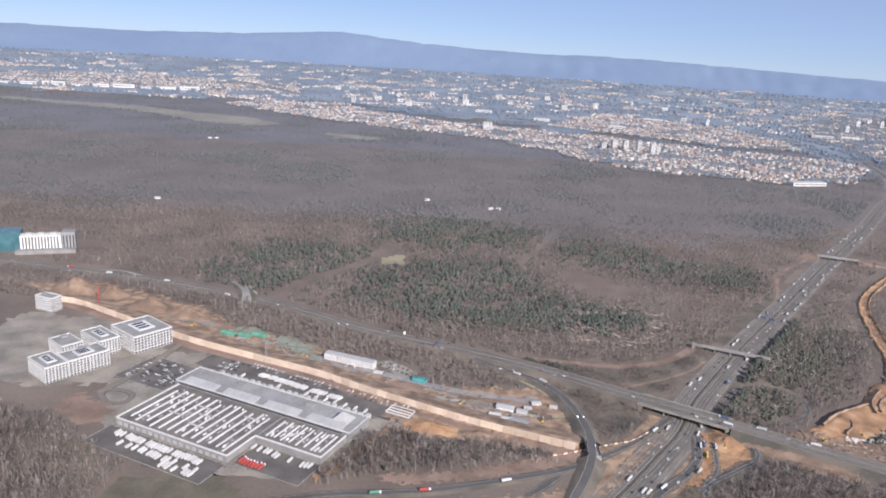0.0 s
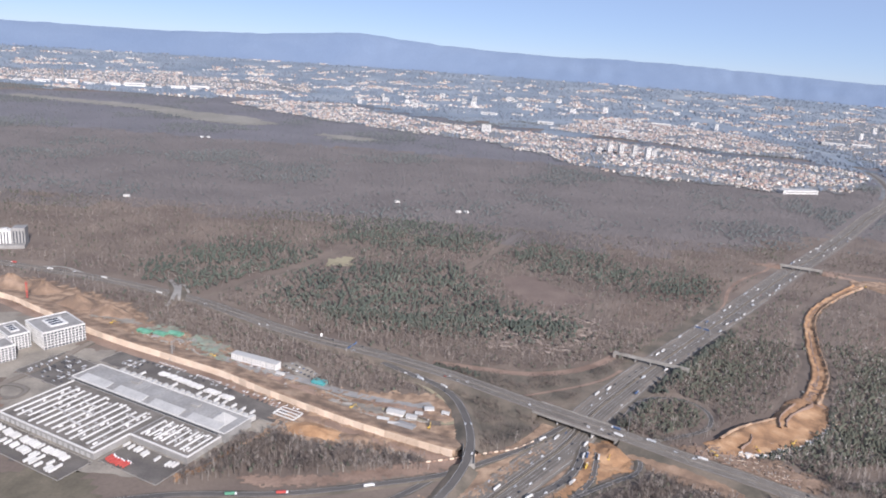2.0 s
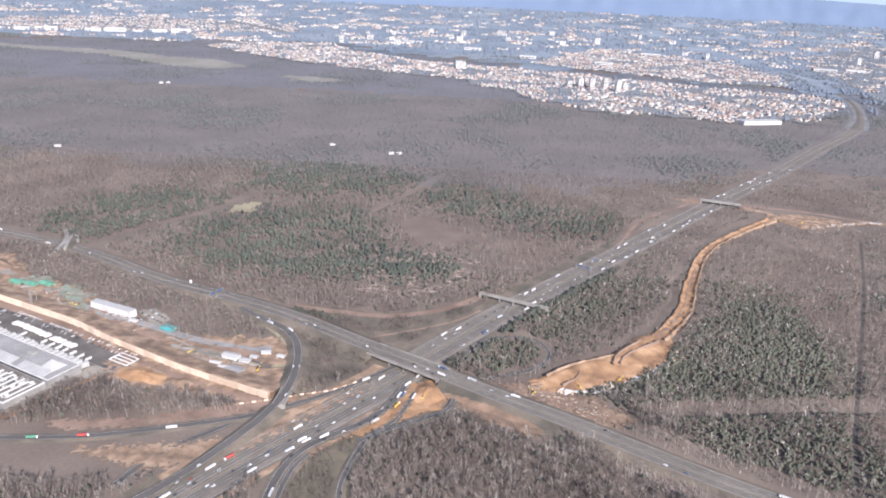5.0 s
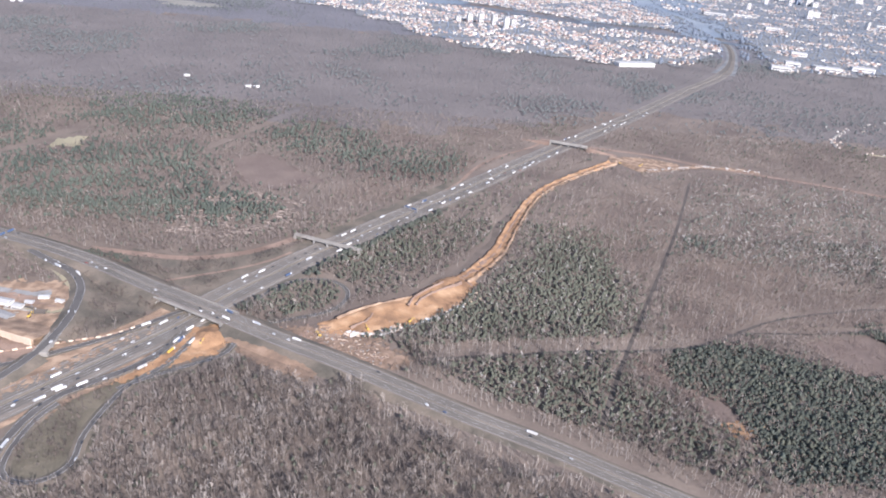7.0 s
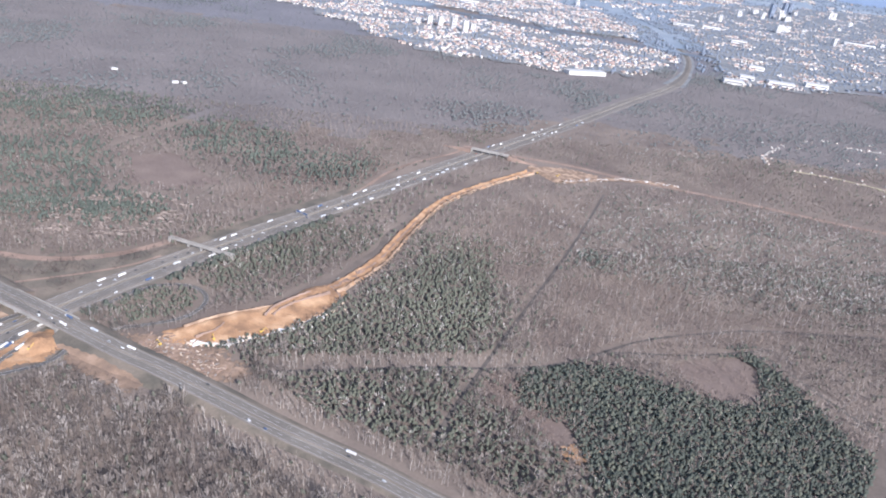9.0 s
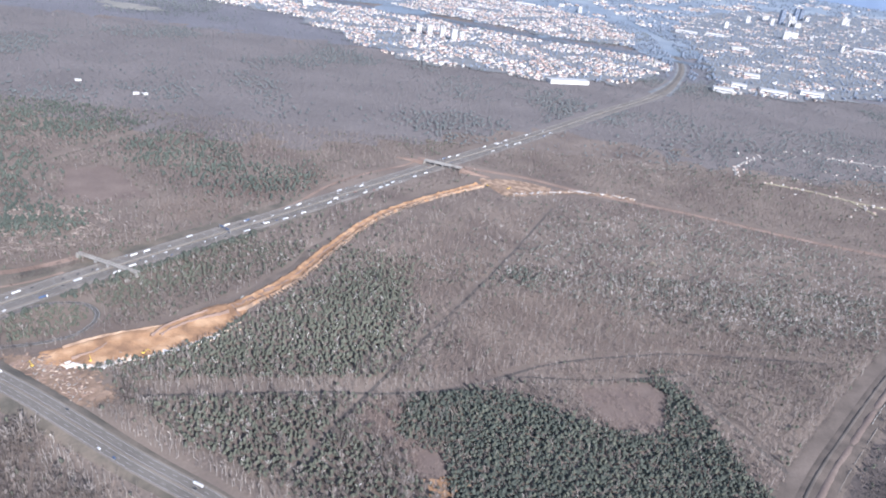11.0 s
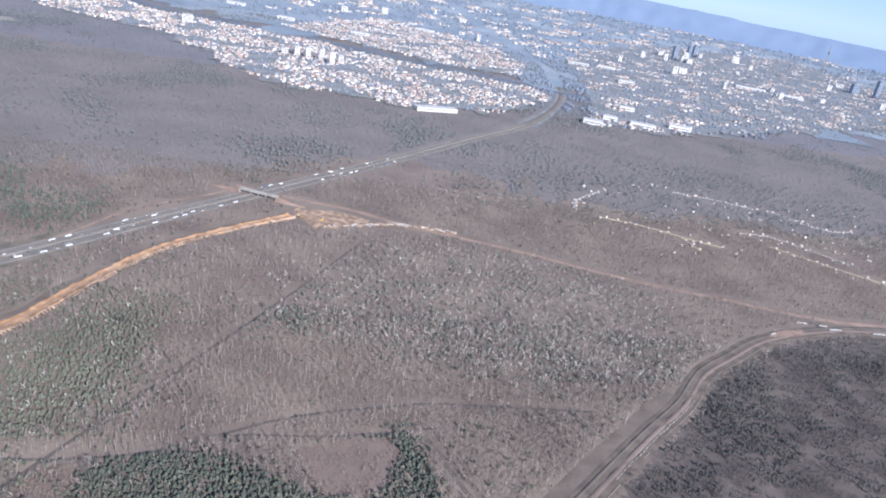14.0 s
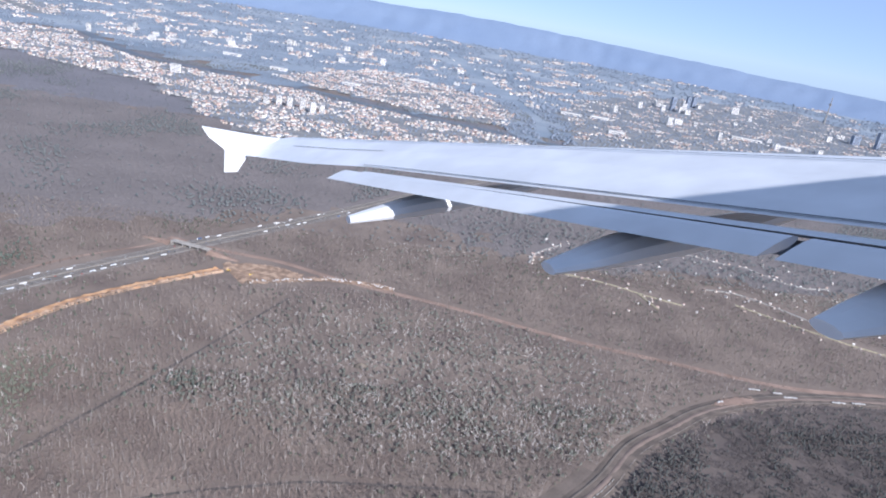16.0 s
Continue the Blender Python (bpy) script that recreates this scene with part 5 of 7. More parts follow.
def town():
    rng = np.random.default_rng(11)
    x, y = scatter(-1800, 2600, 1150, 3300, 9.0, rng)
    street = (np.abs((x * 0.93 + y * 0.36) % 46 - 23) < 2.5)
    keep = town_at(x, y) & ~street & (grain(x, y, 110, 21) > 0.36)
    keep &= (x < 950) | (grain(x, y, 140, 77) * 0.6 + grain(x, y, 48, 78) * 0.4 > 0.58)
    keep &= (y < 2400) | (rng.uniform(0, 1, len(x)) < 0.6)
    x, y = x[keep], y[keep]
    houses("town_houses", x, y, 3.9, 2.7, rng, "dense town of small white houses with tiled roofs")
    gx, gy = scatter(-1800, 2600, 1150, 3300, 13, rng)
    keep = town_at(gx, gy) & (rng.uniform(0, 1, len(gx)) < 0.75)
    clump = [clump_form(rng, 0.45) for _ in range(6)]
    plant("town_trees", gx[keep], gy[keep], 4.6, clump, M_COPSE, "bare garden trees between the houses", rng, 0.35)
    x, y = [], []
    gx, gy = scatter(-3000, 3600, 2100, 4350, 13, rng)
    r = np.hypot(gx - CX, gy)
    g = grain(gx, gy, 420, 33) * 0.5 + grain(gx, gy, 130, 34) * 0.5
    keep = ~town_at(gx, gy) & (g > 0.64 + 0.08 * np.clip((r - 3300) / 700, 0, 1)) & (r < 4250) & (r > 2250) & ~near(gx, gy, RIVER, 30) & ~near(gx, gy, MOTORWAY, 24)
    houses("outer_town_houses", gx[keep], gy[keep], 5.6, 3.6, rng, "distant suburbs of white houses in clusters")
    gx, gy = scatter_all(820, 1320, 1330, 2150, 12, rng)
    keep = ~town_at(gx, gy) & ~near(gx, gy, RIVER, 22) & ~near(gx, gy, MOTORWAY, 15) & (grain(gx, gy, 90, 47) > 0.4)
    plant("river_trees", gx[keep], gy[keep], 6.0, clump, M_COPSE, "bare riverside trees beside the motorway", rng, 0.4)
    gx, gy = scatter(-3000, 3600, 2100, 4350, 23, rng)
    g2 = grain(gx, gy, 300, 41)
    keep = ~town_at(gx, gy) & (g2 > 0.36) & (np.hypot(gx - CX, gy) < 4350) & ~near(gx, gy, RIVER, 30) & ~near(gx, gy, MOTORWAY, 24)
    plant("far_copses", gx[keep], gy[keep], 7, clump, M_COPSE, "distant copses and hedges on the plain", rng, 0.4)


def build_town_ground():
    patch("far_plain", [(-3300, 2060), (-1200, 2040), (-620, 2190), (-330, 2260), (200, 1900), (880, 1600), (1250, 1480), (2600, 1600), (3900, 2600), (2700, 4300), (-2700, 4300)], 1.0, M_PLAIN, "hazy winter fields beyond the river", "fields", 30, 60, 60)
    for k, p in enumerate(TOWN):
        patch("town_ground", p, 1.4, M_TOWN, "gardens and streets of the town", "ground", 8, 50 + k, 24)


build_town_ground()
woods()
town()

# ---- bridges and road furniture ----
def bridge(name, a_, b_, z, half, label, piers=3, parapet=0.5):
    """A slab bridge from plan point to plan point: deck, parapets, piers and abutments."""
    a_, b_ = Vector((*a_, 0)), Vector((*b_, 0))
    d = b_ - a_
    n, turn = d.length, math.atan2(d.y, d.x)
    ob = empty(name, Matrix.Translation((a_ + b_) / 2) @ Matrix.Rotation(turn, 4, "Z"), label, "bridge")
    part("deck", boxes((0, 0, z - 0.75, n, 2 * half, 0.8), bevel=0.1), M_CONC, ob)
    p = part("parapet", boxes((0, half - 0.15, z + 0.05, n, 0.25, parapet), bevel=0.05), M_CONC, ob)
    again(p, Matrix.Translation((0, -2 * half + 0.3, 0)))
    rail_ = part("handrail", boxes((0, half - 0.15, z + 0.05 + parapet, n, 0.1, 0.12)), M_CONCD, ob)
    again(rail_, Matrix.Translation((0, -2 * half + 0.3, 0)))
    pier = part("pier", boxes((0, 0, -0.1, 0.7, 2 * half * 0.8, z - 0.6), bevel=0.1), M_CONCD, ob)
    for k in range(1, piers):
        again(pier, Matrix.Translation(((k / piers - 0.5) * n * 0.8 + (0.02 if k == piers - k else 0), 0, 0)))
    for s in (-1, 1):
        part("abutment", boxes((s * (n / 2 - 0.8), 0, -0.2, 1.8, 2 * half + 0.6, z - 0.5), bevel=0.1), M_CONC, ob)
    return ob


bridge("road_bridge", (119, 348.5), (160, 325.2), 3.5, 6.5, "concrete road bridge carrying the cross road over the motorway", 4)
bridge("slip_road_bridge", (82.4, 305.5), (82.0, 289.5), 2.6, 2.9, "dark concrete bridge carrying the slip road", 2, 0.7)
bridge("footbridge", (177, 433), (221, 414.5), 3.0, 1.3, "narrow grey concrete bridge across the motorway", 4)
bridge("forest_bridge", (393, 688.5), (429, 675.5), 3.2, 2.2, "grey concrete bridge carrying a forest road over the motorway", 4)
for pts_ in ([(366, 698, 0.1), (380, 693.5, 1.2), (393.5, 688.3, 3.0)], [(428.5, 675.7, 3.0), (442, 670, 1.2), (456, 664, 0.1)]):
    tagged(ribbon("road_ramp", curve(pts_, 3), [(-6.5, -3.0), (-1.9, 0.05), (1.9, 0.05), (6.5, -3.0)], M_CLAY, rough=0.1), "reddish earth ramp up to the forest bridge", "road", kind="structure")


def gantry(x, y, turn, span):
    ob = empty("sign_gantry", pose(x, y, 0, 0, 0, turn), "grey steel sign gantry over the carriageway", "gantry")
    post = part("post", boxes((-span / 2, 0, 0, 0.35, 0.35, 3.4), bevel=0.05), M_CONCD, ob)
    again(post, Matrix.Translation((span, 0, 0)))
    part("beam", boxes((0, 0, 3.0, span, 0.4, 0.5), bevel=0.05), M_CONCD, ob)
    sign = part("sign_panel", boxes((-span / 4, -0.3, 2.6, span * 0.36, 0.12, 1.3), bevel=0.02), M_CAR[4], ob, "plain blue panel")
    again(sign, Matrix.Translation((span / 2, 0, 0)))


gantry(253, 490, -38, 12)
gantry(8, 410, 66, 12)


def mast(x, y, h, label):
    ob = empty("lamp_mast", pose(x, y, 0), label, "mast")
    bm = bmesh.new()
    bmesh.ops.create_cone(bm, cap_ends=True, segments=8, radius1=0.22, radius2=0.1, depth=h, matrix=Matrix.Translation((0, 0, h / 2)))
    part("pole", bm, M_CONCD, ob)
    part("lamp_head", boxes((0.3, 0, h - 0.1, 1.0, 0.4, 0.25), bevel=0.05), M_CONCD, ob)


mast(166, 336, 8, "tall grey lamp mast beside the motorway")
mast(-94, 384, 9, "tall dark lamp mast on the building site")


def hut(x, y, turn, sx, sy, h, wall, roof, label, name="hut"):
    """A small building: walls with a door and windows, and a low pitched roof."""
    ob = empty(name, pose(x, y, 0, 0, 0, turn), label, "hut")
    part("wall_shell", boxes((0, 0, -0.1, sx, sy, h), bevel=0.05), wall, ob)
    bm = bmesh.new()
    v = [bm.verts.new(c) for c in ((-sx * .54, -sy * .58, h - 0.12), (sx * .54, -sy * .58, h - 0.12), (sx * .54, sy * .58, h - 0.12), (-sx * .54, sy * .58, h - 0.12), (-sx * .54, 0, h * 1.3), (sx * .54, 0, h * 1.3))]
    for f in ((0, 1, 5, 4), (2, 3, 4, 5), (0, 4, 3), (1, 2, 5), (3, 2, 1, 0)):
        bm.faces.new([v[k] for k in f])
    part("roof", bm, roof, ob)
    part("door", boxes((sx * 0.25, -sy / 2 - 0.03, 0, 0.5, 0.06, 1.0)), M_CONCD, ob)
    w = part("window", boxes((-sx * 0.3, -sy / 2 - 0.03, 0.5, 0.6, 0.06, 0.5)), M_GLASS, ob)
    again(w, Matrix.Translation((sx * 0.25, 0, 0)))
    return ob


hut(180.5, 331, -25, 5.0, 3.4, 1.4, M_CONC, M_VERGE, "small pale-roofed hut in a loop of the slip road")


# ---- vehicles ----
def make_car(paint, tone):
    """A parked or stopped car: shaped body, glazed cabin and four wheels."""
    ob = empty("car", pose(0, 0, -60), "small " + tone + " passenger car on the asphalt", "car", "cars")
    bm = boxes((0, 0, 0.14, 2.0, 0.84, 0.34), bevel=0.07)
    part("body", bm, paint, ob)
    bm = bmesh.new()
    box(bm, -0.1, 0, 0.46, 1.1, 0.76, 0.26)
    for v in bm.verts:
        if v.co.z > 0.6:
            v.co.x, v.co.y = -0.1 + (v.co.x + 0.1) * 0.72, v.co.y * 0.86
    cabin = part("cabin", bm, M_GLASS, ob)
    part("roof", boxes((-0.1, 0, 0.715, 0.76, 0.62, 0.03), bevel=0.01), paint, cabin)
    bm = bmesh.new()
    bmesh.ops.create_cone(bm, cap_ends=True, segments=8, radius1=0.15, radius2=0.15, depth=0.1, matrix=Matrix.Rotation(radians(90), 4, "X"))
    w = part("wheel", bm, M_TYRE, ob)
    w.matrix_local = Matrix.Translation((0.62, 0.4, 0.15))
    for sx, sy in ((0.62, -0.4), (-0.62, 0.4), (-0.62, -0.4)):
        again(w, Matrix.Translation((sx, sy, 0.15)))
    return ob


def make_lorry(paint, tone):
    """A lorry: cab with windscreen, chassis, box body and wheels."""
    ob = empty("lorry", pose(0, 0, -60), tone + " box lorry on the asphalt", "lorry", "lorries")
    part("box_body", boxes((-0.9, 0, 0.5, 5.4, 1.12, 1.25), bevel=0.04), paint, ob)
    cab = part("cab", boxes((2.5, 0, 0.25, 1.0, 1.06, 1.2), bevel=0.08), M_CAR[0], ob)
    part("windscreen", boxes((3.0, 0, 0.8, 0.05, 0.9, 0.45)), M_GLASS, cab)
    part("chassis", boxes((0, 0, 0.28, 6.2, 0.5, 0.22)), M_TYRE, ob)
    bm = bmesh.new()
    bmesh.ops.create_cone(bm, cap_ends=True, segments=8, radius1=0.24, radius2=0.24, depth=0.2, matrix=Matrix.Rotation(radians(90), 4, "X"))
    w = part("wheel", bm, M_TYRE, ob)
    w.matrix_local = Matrix.Translation((2.5, 0.45, 0.24))
    for sx, sy in ((2.5, -0.45), (-1.6, 0.45), (-1.6, -0.45), (-2.6, 0.45), (-2.6, -0.45)):
        again(w, Matrix.Translation((sx, sy, 0.24)))
    return ob


def make_trailer():
    ob = empty("trailer", pose(0, 0, -60), "white parcel trailer parked in the depot yard", "trailer", "trailers in the yard")
    part("box_body", boxes((0, 0, 0.5, 4.6, 1.15, 1.35), bevel=0.04), M_WHITE, ob)
    part("chassis", boxes((0, 0, 0.2, 4.2, 0.5, 0.34)), M_TYRE, ob)
    leg = part("support_leg", boxes((1.5, 0.35, 0, 0.12, 0.12, 0.5)), M_CONCD, ob)
    again(leg, Matrix.Translation((0, -0.7, 0)))
    bm = bmesh.new()
    bmesh.ops.create_cone(bm, cap_ends=True, segments=8, radius1=0.22, radius2=0.22, depth=0.9, matrix=Matrix.Rotation(radians(90), 4, "X"))
    w = part("wheels", bm, M_TYRE, ob)
    w.matrix_local = Matrix.Translation((-1.4, 0, 0.22))
    return ob


CARS = [make_car(M_CAR[k], t) for k, t in enumerate(("white", "silver", "black", "red", "blue"))]
LORRIES = [make_lorry(M_WHITE, "white"), make_lorry(M_CAR[1], "silver"), make_lorry(M_RED, "red"), make_lorry(M_CAR[4], "blue")]
TRAILER = make_trailer()
USED = set()


def put(ob, m):
    """The first use sets the thing itself in place, later ones copy it."""
    if ob.name in USED:
        return copy_thing(ob, m)
    USED.add(ob.name)
    ob.matrix_world = m @ Matrix.Diagonal((*ob.scale, 1))
    return ob


for thing_, size_ in [(c, 0.85) for c in CARS] + [(l, 0.72) for l in LORRIES] + [(TRAILER, 0.8)]:
    thing_.scale = (size_, size_, size_)


def along(line, s):
    """Place and heading at a length s along a line."""
    d = np.r_[0, np.cumsum(np.linalg.norm(np.diff(line[:, :2], axis=0), axis=1))]
    k = int(np.clip(np.searchsorted(d, s) - 1, 0, len(line) - 2))
    p = line[k] + (line[k + 1] - line[k]) * (s - d[k]) / (d[k + 1] - d[k])
    t = line[k + 1] - line[k]
    return p, math.atan2(t[1], t[0]), math.atan2(t[2], np.hypot(t[0], t[1]))


def traffic():
    rng = random.Random(5)
    for line, lanes, s0, s1, mean, lorry_odds, z in ((MOTORWAY, (-8.2, -6.1, -4.3, -2.5, 2.5, 4.3, 6.1, 8.2), 20, 830, 32, 0.34, 0.12), (CROSS, (-3.8, -1.8, 1.8, 3.8), 60, 860, 105, 0.12, 0.13),
                                                     (RAMP_W, (-1.5, 1.5), 5, 175, 60, 0.2, 0.13), (SLIP_A, (-1.0, 0.9), 4, 110, 13, 0.15, 0.13), (SLIP_B, (-0.8,), 4, 110, 11, 0.1, 0.13), (RAMP_S, (0.9,), 130, 258, 45, 0.3, 0.13)):
        for lane in lanes:
            s = s0 + rng.uniform(0, mean)
            while s < s1:
                p, head, climb = along(line, s)
                side = Vector((math.sin(head), -math.cos(head))) * lane
                outer = abs(lane) > 5 or line is not MOTORWAY
                heavy = rng.random() < (lorry_odds * (1.6 if outer else 0.25))
                thing = rng.choice([LORRIES[0]] * 9 + [LORRIES[1]] * 4 + [LORRIES[2], LORRIES[3]]) if heavy else rng.choice([CARS[0]] * 5 + [CARS[1]] * 4 + [CARS[2]] * 5 + [CARS[3], CARS[4]])
                put(thing, Matrix.Translation((p[0] + side.x, p[1] + side.y, p[2] + z)) @ Matrix.Rotation(head + (0 if lane > 0 else math.pi), 4, "Z") @ Matrix.Rotation(-climb if lane > 0 else climb, 4, "Y"))
                s += max(9, rng.expovariate(1 / mean))


# ---- the parcel depot ----
DEPOT = pose(-144.5, 299.0, 0, 0, 0, -24.3)         # u along the front, v away from it


def on_depot(u, v, turn=0.0, z=0.16):
    return DEPOT @ pose(u, v, z, 0, 0, turn)


def depot():
    ob = empty("parcel_depot", DEPOT, "large low parcel depot with rows of white roof lights", "building")
    h = 3.2
    part("hall", boxes((33.2, 20.3, 0, 66.4, 40.6, h)), M_CONCD, ob)
    part("hall", boxes((84.4, 30, 0, 36, 21.2, h - 0.01)), M_CONCD, ob)
    part("roof", boxes((33.2, 20.3, h, 65.6, 39.8, 0.1)), M_DEPOT, ob, "dark felt roof")
    part("roof", boxes((84.6, 30, h, 34.8, 20.4, 0.1)), M_DEPOT, ob, "dark felt roof")
    for x, y, sx, sy in ((33.2, 0.3, 66.4, 0.6), (0.3, 20.3, 0.6, 40), (66.2, 10, 0.6, 18.6), (84.4, 19.5, 36.2, 0.6), (102.2, 30, 0.6, 20.8)):
        part("parapet", boxes((x, y, h + 0.004, sx, sy, 0.7), bevel=0.05), M_WHITE, ob, "white roof edge")
    light = part("roof_light", boxes((0, 0, 0, 1.15, 30, 0.6), bevel=0.2), M_WHITE, ob)
    light.matrix_local = Matrix.Translation((5.2, 19.5, h + 0.1))
    for k in range(1, 13):
        again(light, Matrix.Translation((5.2 + 4.75 * k, 19.5 + (k % 3 - 1) * 0.8, h + 0.1)) @ Matrix.Diagonal((1, 1.12 - 0.1 * (k % 4 == 2), 1, 1)))
    short = part("roof_light", boxes((0, 0, 0, 1.05, 15, 0.6), bevel=0.2), M_WHITE, ob)
    short.matrix_local = Matrix.Translation((70.5, 29.5, h + 0.1))
    for k in range(1, 8):
        again(short, Matrix.Translation((70.5 + 4.1 * k, 29.5 + (k % 2) * 0.7, h + 0.1)))
    vent = part("roof_vent", boxes((0, 0, 0, 1.3, 1.0, 0.9), bevel=0.1), M_ROOFG, ob)
    rng = random.Random(3)
    vent.matrix_local = Matrix.Translation((60, 8, h + 0.1))
    for k in range(60):
        u = 7.6 + 4.75 * rng.randrange(0, 12) if k % 3 else 72.5 + 4.1 * rng.randrange(0, 7)
        again(vent, Matrix.Translation((u, rng.uniform(4, 37) if u < 66 else rng.uniform(22, 38), h + 0.1)) @ Matrix.Diagonal((rng.uniform(0.5, 1.1), rng.uniform(0.6, 1.6), 0.8, 1)))
    pale = part("roof_vent", boxes((0, 0, 0, 1.0, 1.0, 0.9), bevel=0.12), M_WHITE, ob, "white roof vent")
    pale.matrix_local = Matrix.Translation((12.4, 8, h + 0.1))
    for k in range(64):
        u = 7.6 + 4.75 * rng.randrange(0, 12) + rng.uniform(-0.8, 0.8) if k % 2 else 72.5 + 4.1 * rng.randrange(0, 7) + rng.uniform(-0.6, 0.6)
        again(pale, Matrix.Translation((u, rng.uniform(4, 37) if u < 66 else rng.uniform(22, 38), h + 0.1)) @ Matrix.Diagonal((rng.uniform(0.4, 0.9), rng.uniform(0.5, 2.4), rng.uniform(0.6, 1.3), 1)))
    duct = part("roof_duct", boxes((0, 0, 0, 9.0, 0.7, 0.7), bevel=0.1), M_ROOFL, ob, "pale duct across the roof")
    duct.matrix_local = Matrix.Translation((36, 21, h + 0.72))
    for u, v in ((30, 27), (38, 12), (56, 30), (22, 16)):
        again(duct, Matrix.Translation((u, v, h + 0.72)))
    door = part("dock_door", boxes((0, 0, 0, 2.2, 0.08, 1.9), bevel=0.02), M_ROOFL, ob)
    door.matrix_local = Matrix.Translation((3, -0.05, 0.35))
    for k in range(1, 17):
        again(door, Matrix.Translation((3 + 3.75 * k, -0.05, 0.35)))
    # the sorting hall behind, higher, with a stepped light roof
    part("sorting_hall", boxes((50.5, 50, 0, 107, 18.4, 4.6)), M_ROOFG, ob)
    part("sorting_roof", boxes((50.5, 50, 4.6, 106, 17.6, 0.15)), M_SHEET, ob, "light grey sheet roof")
    part("dock_apron", boxes((52, 63.4, 0.1, 100, 8.4, 0.1)), M_LOT, ob, "dark asphalt between the dock bays")
    for x, y, sx, sy in ((50.5, 41.1, 106, 0.4), (50.5, 58.9, 106, 0.4), (-2.7, 50, 0.4, 17.4), (103.7, 50, 0.4, 17.4)):
        part("parapet", boxes((x, y, 4.76, sx, sy, 0.4), bevel=0.04), M_WHITE, ob, "white roof edge")
    part("window_band", boxes((50, 40.72, 3.6, 100, 0.12, 0.7)), M_GLASS, ob, "dark band of windows")
    lean = part("lean_to_roof", boxes((0, 0, 0, 20.5, 5.4, 0.5), bevel=0.1), M_ROOFL, ob, "pale sheet roof")
    lean.matrix_local = Matrix.Translation((12, 44.6, 4.85)) @ Matrix.Rotation(radians(9), 4, "X")
    for k in range(1, 4):
        again(lean, Matrix.Translation((12 + 25.5 * k, 44.6, 4.85)) @ Matrix.Rotation(radians(9), 4, "X"))
    bay = part("dock_bay", boxes((0, 0, 0, 2.2, 6.4, 2.6), bevel=0.08), M_ROOFL, ob)
    bay.matrix_local = Matrix.Translation((8, 62.5, 0.15))
    for k in range(1, 24):
        again(bay, Matrix.Translation((8 + 4.0 * k, 62.5 - 0.9 * (k % 3 == 1), 0.15)) @ Matrix.Rotation(radians(-8), 4, "Z"))
    bm = bmesh.new()
    bmesh.ops.create_cone(bm, cap_ends=True, segments=4, radius1=6.5, radius2=0.3, depth=4.0, matrix=Matrix.Translation((94, 51, 6.75)) @ Matrix.Rotation(radians(45), 4, "Z"))
    part("pyramid_roof", bm, M_ROOFL, ob)
    for k in range(9):
        part("roof_seam", boxes((2 + 12 * k, 50, 4.755, 0.35, 17.2, 0.12)), M_CONCD, ob, "dark roof joint")
    stair = part("roof_plant", boxes((0, 0, 0, 5, 3, 1.1), bevel=0.15), M_CONCD, ob)
    stair.matrix_local = Matrix.Translation((73, 54, 4.76))
    again(stair, Matrix.Translation((30, 55, 4.76)))


COURT_ROAD = curve([(-128, 436), (-141, 409), (-148, 389), (-153, 364), (-158, 348), (-166, 328)], 5)
COURT_LOOP = curve([(-166, 328), (-157, 318), (-149, 320), (-149, 328), (-157, 332), (-165, 331)], 3)
road("road_court", COURT_ROAD, 2.0, M_SHOULDER, "pale grey access road between depot and offices", 1.0, 0.25)
road("road_court", COURT_LOOP, 1.2, M_ROAD, "small grey turning loop beside the car park", 1.0, 0.24)
patch("bare_earth", [(-176, 326), (-160, 317), (-150, 311), (-152, 300), (-162, 296), (-180, 312)], 0.2, M_CLAY, "reddish bare earth beside the car park", "earth", 1.2, 45, 1.5, 0.1)
M_SHEET = mat("weathered_sheet", (0.25, 0.24, 0.228), (0.33, 0.32, 0.305), 0.08, 0.7, fine=8)
M_DEPOT = mat("dark_roof_felt", (0.115, 0.102, 0.09), (0.2, 0.18, 0.158), 0.12, 0.9, 0.1, 10)
depot()


def lot(u0, u1, v0, v1, label):
    """A rectangle of dark asphalt with a pale kerb, set square to the depot."""
    c_ = [DEPOT @ Vector((u, v, 0)) for u, v in ((u0, v0), (u1, v0), (u1, v1), (u0, v1))]
    patch("parking_lot", [(p.x, p.y) for p in c_], 0.16, M_LOT, label, "parking lot", 0.2, 31, 1.8)
    for u, v, su, sv in (((u0 + u1) / 2, v0, u1 - u0, 0.35), ((u0 + u1) / 2, v1, u1 - u0, 0.35), (u0, (v0 + v1) / 2, 0.35, v1 - v0), (u1, (v0 + v1) / 2, 0.35, v1 - v0)):
        k_ = link("kerb", boxes((0, 0, 0, su, sv, 0.15)), M_CONC)
        k_.matrix_world = DEPOT @ Matrix.Translation((u, v, 0.14))
        tagged(k_, "pale concrete kerb of the yard", "kerb", kind="structure")


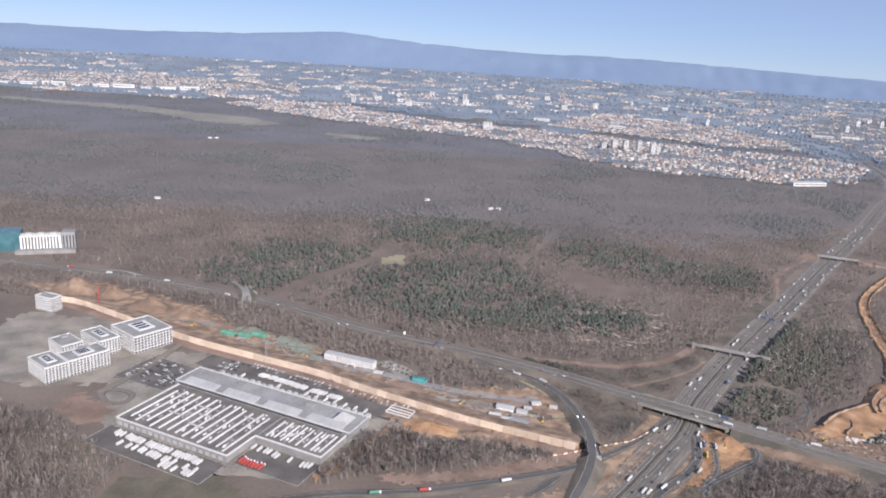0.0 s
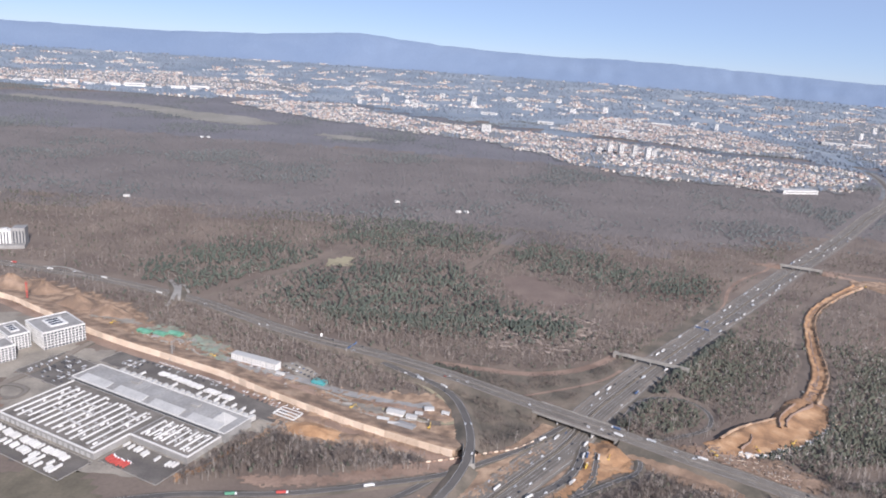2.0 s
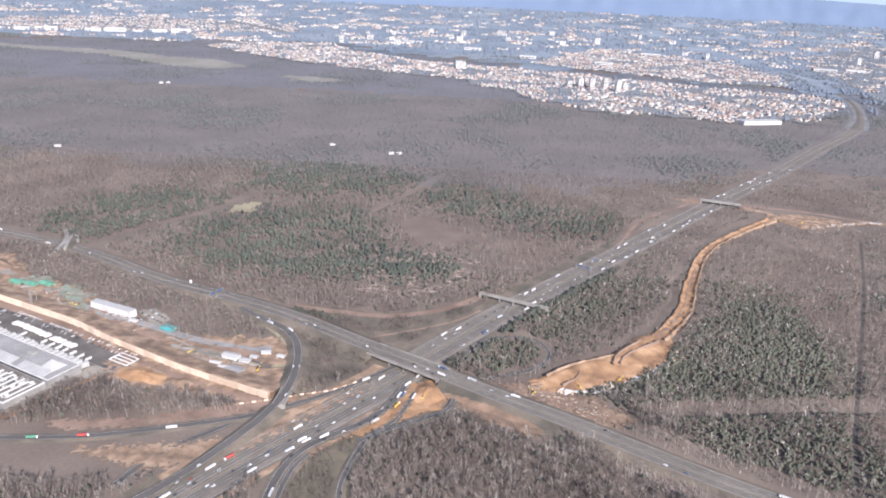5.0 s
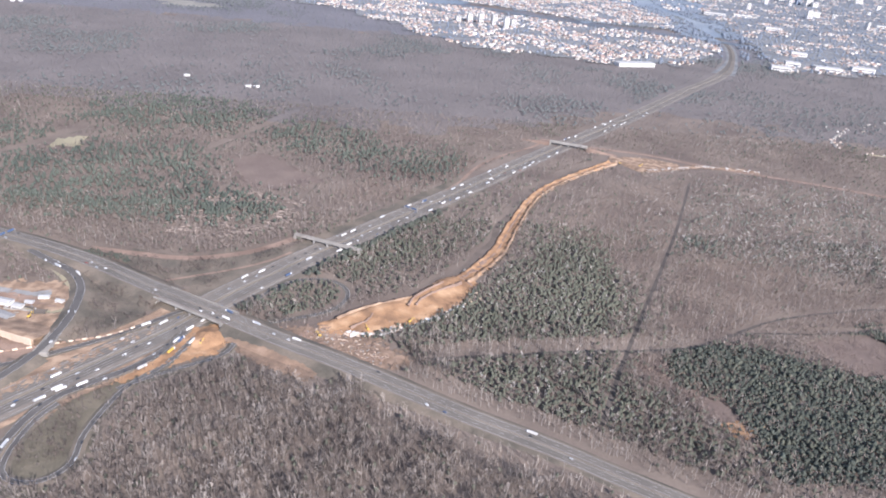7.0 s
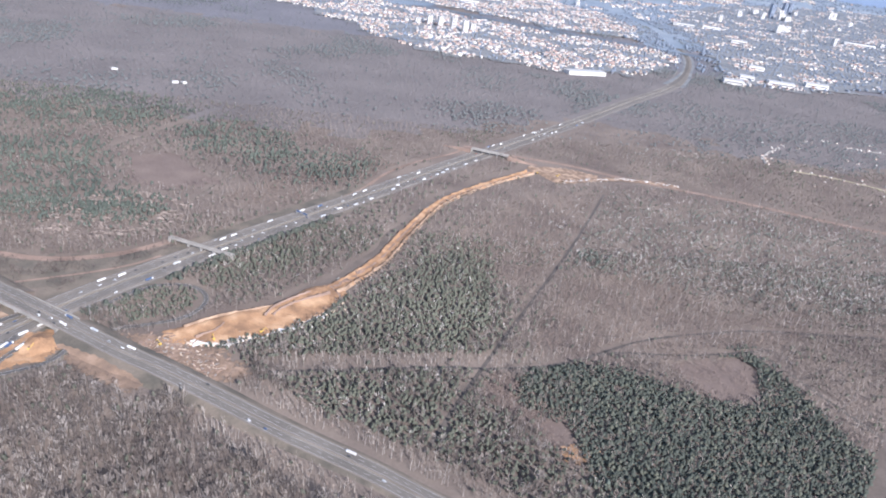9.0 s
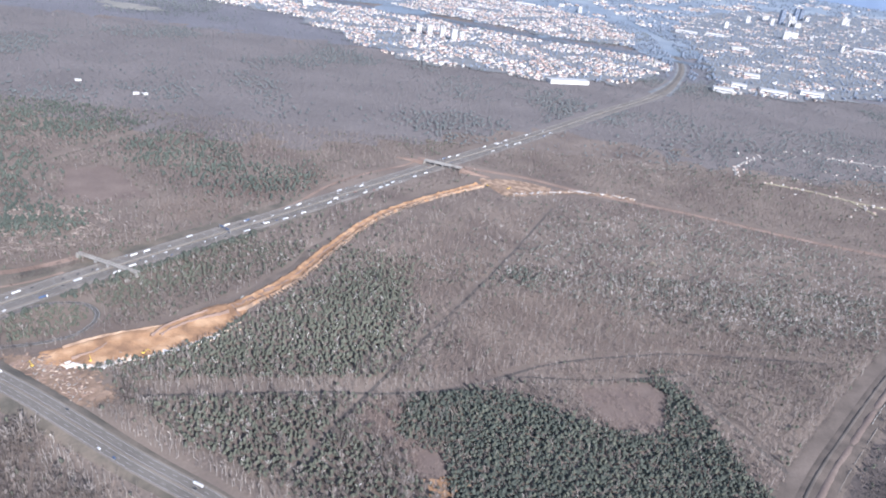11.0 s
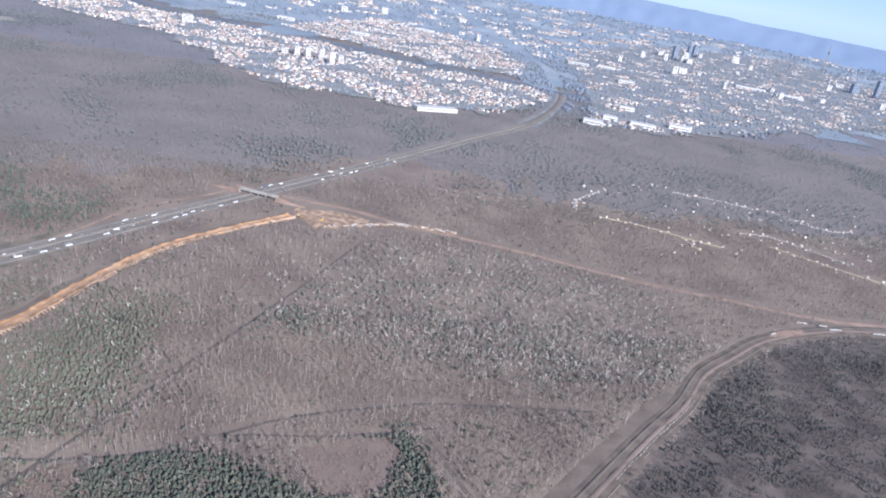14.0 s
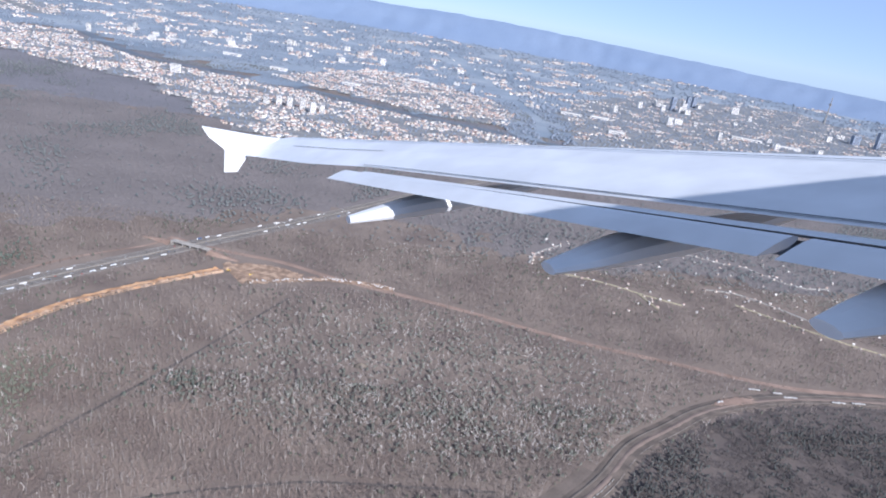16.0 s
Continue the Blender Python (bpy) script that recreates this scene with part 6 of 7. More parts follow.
def depot_yard():
    rng = random.Random(9)
    lot(4, 118, 67.5, 87, "dark asphalt lorry park behind the depot")
    lot(-1, 67, -18, -1.2, "dark asphalt yard with parked trailers")
    lot(68, 103, 1, 18.8, "dark asphalt yard with parked lorries")
    lot(-41, -6, 35, 64, "dark asphalt car park")
    lot(-16, 3, 67.5, 86, "dark asphalt car park")
    for k in range(42):
        if rng.random() > 0.25:
            put(rng.choice(CARS[:2]), on_depot(14 + 2.4 * k, 85, 80))
    frame_ = empty("loading_frame", on_depot(111, 79), "white railed frame on the lorry park", "railing")
    for k in range(4):
        part("rail", boxes((0, -4 + 2.6 * k, 0, 13, 0.5, 0.6)), M_WHITE, frame_)
    for k in range(2):
        part("rail", boxes((-6.5 + 13 * k, -0.1, 0, 0.5, 7.2, 0.6)), M_WHITE, frame_)
    # trailers parked in front and behind
    for row, (u0, u1, v, skip) in enumerate(((6, 58, -6.0, 0.15), (14, 62, -11.5, 0.5), (44, 62, -15, 0.3))):
        u = u0
        while u < u1:
            if rng.random() > skip:
                put(TRAILER, on_depot(u, v + rng.uniform(-0.5, 0.5), 90 + rng.uniform(-3, 3)))
            u += 1.75
    for g in range(5):
        for k in range(8):
            if rng.random() > 0.12:
                put(TRAILER, on_depot(26 + g * 11 + k * 1.3, 75 - 0.3 * g + rng.uniform(-0.4, 0.4), 78 + rng.uniform(-2, 2)))
    for k in range(15):
        if rng.random() > 0.35:
            put(TRAILER, on_depot(12 + 6 * k + rng.uniform(-0.4, 0.4), 69, 90))
    for k in range(20):
        put(TRAILER, on_depot(69 + 1.7 * k, 14.5 + rng.uniform(-0.8, 0.8), 90 + rng.uniform(-3, 3))) if rng.random() > 0.45 else None
    for k in range(7):
        put(LORRIES[2], on_depot(71 + 1.8 * k, 4.5 + rng.uniform(-0.6, 0.6), 90))
    for r_ in range(9):
        for k in range(16):
            if rng.random() > 0.5:
                put(rng.choice(CARS[:3]), on_depot(-9 - 3.4 * r_ - (r_ % 2), 38 + 1.5 * k, 0))
    for k in range(30):
        if rng.random() > 0.3:
            put(rng.choice(CARS[:3]), on_depot(12 + 3.2 * k, 81.8, 90))
    for r_ in range(3):
        for k in range(9):
            if rng.random() > 0.3:
                put(rng.choice(CARS[:3]), on_depot(-2 + 1.5 * k, 73 + 4 * r_, 90))


depot_yard()


# ---- offices ----
def office(x, y, turn, sx, sy, h, floors, cols, rows_, label, court=True):
    """A white office block: dark glazing behind a grid of floor bands and piers, with plant on its flat roof."""
    ob = empty("office_block", pose(x, y, 0, 0, 0, turn), label, "office building", "office blocks")
    part("core", boxes((0, 0, -0.1, sx - 0.5, sy - 0.5, h)), M_GLASS, ob, "dark window glass")
    band = part("floor_band", boxes((0, 0, 0, sx, sy, h / floors * 0.3)), M_WHITE, ob)
    band.matrix_local = Matrix.Translation((0, 0, h / floors))
    for k in range(2, floors + 1):
        again(band, Matrix.Translation((0, 0, k * h / floors)))
    part("plinth", boxes((0, 0, -0.1, sx - 0.1, sy - 0.1, 0.5)), M_CONCD, ob)
    pier = part("pier", boxes((0, 0, 0, 0.42, 0.3, h)), M_WHITE, ob)
    pier.matrix_local = Matrix.Translation((-sx / 2 + 0.4, -sy / 2 + 0.12, 0.2))
    for k in range(1, cols + 1):
        again(pier, Matrix.Translation((-sx / 2 + 0.4 + (sx - 0.8) * k / cols, -sy / 2 + 0.12, 0.2)))
    for k in range(cols + 1):
        again(pier, Matrix.Translation((-sx / 2 + 0.4 + (sx - 0.8) * k / cols, sy / 2 - 0.12, 0.2)))
    for s in (-1, 1):
        for k in range(1, rows_):
            again(pier, Matrix.Translation((s * (sx / 2 - 0.12), -sy / 2 + sy * k / rows_, 0.2)) @ Matrix.Rotation(radians(90), 4, "Z"))
    top = h + h / floors * 0.3
    part("roof", boxes((0, 0, top, sx - 0.8, sy - 0.8, 0.12)), M_CONCD, ob)
    for px, py, wx, wy in ((0, -sy / 2 + 0.25, sx, 0.5), (0, sy / 2 - 0.25, sx, 0.5), (-sx / 2 + 0.25, 0, 0.5, sy - 1), (sx / 2 - 0.25, 0, 0.5, sy - 1)):
        part("parapet", boxes((px, py, top + 0.004, wx, wy, 0.55)), M_WHITE, ob)
    if court:
        part("roof_court", boxes((0, 0, top + 0.12, sx * 0.5, sy * 0.42, 0.7), bevel=0.1), M_WHITE, ob)
        for k in range(3):
            part("roof_light", boxes((sx * 0.14 * (k - 1), -sy * 0.02, top + 0.83, sx * 0.08, sy * 0.28, 0.15)), M_GLASS, ob)
    part("roof_plant", boxes((-sx * 0.27, sy * 0.1, top + 0.12, sx * 0.14, sy * 0.3, 1.3), bevel=0.1), M_ROOFG, ob)
    return ob


office(-170, 392, -38, 26, 24, 10, 6, 14, 12, "white office block with a grid of dark windows")
office(-189, 380, -38, 22, 12, 9, 6, 12, 7, "white office block with a stepped roof")
office(-187, 356, -38, 14, 22, 8.5, 6, 8, 12, "white office block with strong window rows")
office(-205, 372, -38, 16, 12, 7.5, 5, 9, 7, "lower white office wing", False)
office(-200, 344, -38, 20, 12, 8.5, 6, 11, 7, "white office block beside the paved court")
office(-249, 436, -20, 14, 8, 9, 6, 10, 5, "pale grey office slab beside the sand heaps", False)


def hotel(x, y, turn):
    ob = empty("hotel", pose(x, y, 0, 0, 0, turn), "large white hotel slab with a dark glass corner", "hotel")
    part("wing", boxes((0, 0, -0.1, 30, 9, 14), bevel=0.1), M_WHITE, ob)
    part("wing", boxes((20.4, 2, -0.1, 10, 12, 16), bevel=0.1), M_ROOFG, ob, "grey corner block")
    part("wing", boxes((-24, 6, -0.1, 18, 14, 17), bevel=0.1), M_TEALG, ob, "blue-green glass block")
    fin = part("facade_fin", boxes((0, 0, 0, 0.7, 0.3, 13), bevel=0.05), M_WHITE, ob)
    fin.matrix_local = Matrix.Translation((-14, -4.62, 0.6))
    for k in range(1, 13):
        again(fin, Matrix.Translation((-14 + 2.3 * k, -4.62, 0.6)))
    strip = part("window_strip", boxes((0, 0, 0, 0.9, 0.12, 12)), M_GLASS, ob)
    strip.matrix_local = Matrix.Translation((-12.9, -4.56, 0.9))
    for k in range(1, 12):
        again(strip, Matrix.Translation((-12.9 + 2.3 * k, -4.56, 0.9)))
    for k in range(4):
        again(strip, Matrix.Translation((16.8 + 2.4 * k, -4.06, 1.5)))
    for k in range(3):
        part("roof_plant", boxes((-9 + 9 * k, 1, 13.9, 5, 4, 1.2), bevel=0.1), M_ROOFL, ob)
    part("podium", boxes((4, -8, -0.1, 44, 7, 3), bevel=0.1), M_CONCD, ob)


M_TEALG = mat("blue_green_glass", (0.05, 0.12, 0.14), (0.08, 0.17, 0.19), 0.2, 0.15)
hotel(-322, 562, 20)


# ---- the building site ----
TRENCH = curve([(-250, 452), (-231, 446), (-182, 418), (-138, 395), (-96, 377), (-58, 361), (-30, 345), (-8, 334), (16, 322), (44, 310), (76, 298)], 6)
wall = ribbon("wall_trench", TRENCH, [(0.6, -0.1), (0.55, 3.7), (-0.1, 3.8), (-4, 2.9), (-10, 1.5), (-17, -0.05)], M_DIRT, rough=0.2)
tagged(wall, "sandy bank held by a long retaining wall", "retaining wall", kind="structure")
panel_bm = boxes((0, 0, 0, 5.85, 0.35, 4.0), bevel=0.06)
panel = part("wall_panel", panel_bm, M_RETAIN, wall)
S_TR = np.linalg.norm(np.diff(TRENCH[:, :2], axis=0), axis=1).sum()
for k in range(int(S_TR / 6)):
    p_, head_, _c = along(TRENCH, 3 + 6 * k)
    m_ = Matrix.Translation((p_[0] + 0.75 * math.sin(head_), p_[1] - 0.75 * math.cos(head_), -0.1)) @ Matrix.Rotation(head_, 4, "Z")
    if k == 0:
        panel.matrix_local = m_
    else:
        again(panel, m_)
floor_cut = ribbon("trench_floor", TRENCH, [(1.1, 0.05), (3, 0.3), (6.5, 0.3), (8, -0.05)], M_CLAY, rough=0.12)
tagged(floor_cut, "reddish earth track along the foot of the wall", "track", kind="structure")


def mound(x, y, rx, ry, h, turn, material, label, seed):
    """A heap of earth with gullied flanks."""
    n, m = 28, 9
    v, f = [(0, 0, h)], []
    for j in range(1, m + 1):
        r = j / m
        for k in range(n):
            t = k / n * 2 * math.pi
            wob = 1 + 0.28 * noise.noise((math.cos(t) * 1.3 + seed, math.sin(t) * 1.3, r)) + 0.08 * noise.noise((math.cos(t) * 5 + seed, math.sin(t) * 5, r * 4))
            v.append((r * rx * wob * math.cos(t), r * ry * wob * math.sin(t), h * (1 - r**1.15) * (1 + 0.3 * noise.noise((math.cos(t) * 2, math.sin(t) * 2 + seed, r * 3))) - 0.1))
    for k in range(n):
        f.append((0, 1 + k, 1 + (k + 1) % n, 1 + (k + 1) % n))
    ob = raw("earth_mound", v, [(1 + (j - 1) * n + k, 1 + j * n + k, 1 + j * n + (k + 1) % n, 1 + (j - 1) * n + (k + 1) % n) for j in range(1, m) for k in range(n)], material)
    bm = bmesh.new()
    bm.from_mesh(ob.data)
    bm.verts.ensure_lookup_table()
    for k in range(n):
        bm.faces.new((bm.verts[0], bm.verts[1 + k], bm.verts[1 + (k + 1) % n]))
    bmesh.ops.recalc_face_normals(bm, faces=bm.faces)
    bm.to_mesh(ob.data)
    bm.free()
    ob.matrix_world = pose(x, y, 0.2, 0, 0, turn)
    return tagged(ob, label, "earth heap", "earth heaps")


mound(-250, 474, 20, 12, 9, -15, M_OCHRE, "tall heap of sandy earth beside the road", 1.0)
mound(-224, 470, 15, 10, 7, -15, M_OCHRE, "tall heap of sandy earth beside the road", 2.2)
mound(-187, 449, 17, 10, 7.0, -20, M_OCHRE, "heap of sandy earth on the site", 3.4)
mound(-160, 438, 21, 9, 5.5, -20, M_OCHRE, "heap of sandy earth on the site", 4.7)
mound(5, 311, 17, 7, 2.6, -15, M_ORANGE, "low heap of orange earth at the wood's edge", 5.1)
mound(28, 307, 9, 5, 1.6, 0, M_DIRT, "low heap of pale earth", 6.3)
mound(152, 312, 9, 11, 3.2, 0, M_ORANGE, "smooth orange sand heap inside a slip road", 7.7)
mound(452, 650, 9, 4, 2.0, 60, M_DIRT, "pale earth heap at the end of the cut", 11.5)
mound(566, 503, 5, 3, 2.4, 10, M_VERGE, "small brown heap in the forest", 13.1)


tagged(ribbon("sand_bank", curve([(448, 656), (457, 641), (465, 628), (471, 620)], 2), [(-4, -0.05), (-1.5, 2.0), (1.5, 1.8), (5, -0.05)], M_DIRT, rough=0.3, seed=31), "steep sandy bank at the end of the cut", "earthwork", kind="structure")


def blocks_building(x, y, turn, n, label):
    """A row of stacked white site offices."""
    ob = empty("site_offices", pose(x, y, 0, 0, 0, turn), label, "site offices")
    unit = part("office_unit", boxes((0, 0, 0, 7.6, 5, 4.4), bevel=0.06), M_WHITE, ob)
    unit.matrix_local = Matrix.Translation((-(n - 1) * 4, 0, 0))
    for k in range(1, n):
        again(unit, Matrix.Translation((-(n - 1) * 4 + 8 * k, 0, 0)))
    win = part("window", boxes((0, 0, 0, 0.55, 0.08, 0.45)), M_GLASS, ob)
    win.matrix_local = Matrix.Translation((-(n - 1) * 4 - 2.6, -2.53, 0.7))
    for k in range(n):
        for j in range(4):
            for fl in range(3):
                if k + j + fl:
                    again(win, Matrix.Translation((-(n - 1) * 4 + 8 * k - 2.6 + 1.75 * j, -2.53, 0.55 + 1.35 * fl)))
    part("roof", boxes((0, 0, 4.4, 8 * n - 0.3, 5.2, 0.2), bevel=0.05), M_ROOFL, ob)


blocks_building(-43.5, 379, -20, 4, "long white stack of site offices")
hut(-2, 361, -20, 7.5, 5, 2.0, M_TEAL, M_TEAL, "teal metal shed on the site", "shed")
for k, (x_, y_, l_) in enumerate(((-124, 411, 9), (-113, 409, 8), (-104, 411, 9))):
    hut(x_, y_, -20, l_, 4.5, 1.8, M_GREEN, M_GREEN, "green sheet-covered shed on the site", "shed")
hut(44, 334, -14, 9, 4.6, 2.2, M_WHITE, M_ROOFL, "white site hall with a pale roof", "site_hall")
hut(52.5, 331, -10, 5.5, 3.6, 1.8, M_WHITE, M_ROOFL, "white site hall with a pale roof", "site_hall")
hut(50, 321.5, -24, 9.5, 5.5, 1.5, M_CONCD, M_ROOFG, "low grey shelter on the site", "site_shelter")
hut(61, 341, 12, 5, 3.6, 1.6, M_WHITE, M_ROOFL, "white site hall with a pale roof", "site_hall")
SITE_ROAD = curve([(-74, 391), (-48, 372.5), (-30, 369), (-10, 362), (12, 353), (34, 347), (52, 344), (62, 347)], 5)
road("site_track", SITE_ROAD, 2.8, M_CONCD, "pale grey site road behind the retaining wall", 1.0, 0.62)
for k in range(12):
    p_, head_, _c = along(SITE_ROAD, 34 + 2.1 * k)
    put(CARS[(k * 2) % 3], Matrix.Translation((p_[0] + 3.2 * math.sin(-head_), p_[1] + 3.2 * math.cos(head_), 0.55)) @ Matrix.Rotation(head_ + 1.35, 4, "Z")) if k not in (4, 9) else None
for x_, y_, l_, mt in ((38, 327, 6, M_ROOFL), (56, 335.5, 4, M_CAR[1]), (-26, 368, 5, M_WHITE), (70, 338, 4, M_WHITE), (44, 323, 6, M_GREEN)):
    hut(x_, y_, -20 + 7 * (x_ % 3), l_, 2.6, 1.5, mt, M_ROOFL, "small pale site hut among building material", "site_hut")


def excavator(x, y, turn):
    ob = empty("excavator", pose(x, y, 0.3, 0, 0, turn), "yellow excavator working on the earth", "excavator", "excavators")
    for s in (-0.5, 0.5):
        part("track", boxes((0, s, 0, 2.0, 0.35, 0.45), bevel=0.1), M_TYRE, ob)
    part("body", boxes((-0.1, 0, 0.5, 1.6, 1.2, 0.6), bevel=0.08), M_YELLOW, ob)
    part("cab", boxes((0.35, 0.35, 1.1, 0.6, 0.5, 0.6), bevel=0.05), M_GLASS, ob)
    b = part("boom", boxes((0, 0, 0, 2.4, 0.22, 0.28), bevel=0.03), M_YELLOW, ob)
    b.matrix_local = Matrix.Translation((1.4, -0.2, 1.5)) @ Matrix.Rotation(radians(-38), 4, "Y")
    arm = part("arm", boxes((0, 0, 0, 1.7, 0.18, 0.22), bevel=0.03), M_YELLOW, ob)
    arm.matrix_local = Matrix.Translation((2.8, -0.2, 1.4)) @ Matrix.Rotation(radians(62), 4, "Y")
    part("bucket", boxes((3.1, -0.2, 0.2, 0.6, 0.5, 0.45), bevel=0.08), M_TYRE, ob)


for x_, y_, t_ in ((20, 336, 30), (-70, 384, 200), (62, 322, 80), (-150, 420, 10), (252, 336, 40), (230, 326, 120), (470, 636, 20), (452, 640, 250), (150, 306, 70), (206, 318, 140)):
    excavator(x_, y_, t_)


def crane(x, y, h, turn, material, label):
    """A lattice crane leaning on its boom."""
    ob = empty("crane", pose(x, y, 0.2, 0, 0, turn), label, "crane")
    part("base", boxes((0, 0, 0, 3, 2.4, 1.3), bevel=0.1), material, ob)
    bm = bmesh.new()
    for sx in (-0.4, 0.4):
        for sy in (-0.4, 0.4):
            box(bm, sx, sy, 1.2, 0.16, 0.16, h)
    for k in range(int(h / 0.9)):
        for s in (-0.4, 0.4):
            box(bm, 0, s, 1.2 + 0.9 * k, 0.9, 0.1, 0.1)
            box(bm, s, 0, 1.65 + 0.9 * k, 0.1, 0.9, 0.1)
    part("lattice_mast", bm, material, ob)
    part("cab", boxes((0.9, 0, 1.3, 1.0, 1.2, 1.1), bevel=0.08), M_WHITE, ob)


crane(-221, 446, 13, 20, M_RED, "red lattice crane mast beside the earth heaps")
LANE_W = curve([(-270, 512), (-240, 522), (-205, 504), (-188, 498), (-140, 487)], 6)
FLY = curve([(-150, 512, 0.2), (-145, 505, 0.8), (-138, 494, 1.6), (-133, 482, 2.2), (-130, 469, 2.2), (-129, 462, 1.4), (-130, 457, 0.3)], 4)
SITE_LOOP = curve([(44, 379), (51, 373), (65, 358), (74, 345), (75, 330), (66, 328), (52, 331), (36, 338)], 4)
FLY_B = curve([(-138, 501, 1.0), (-134, 492, 1.8), (-130, 481, 2.2), (-127, 473, 2.0), (-126, 468, 0.6)], 4)
FLY_C = curve([(-138, 502, 0.8), (-135, 501, 0.9), (-131, 496, 0.6), (-125, 486, 0.3)], 4)
road("road_lane", LANE_W, 1.2, M_CONC, "pale narrow lane beside the woods", 1.2)
road("road_flyover", FLY, 1.6, M_CONC, "pale curved flyover ramp across the road", 1.4)
road("road_flyover", FLY_B, 1.2, M_CONC, "pale curved slip beside the flyover", 1.4)
road("road_flyover", FLY_C, 0.9, M_CONC, "pale narrow arm turning away from the flyover", 1.4)


road("site_track", SITE_LOOP, 1.2, M_FIELD, "pale sandy track curving round the site", 1.2, 0.6)


def boom(x, y, turn, n):
    """A long lattice boom laid down on the ground."""
    ob = empty("crane_boom", pose(x, y, 0.35, 0, 0, turn), "long rust-coloured crane boom lying on the earth", "crane boom")
    bm = bmesh.new()
    for sy in (-0.5, 0.5):
        for z_ in (0, 0.9):
            box(bm, 0, sy, z_, n, 0.16, 0.16)
    for k in range(int(n / 1.2)):
        box(bm, -n / 2 + 1.2 * k, 0, 0.9, 0.12, 1.1, 0.12, 0.5)
        box(bm, -n / 2 + 1.2 * k, -0.5, 0, 0.12, 0.12, 1.0)
        box(bm, -n / 2 + 1.2 * k, 0.5, 0, 0.12, 0.12, 1.0)
    part("lattice", bm, M_CLAY, ob)
    part("boom_head", boxes((n / 2, 0, 0, 1.2, 1.2, 1.1), bevel=0.1), M_CLAY, ob)


boom(34, 342.5, -3, 28)
crane(-92, 376, 10, 20, M_CONCD, "dark lattice crane mast on the site")


def clutter():
    """Pallets, stacked formwork, pipes and white sacks lying about the site, the cut and its far end."""
    rng = random.Random(17)
    spots = ([(SITE_LINE, 260, 10, M_CONC, "material_stack", "pale stacks of building material on the earth", 0.9), (SITE_LINE, 130, 9, M_CLAY, "timber_stack", "brown timber and pipe stacks on the earth", 0.9), (SITE_LINE, 110, 11, M_WHITE, "white_stack", "white sheeted stacks on the earth", 0.7)] +
             [(HEAP_LINE, 120, 7, M_CONC, "rubble_heap", "pale rubble strewn over an earth heap", 0.6), (CUT[4:34], 120, 7.5, M_CONC, "rubble_heap", "pale rubble along the sandy cut", 0.8), (EDGE_LINE, 130, 1.8, M_RETAIN, "rubble_line", "pale rubble along the edge of the dug basin", 1.1), (RIM_N, 70, 1.0, M_CONC, "rubble_line", "pale rubble along the upper rim of the basin", 0.9), (EDGE_LINE[:14], 64, 1.6, M_WHITE, "pale_slabs", "white concrete slabs along the rim of the basin", 1.5), (TIP_LINE, 90, 10, M_RETAIN, "rubble_heap", "pale rubble strewn over churned earth", 0.75), (TIP_LINE, 90, 7, M_CONC, "rubble_heap", "pale rubble at the end of the dug basin", 0.75), (TIP_LINE, 120, 11, M_CLAY, "earth_clods", "brown clods of churned earth at the end of the basin", 1.2), (RIDGE_LINE, 60, 2.5, M_CLAY, "earth_clods", "dark clods of dug earth in the basin", 1.6), (END_LINE, 110, 3, M_WHITE, "material_stack", "white sheeted material along the sandy site", 1.0)])
    for line, count, wide, mt, nm, lb, size in spots:
        bm, total = bmesh.new(), np.linalg.norm(np.diff(line[:, :2], axis=0), axis=1).sum()
        for k in range(count):
            p, head, _ = along(line, rng.uniform(0, total * 0.999))
            off = rng.gauss(0, wide * 0.5)
            box(bm, p[0] + math.sin(head) * off, p[1] - math.cos(head) * off, 0.2, rng.uniform(0.5, 2.8) * size, rng.uniform(0.3, 0.9) * size, rng.uniform(0.2, 0.6) * size, rng.uniform(0, 3.1))
        tagged(link(nm, bm, mt), lb, "building material", kind="stuff")


SITE_LINE = curve([(-130, 410), (-90, 396), (-50, 374), (-20, 357), (10, 342), (40, 330), (64, 326)], 6)
EDGE_LINE = curve([(219, 322), (232, 322), (248, 330), (260, 337), (273, 348), (285, 360), (292, 374)], 5)
HEAP_LINE = curve([(-12, 317), (0, 312), (12, 309), (24, 304)], 5)
RIM_N = curve([(214, 335), (232, 348), (252, 359), (266, 371), (277, 382)], 5)
TIP_LINE = curve([(196, 320), (210, 316), (226, 308), (240, 300)], 5)
RIDGE_LINE = curve([(252, 360), (262, 374), (276, 386), (290, 398), (305, 425)], 5)
END_LINE = curve([(472, 622), (489, 631), (510, 639), (524, 646), (533, 648), (550, 648), (569, 647), (591, 642)], 6)
clutter()


M_MESH = mat("faded_green_mesh", (0.21, 0.19, 0.15), (0.23, 0.28, 0.22), 0.2, 0.9, 0.3, 8)


def pipes(x, y, turn, n, long, material, label):
    """A bundle of long pipes or piles laid side by side on the earth."""
    ob = empty("pipe_bundle", pose(x, y, 0.3, 0, 0, turn), label, "pipes", "pipe bundles")
    for k in range(n):
        bm = bmesh.new()
        bmesh.ops.create_cone(bm, cap_ends=True, segments=8, radius1=0.3, radius2=0.3, depth=long * (1 - 0.05 * (k % 3)), matrix=Matrix.Translation((0, 0.62 * k, 0.3)) @ Matrix.Rotation(radians(90), 4, "Y"))
        part("pipe", bm, material, ob)


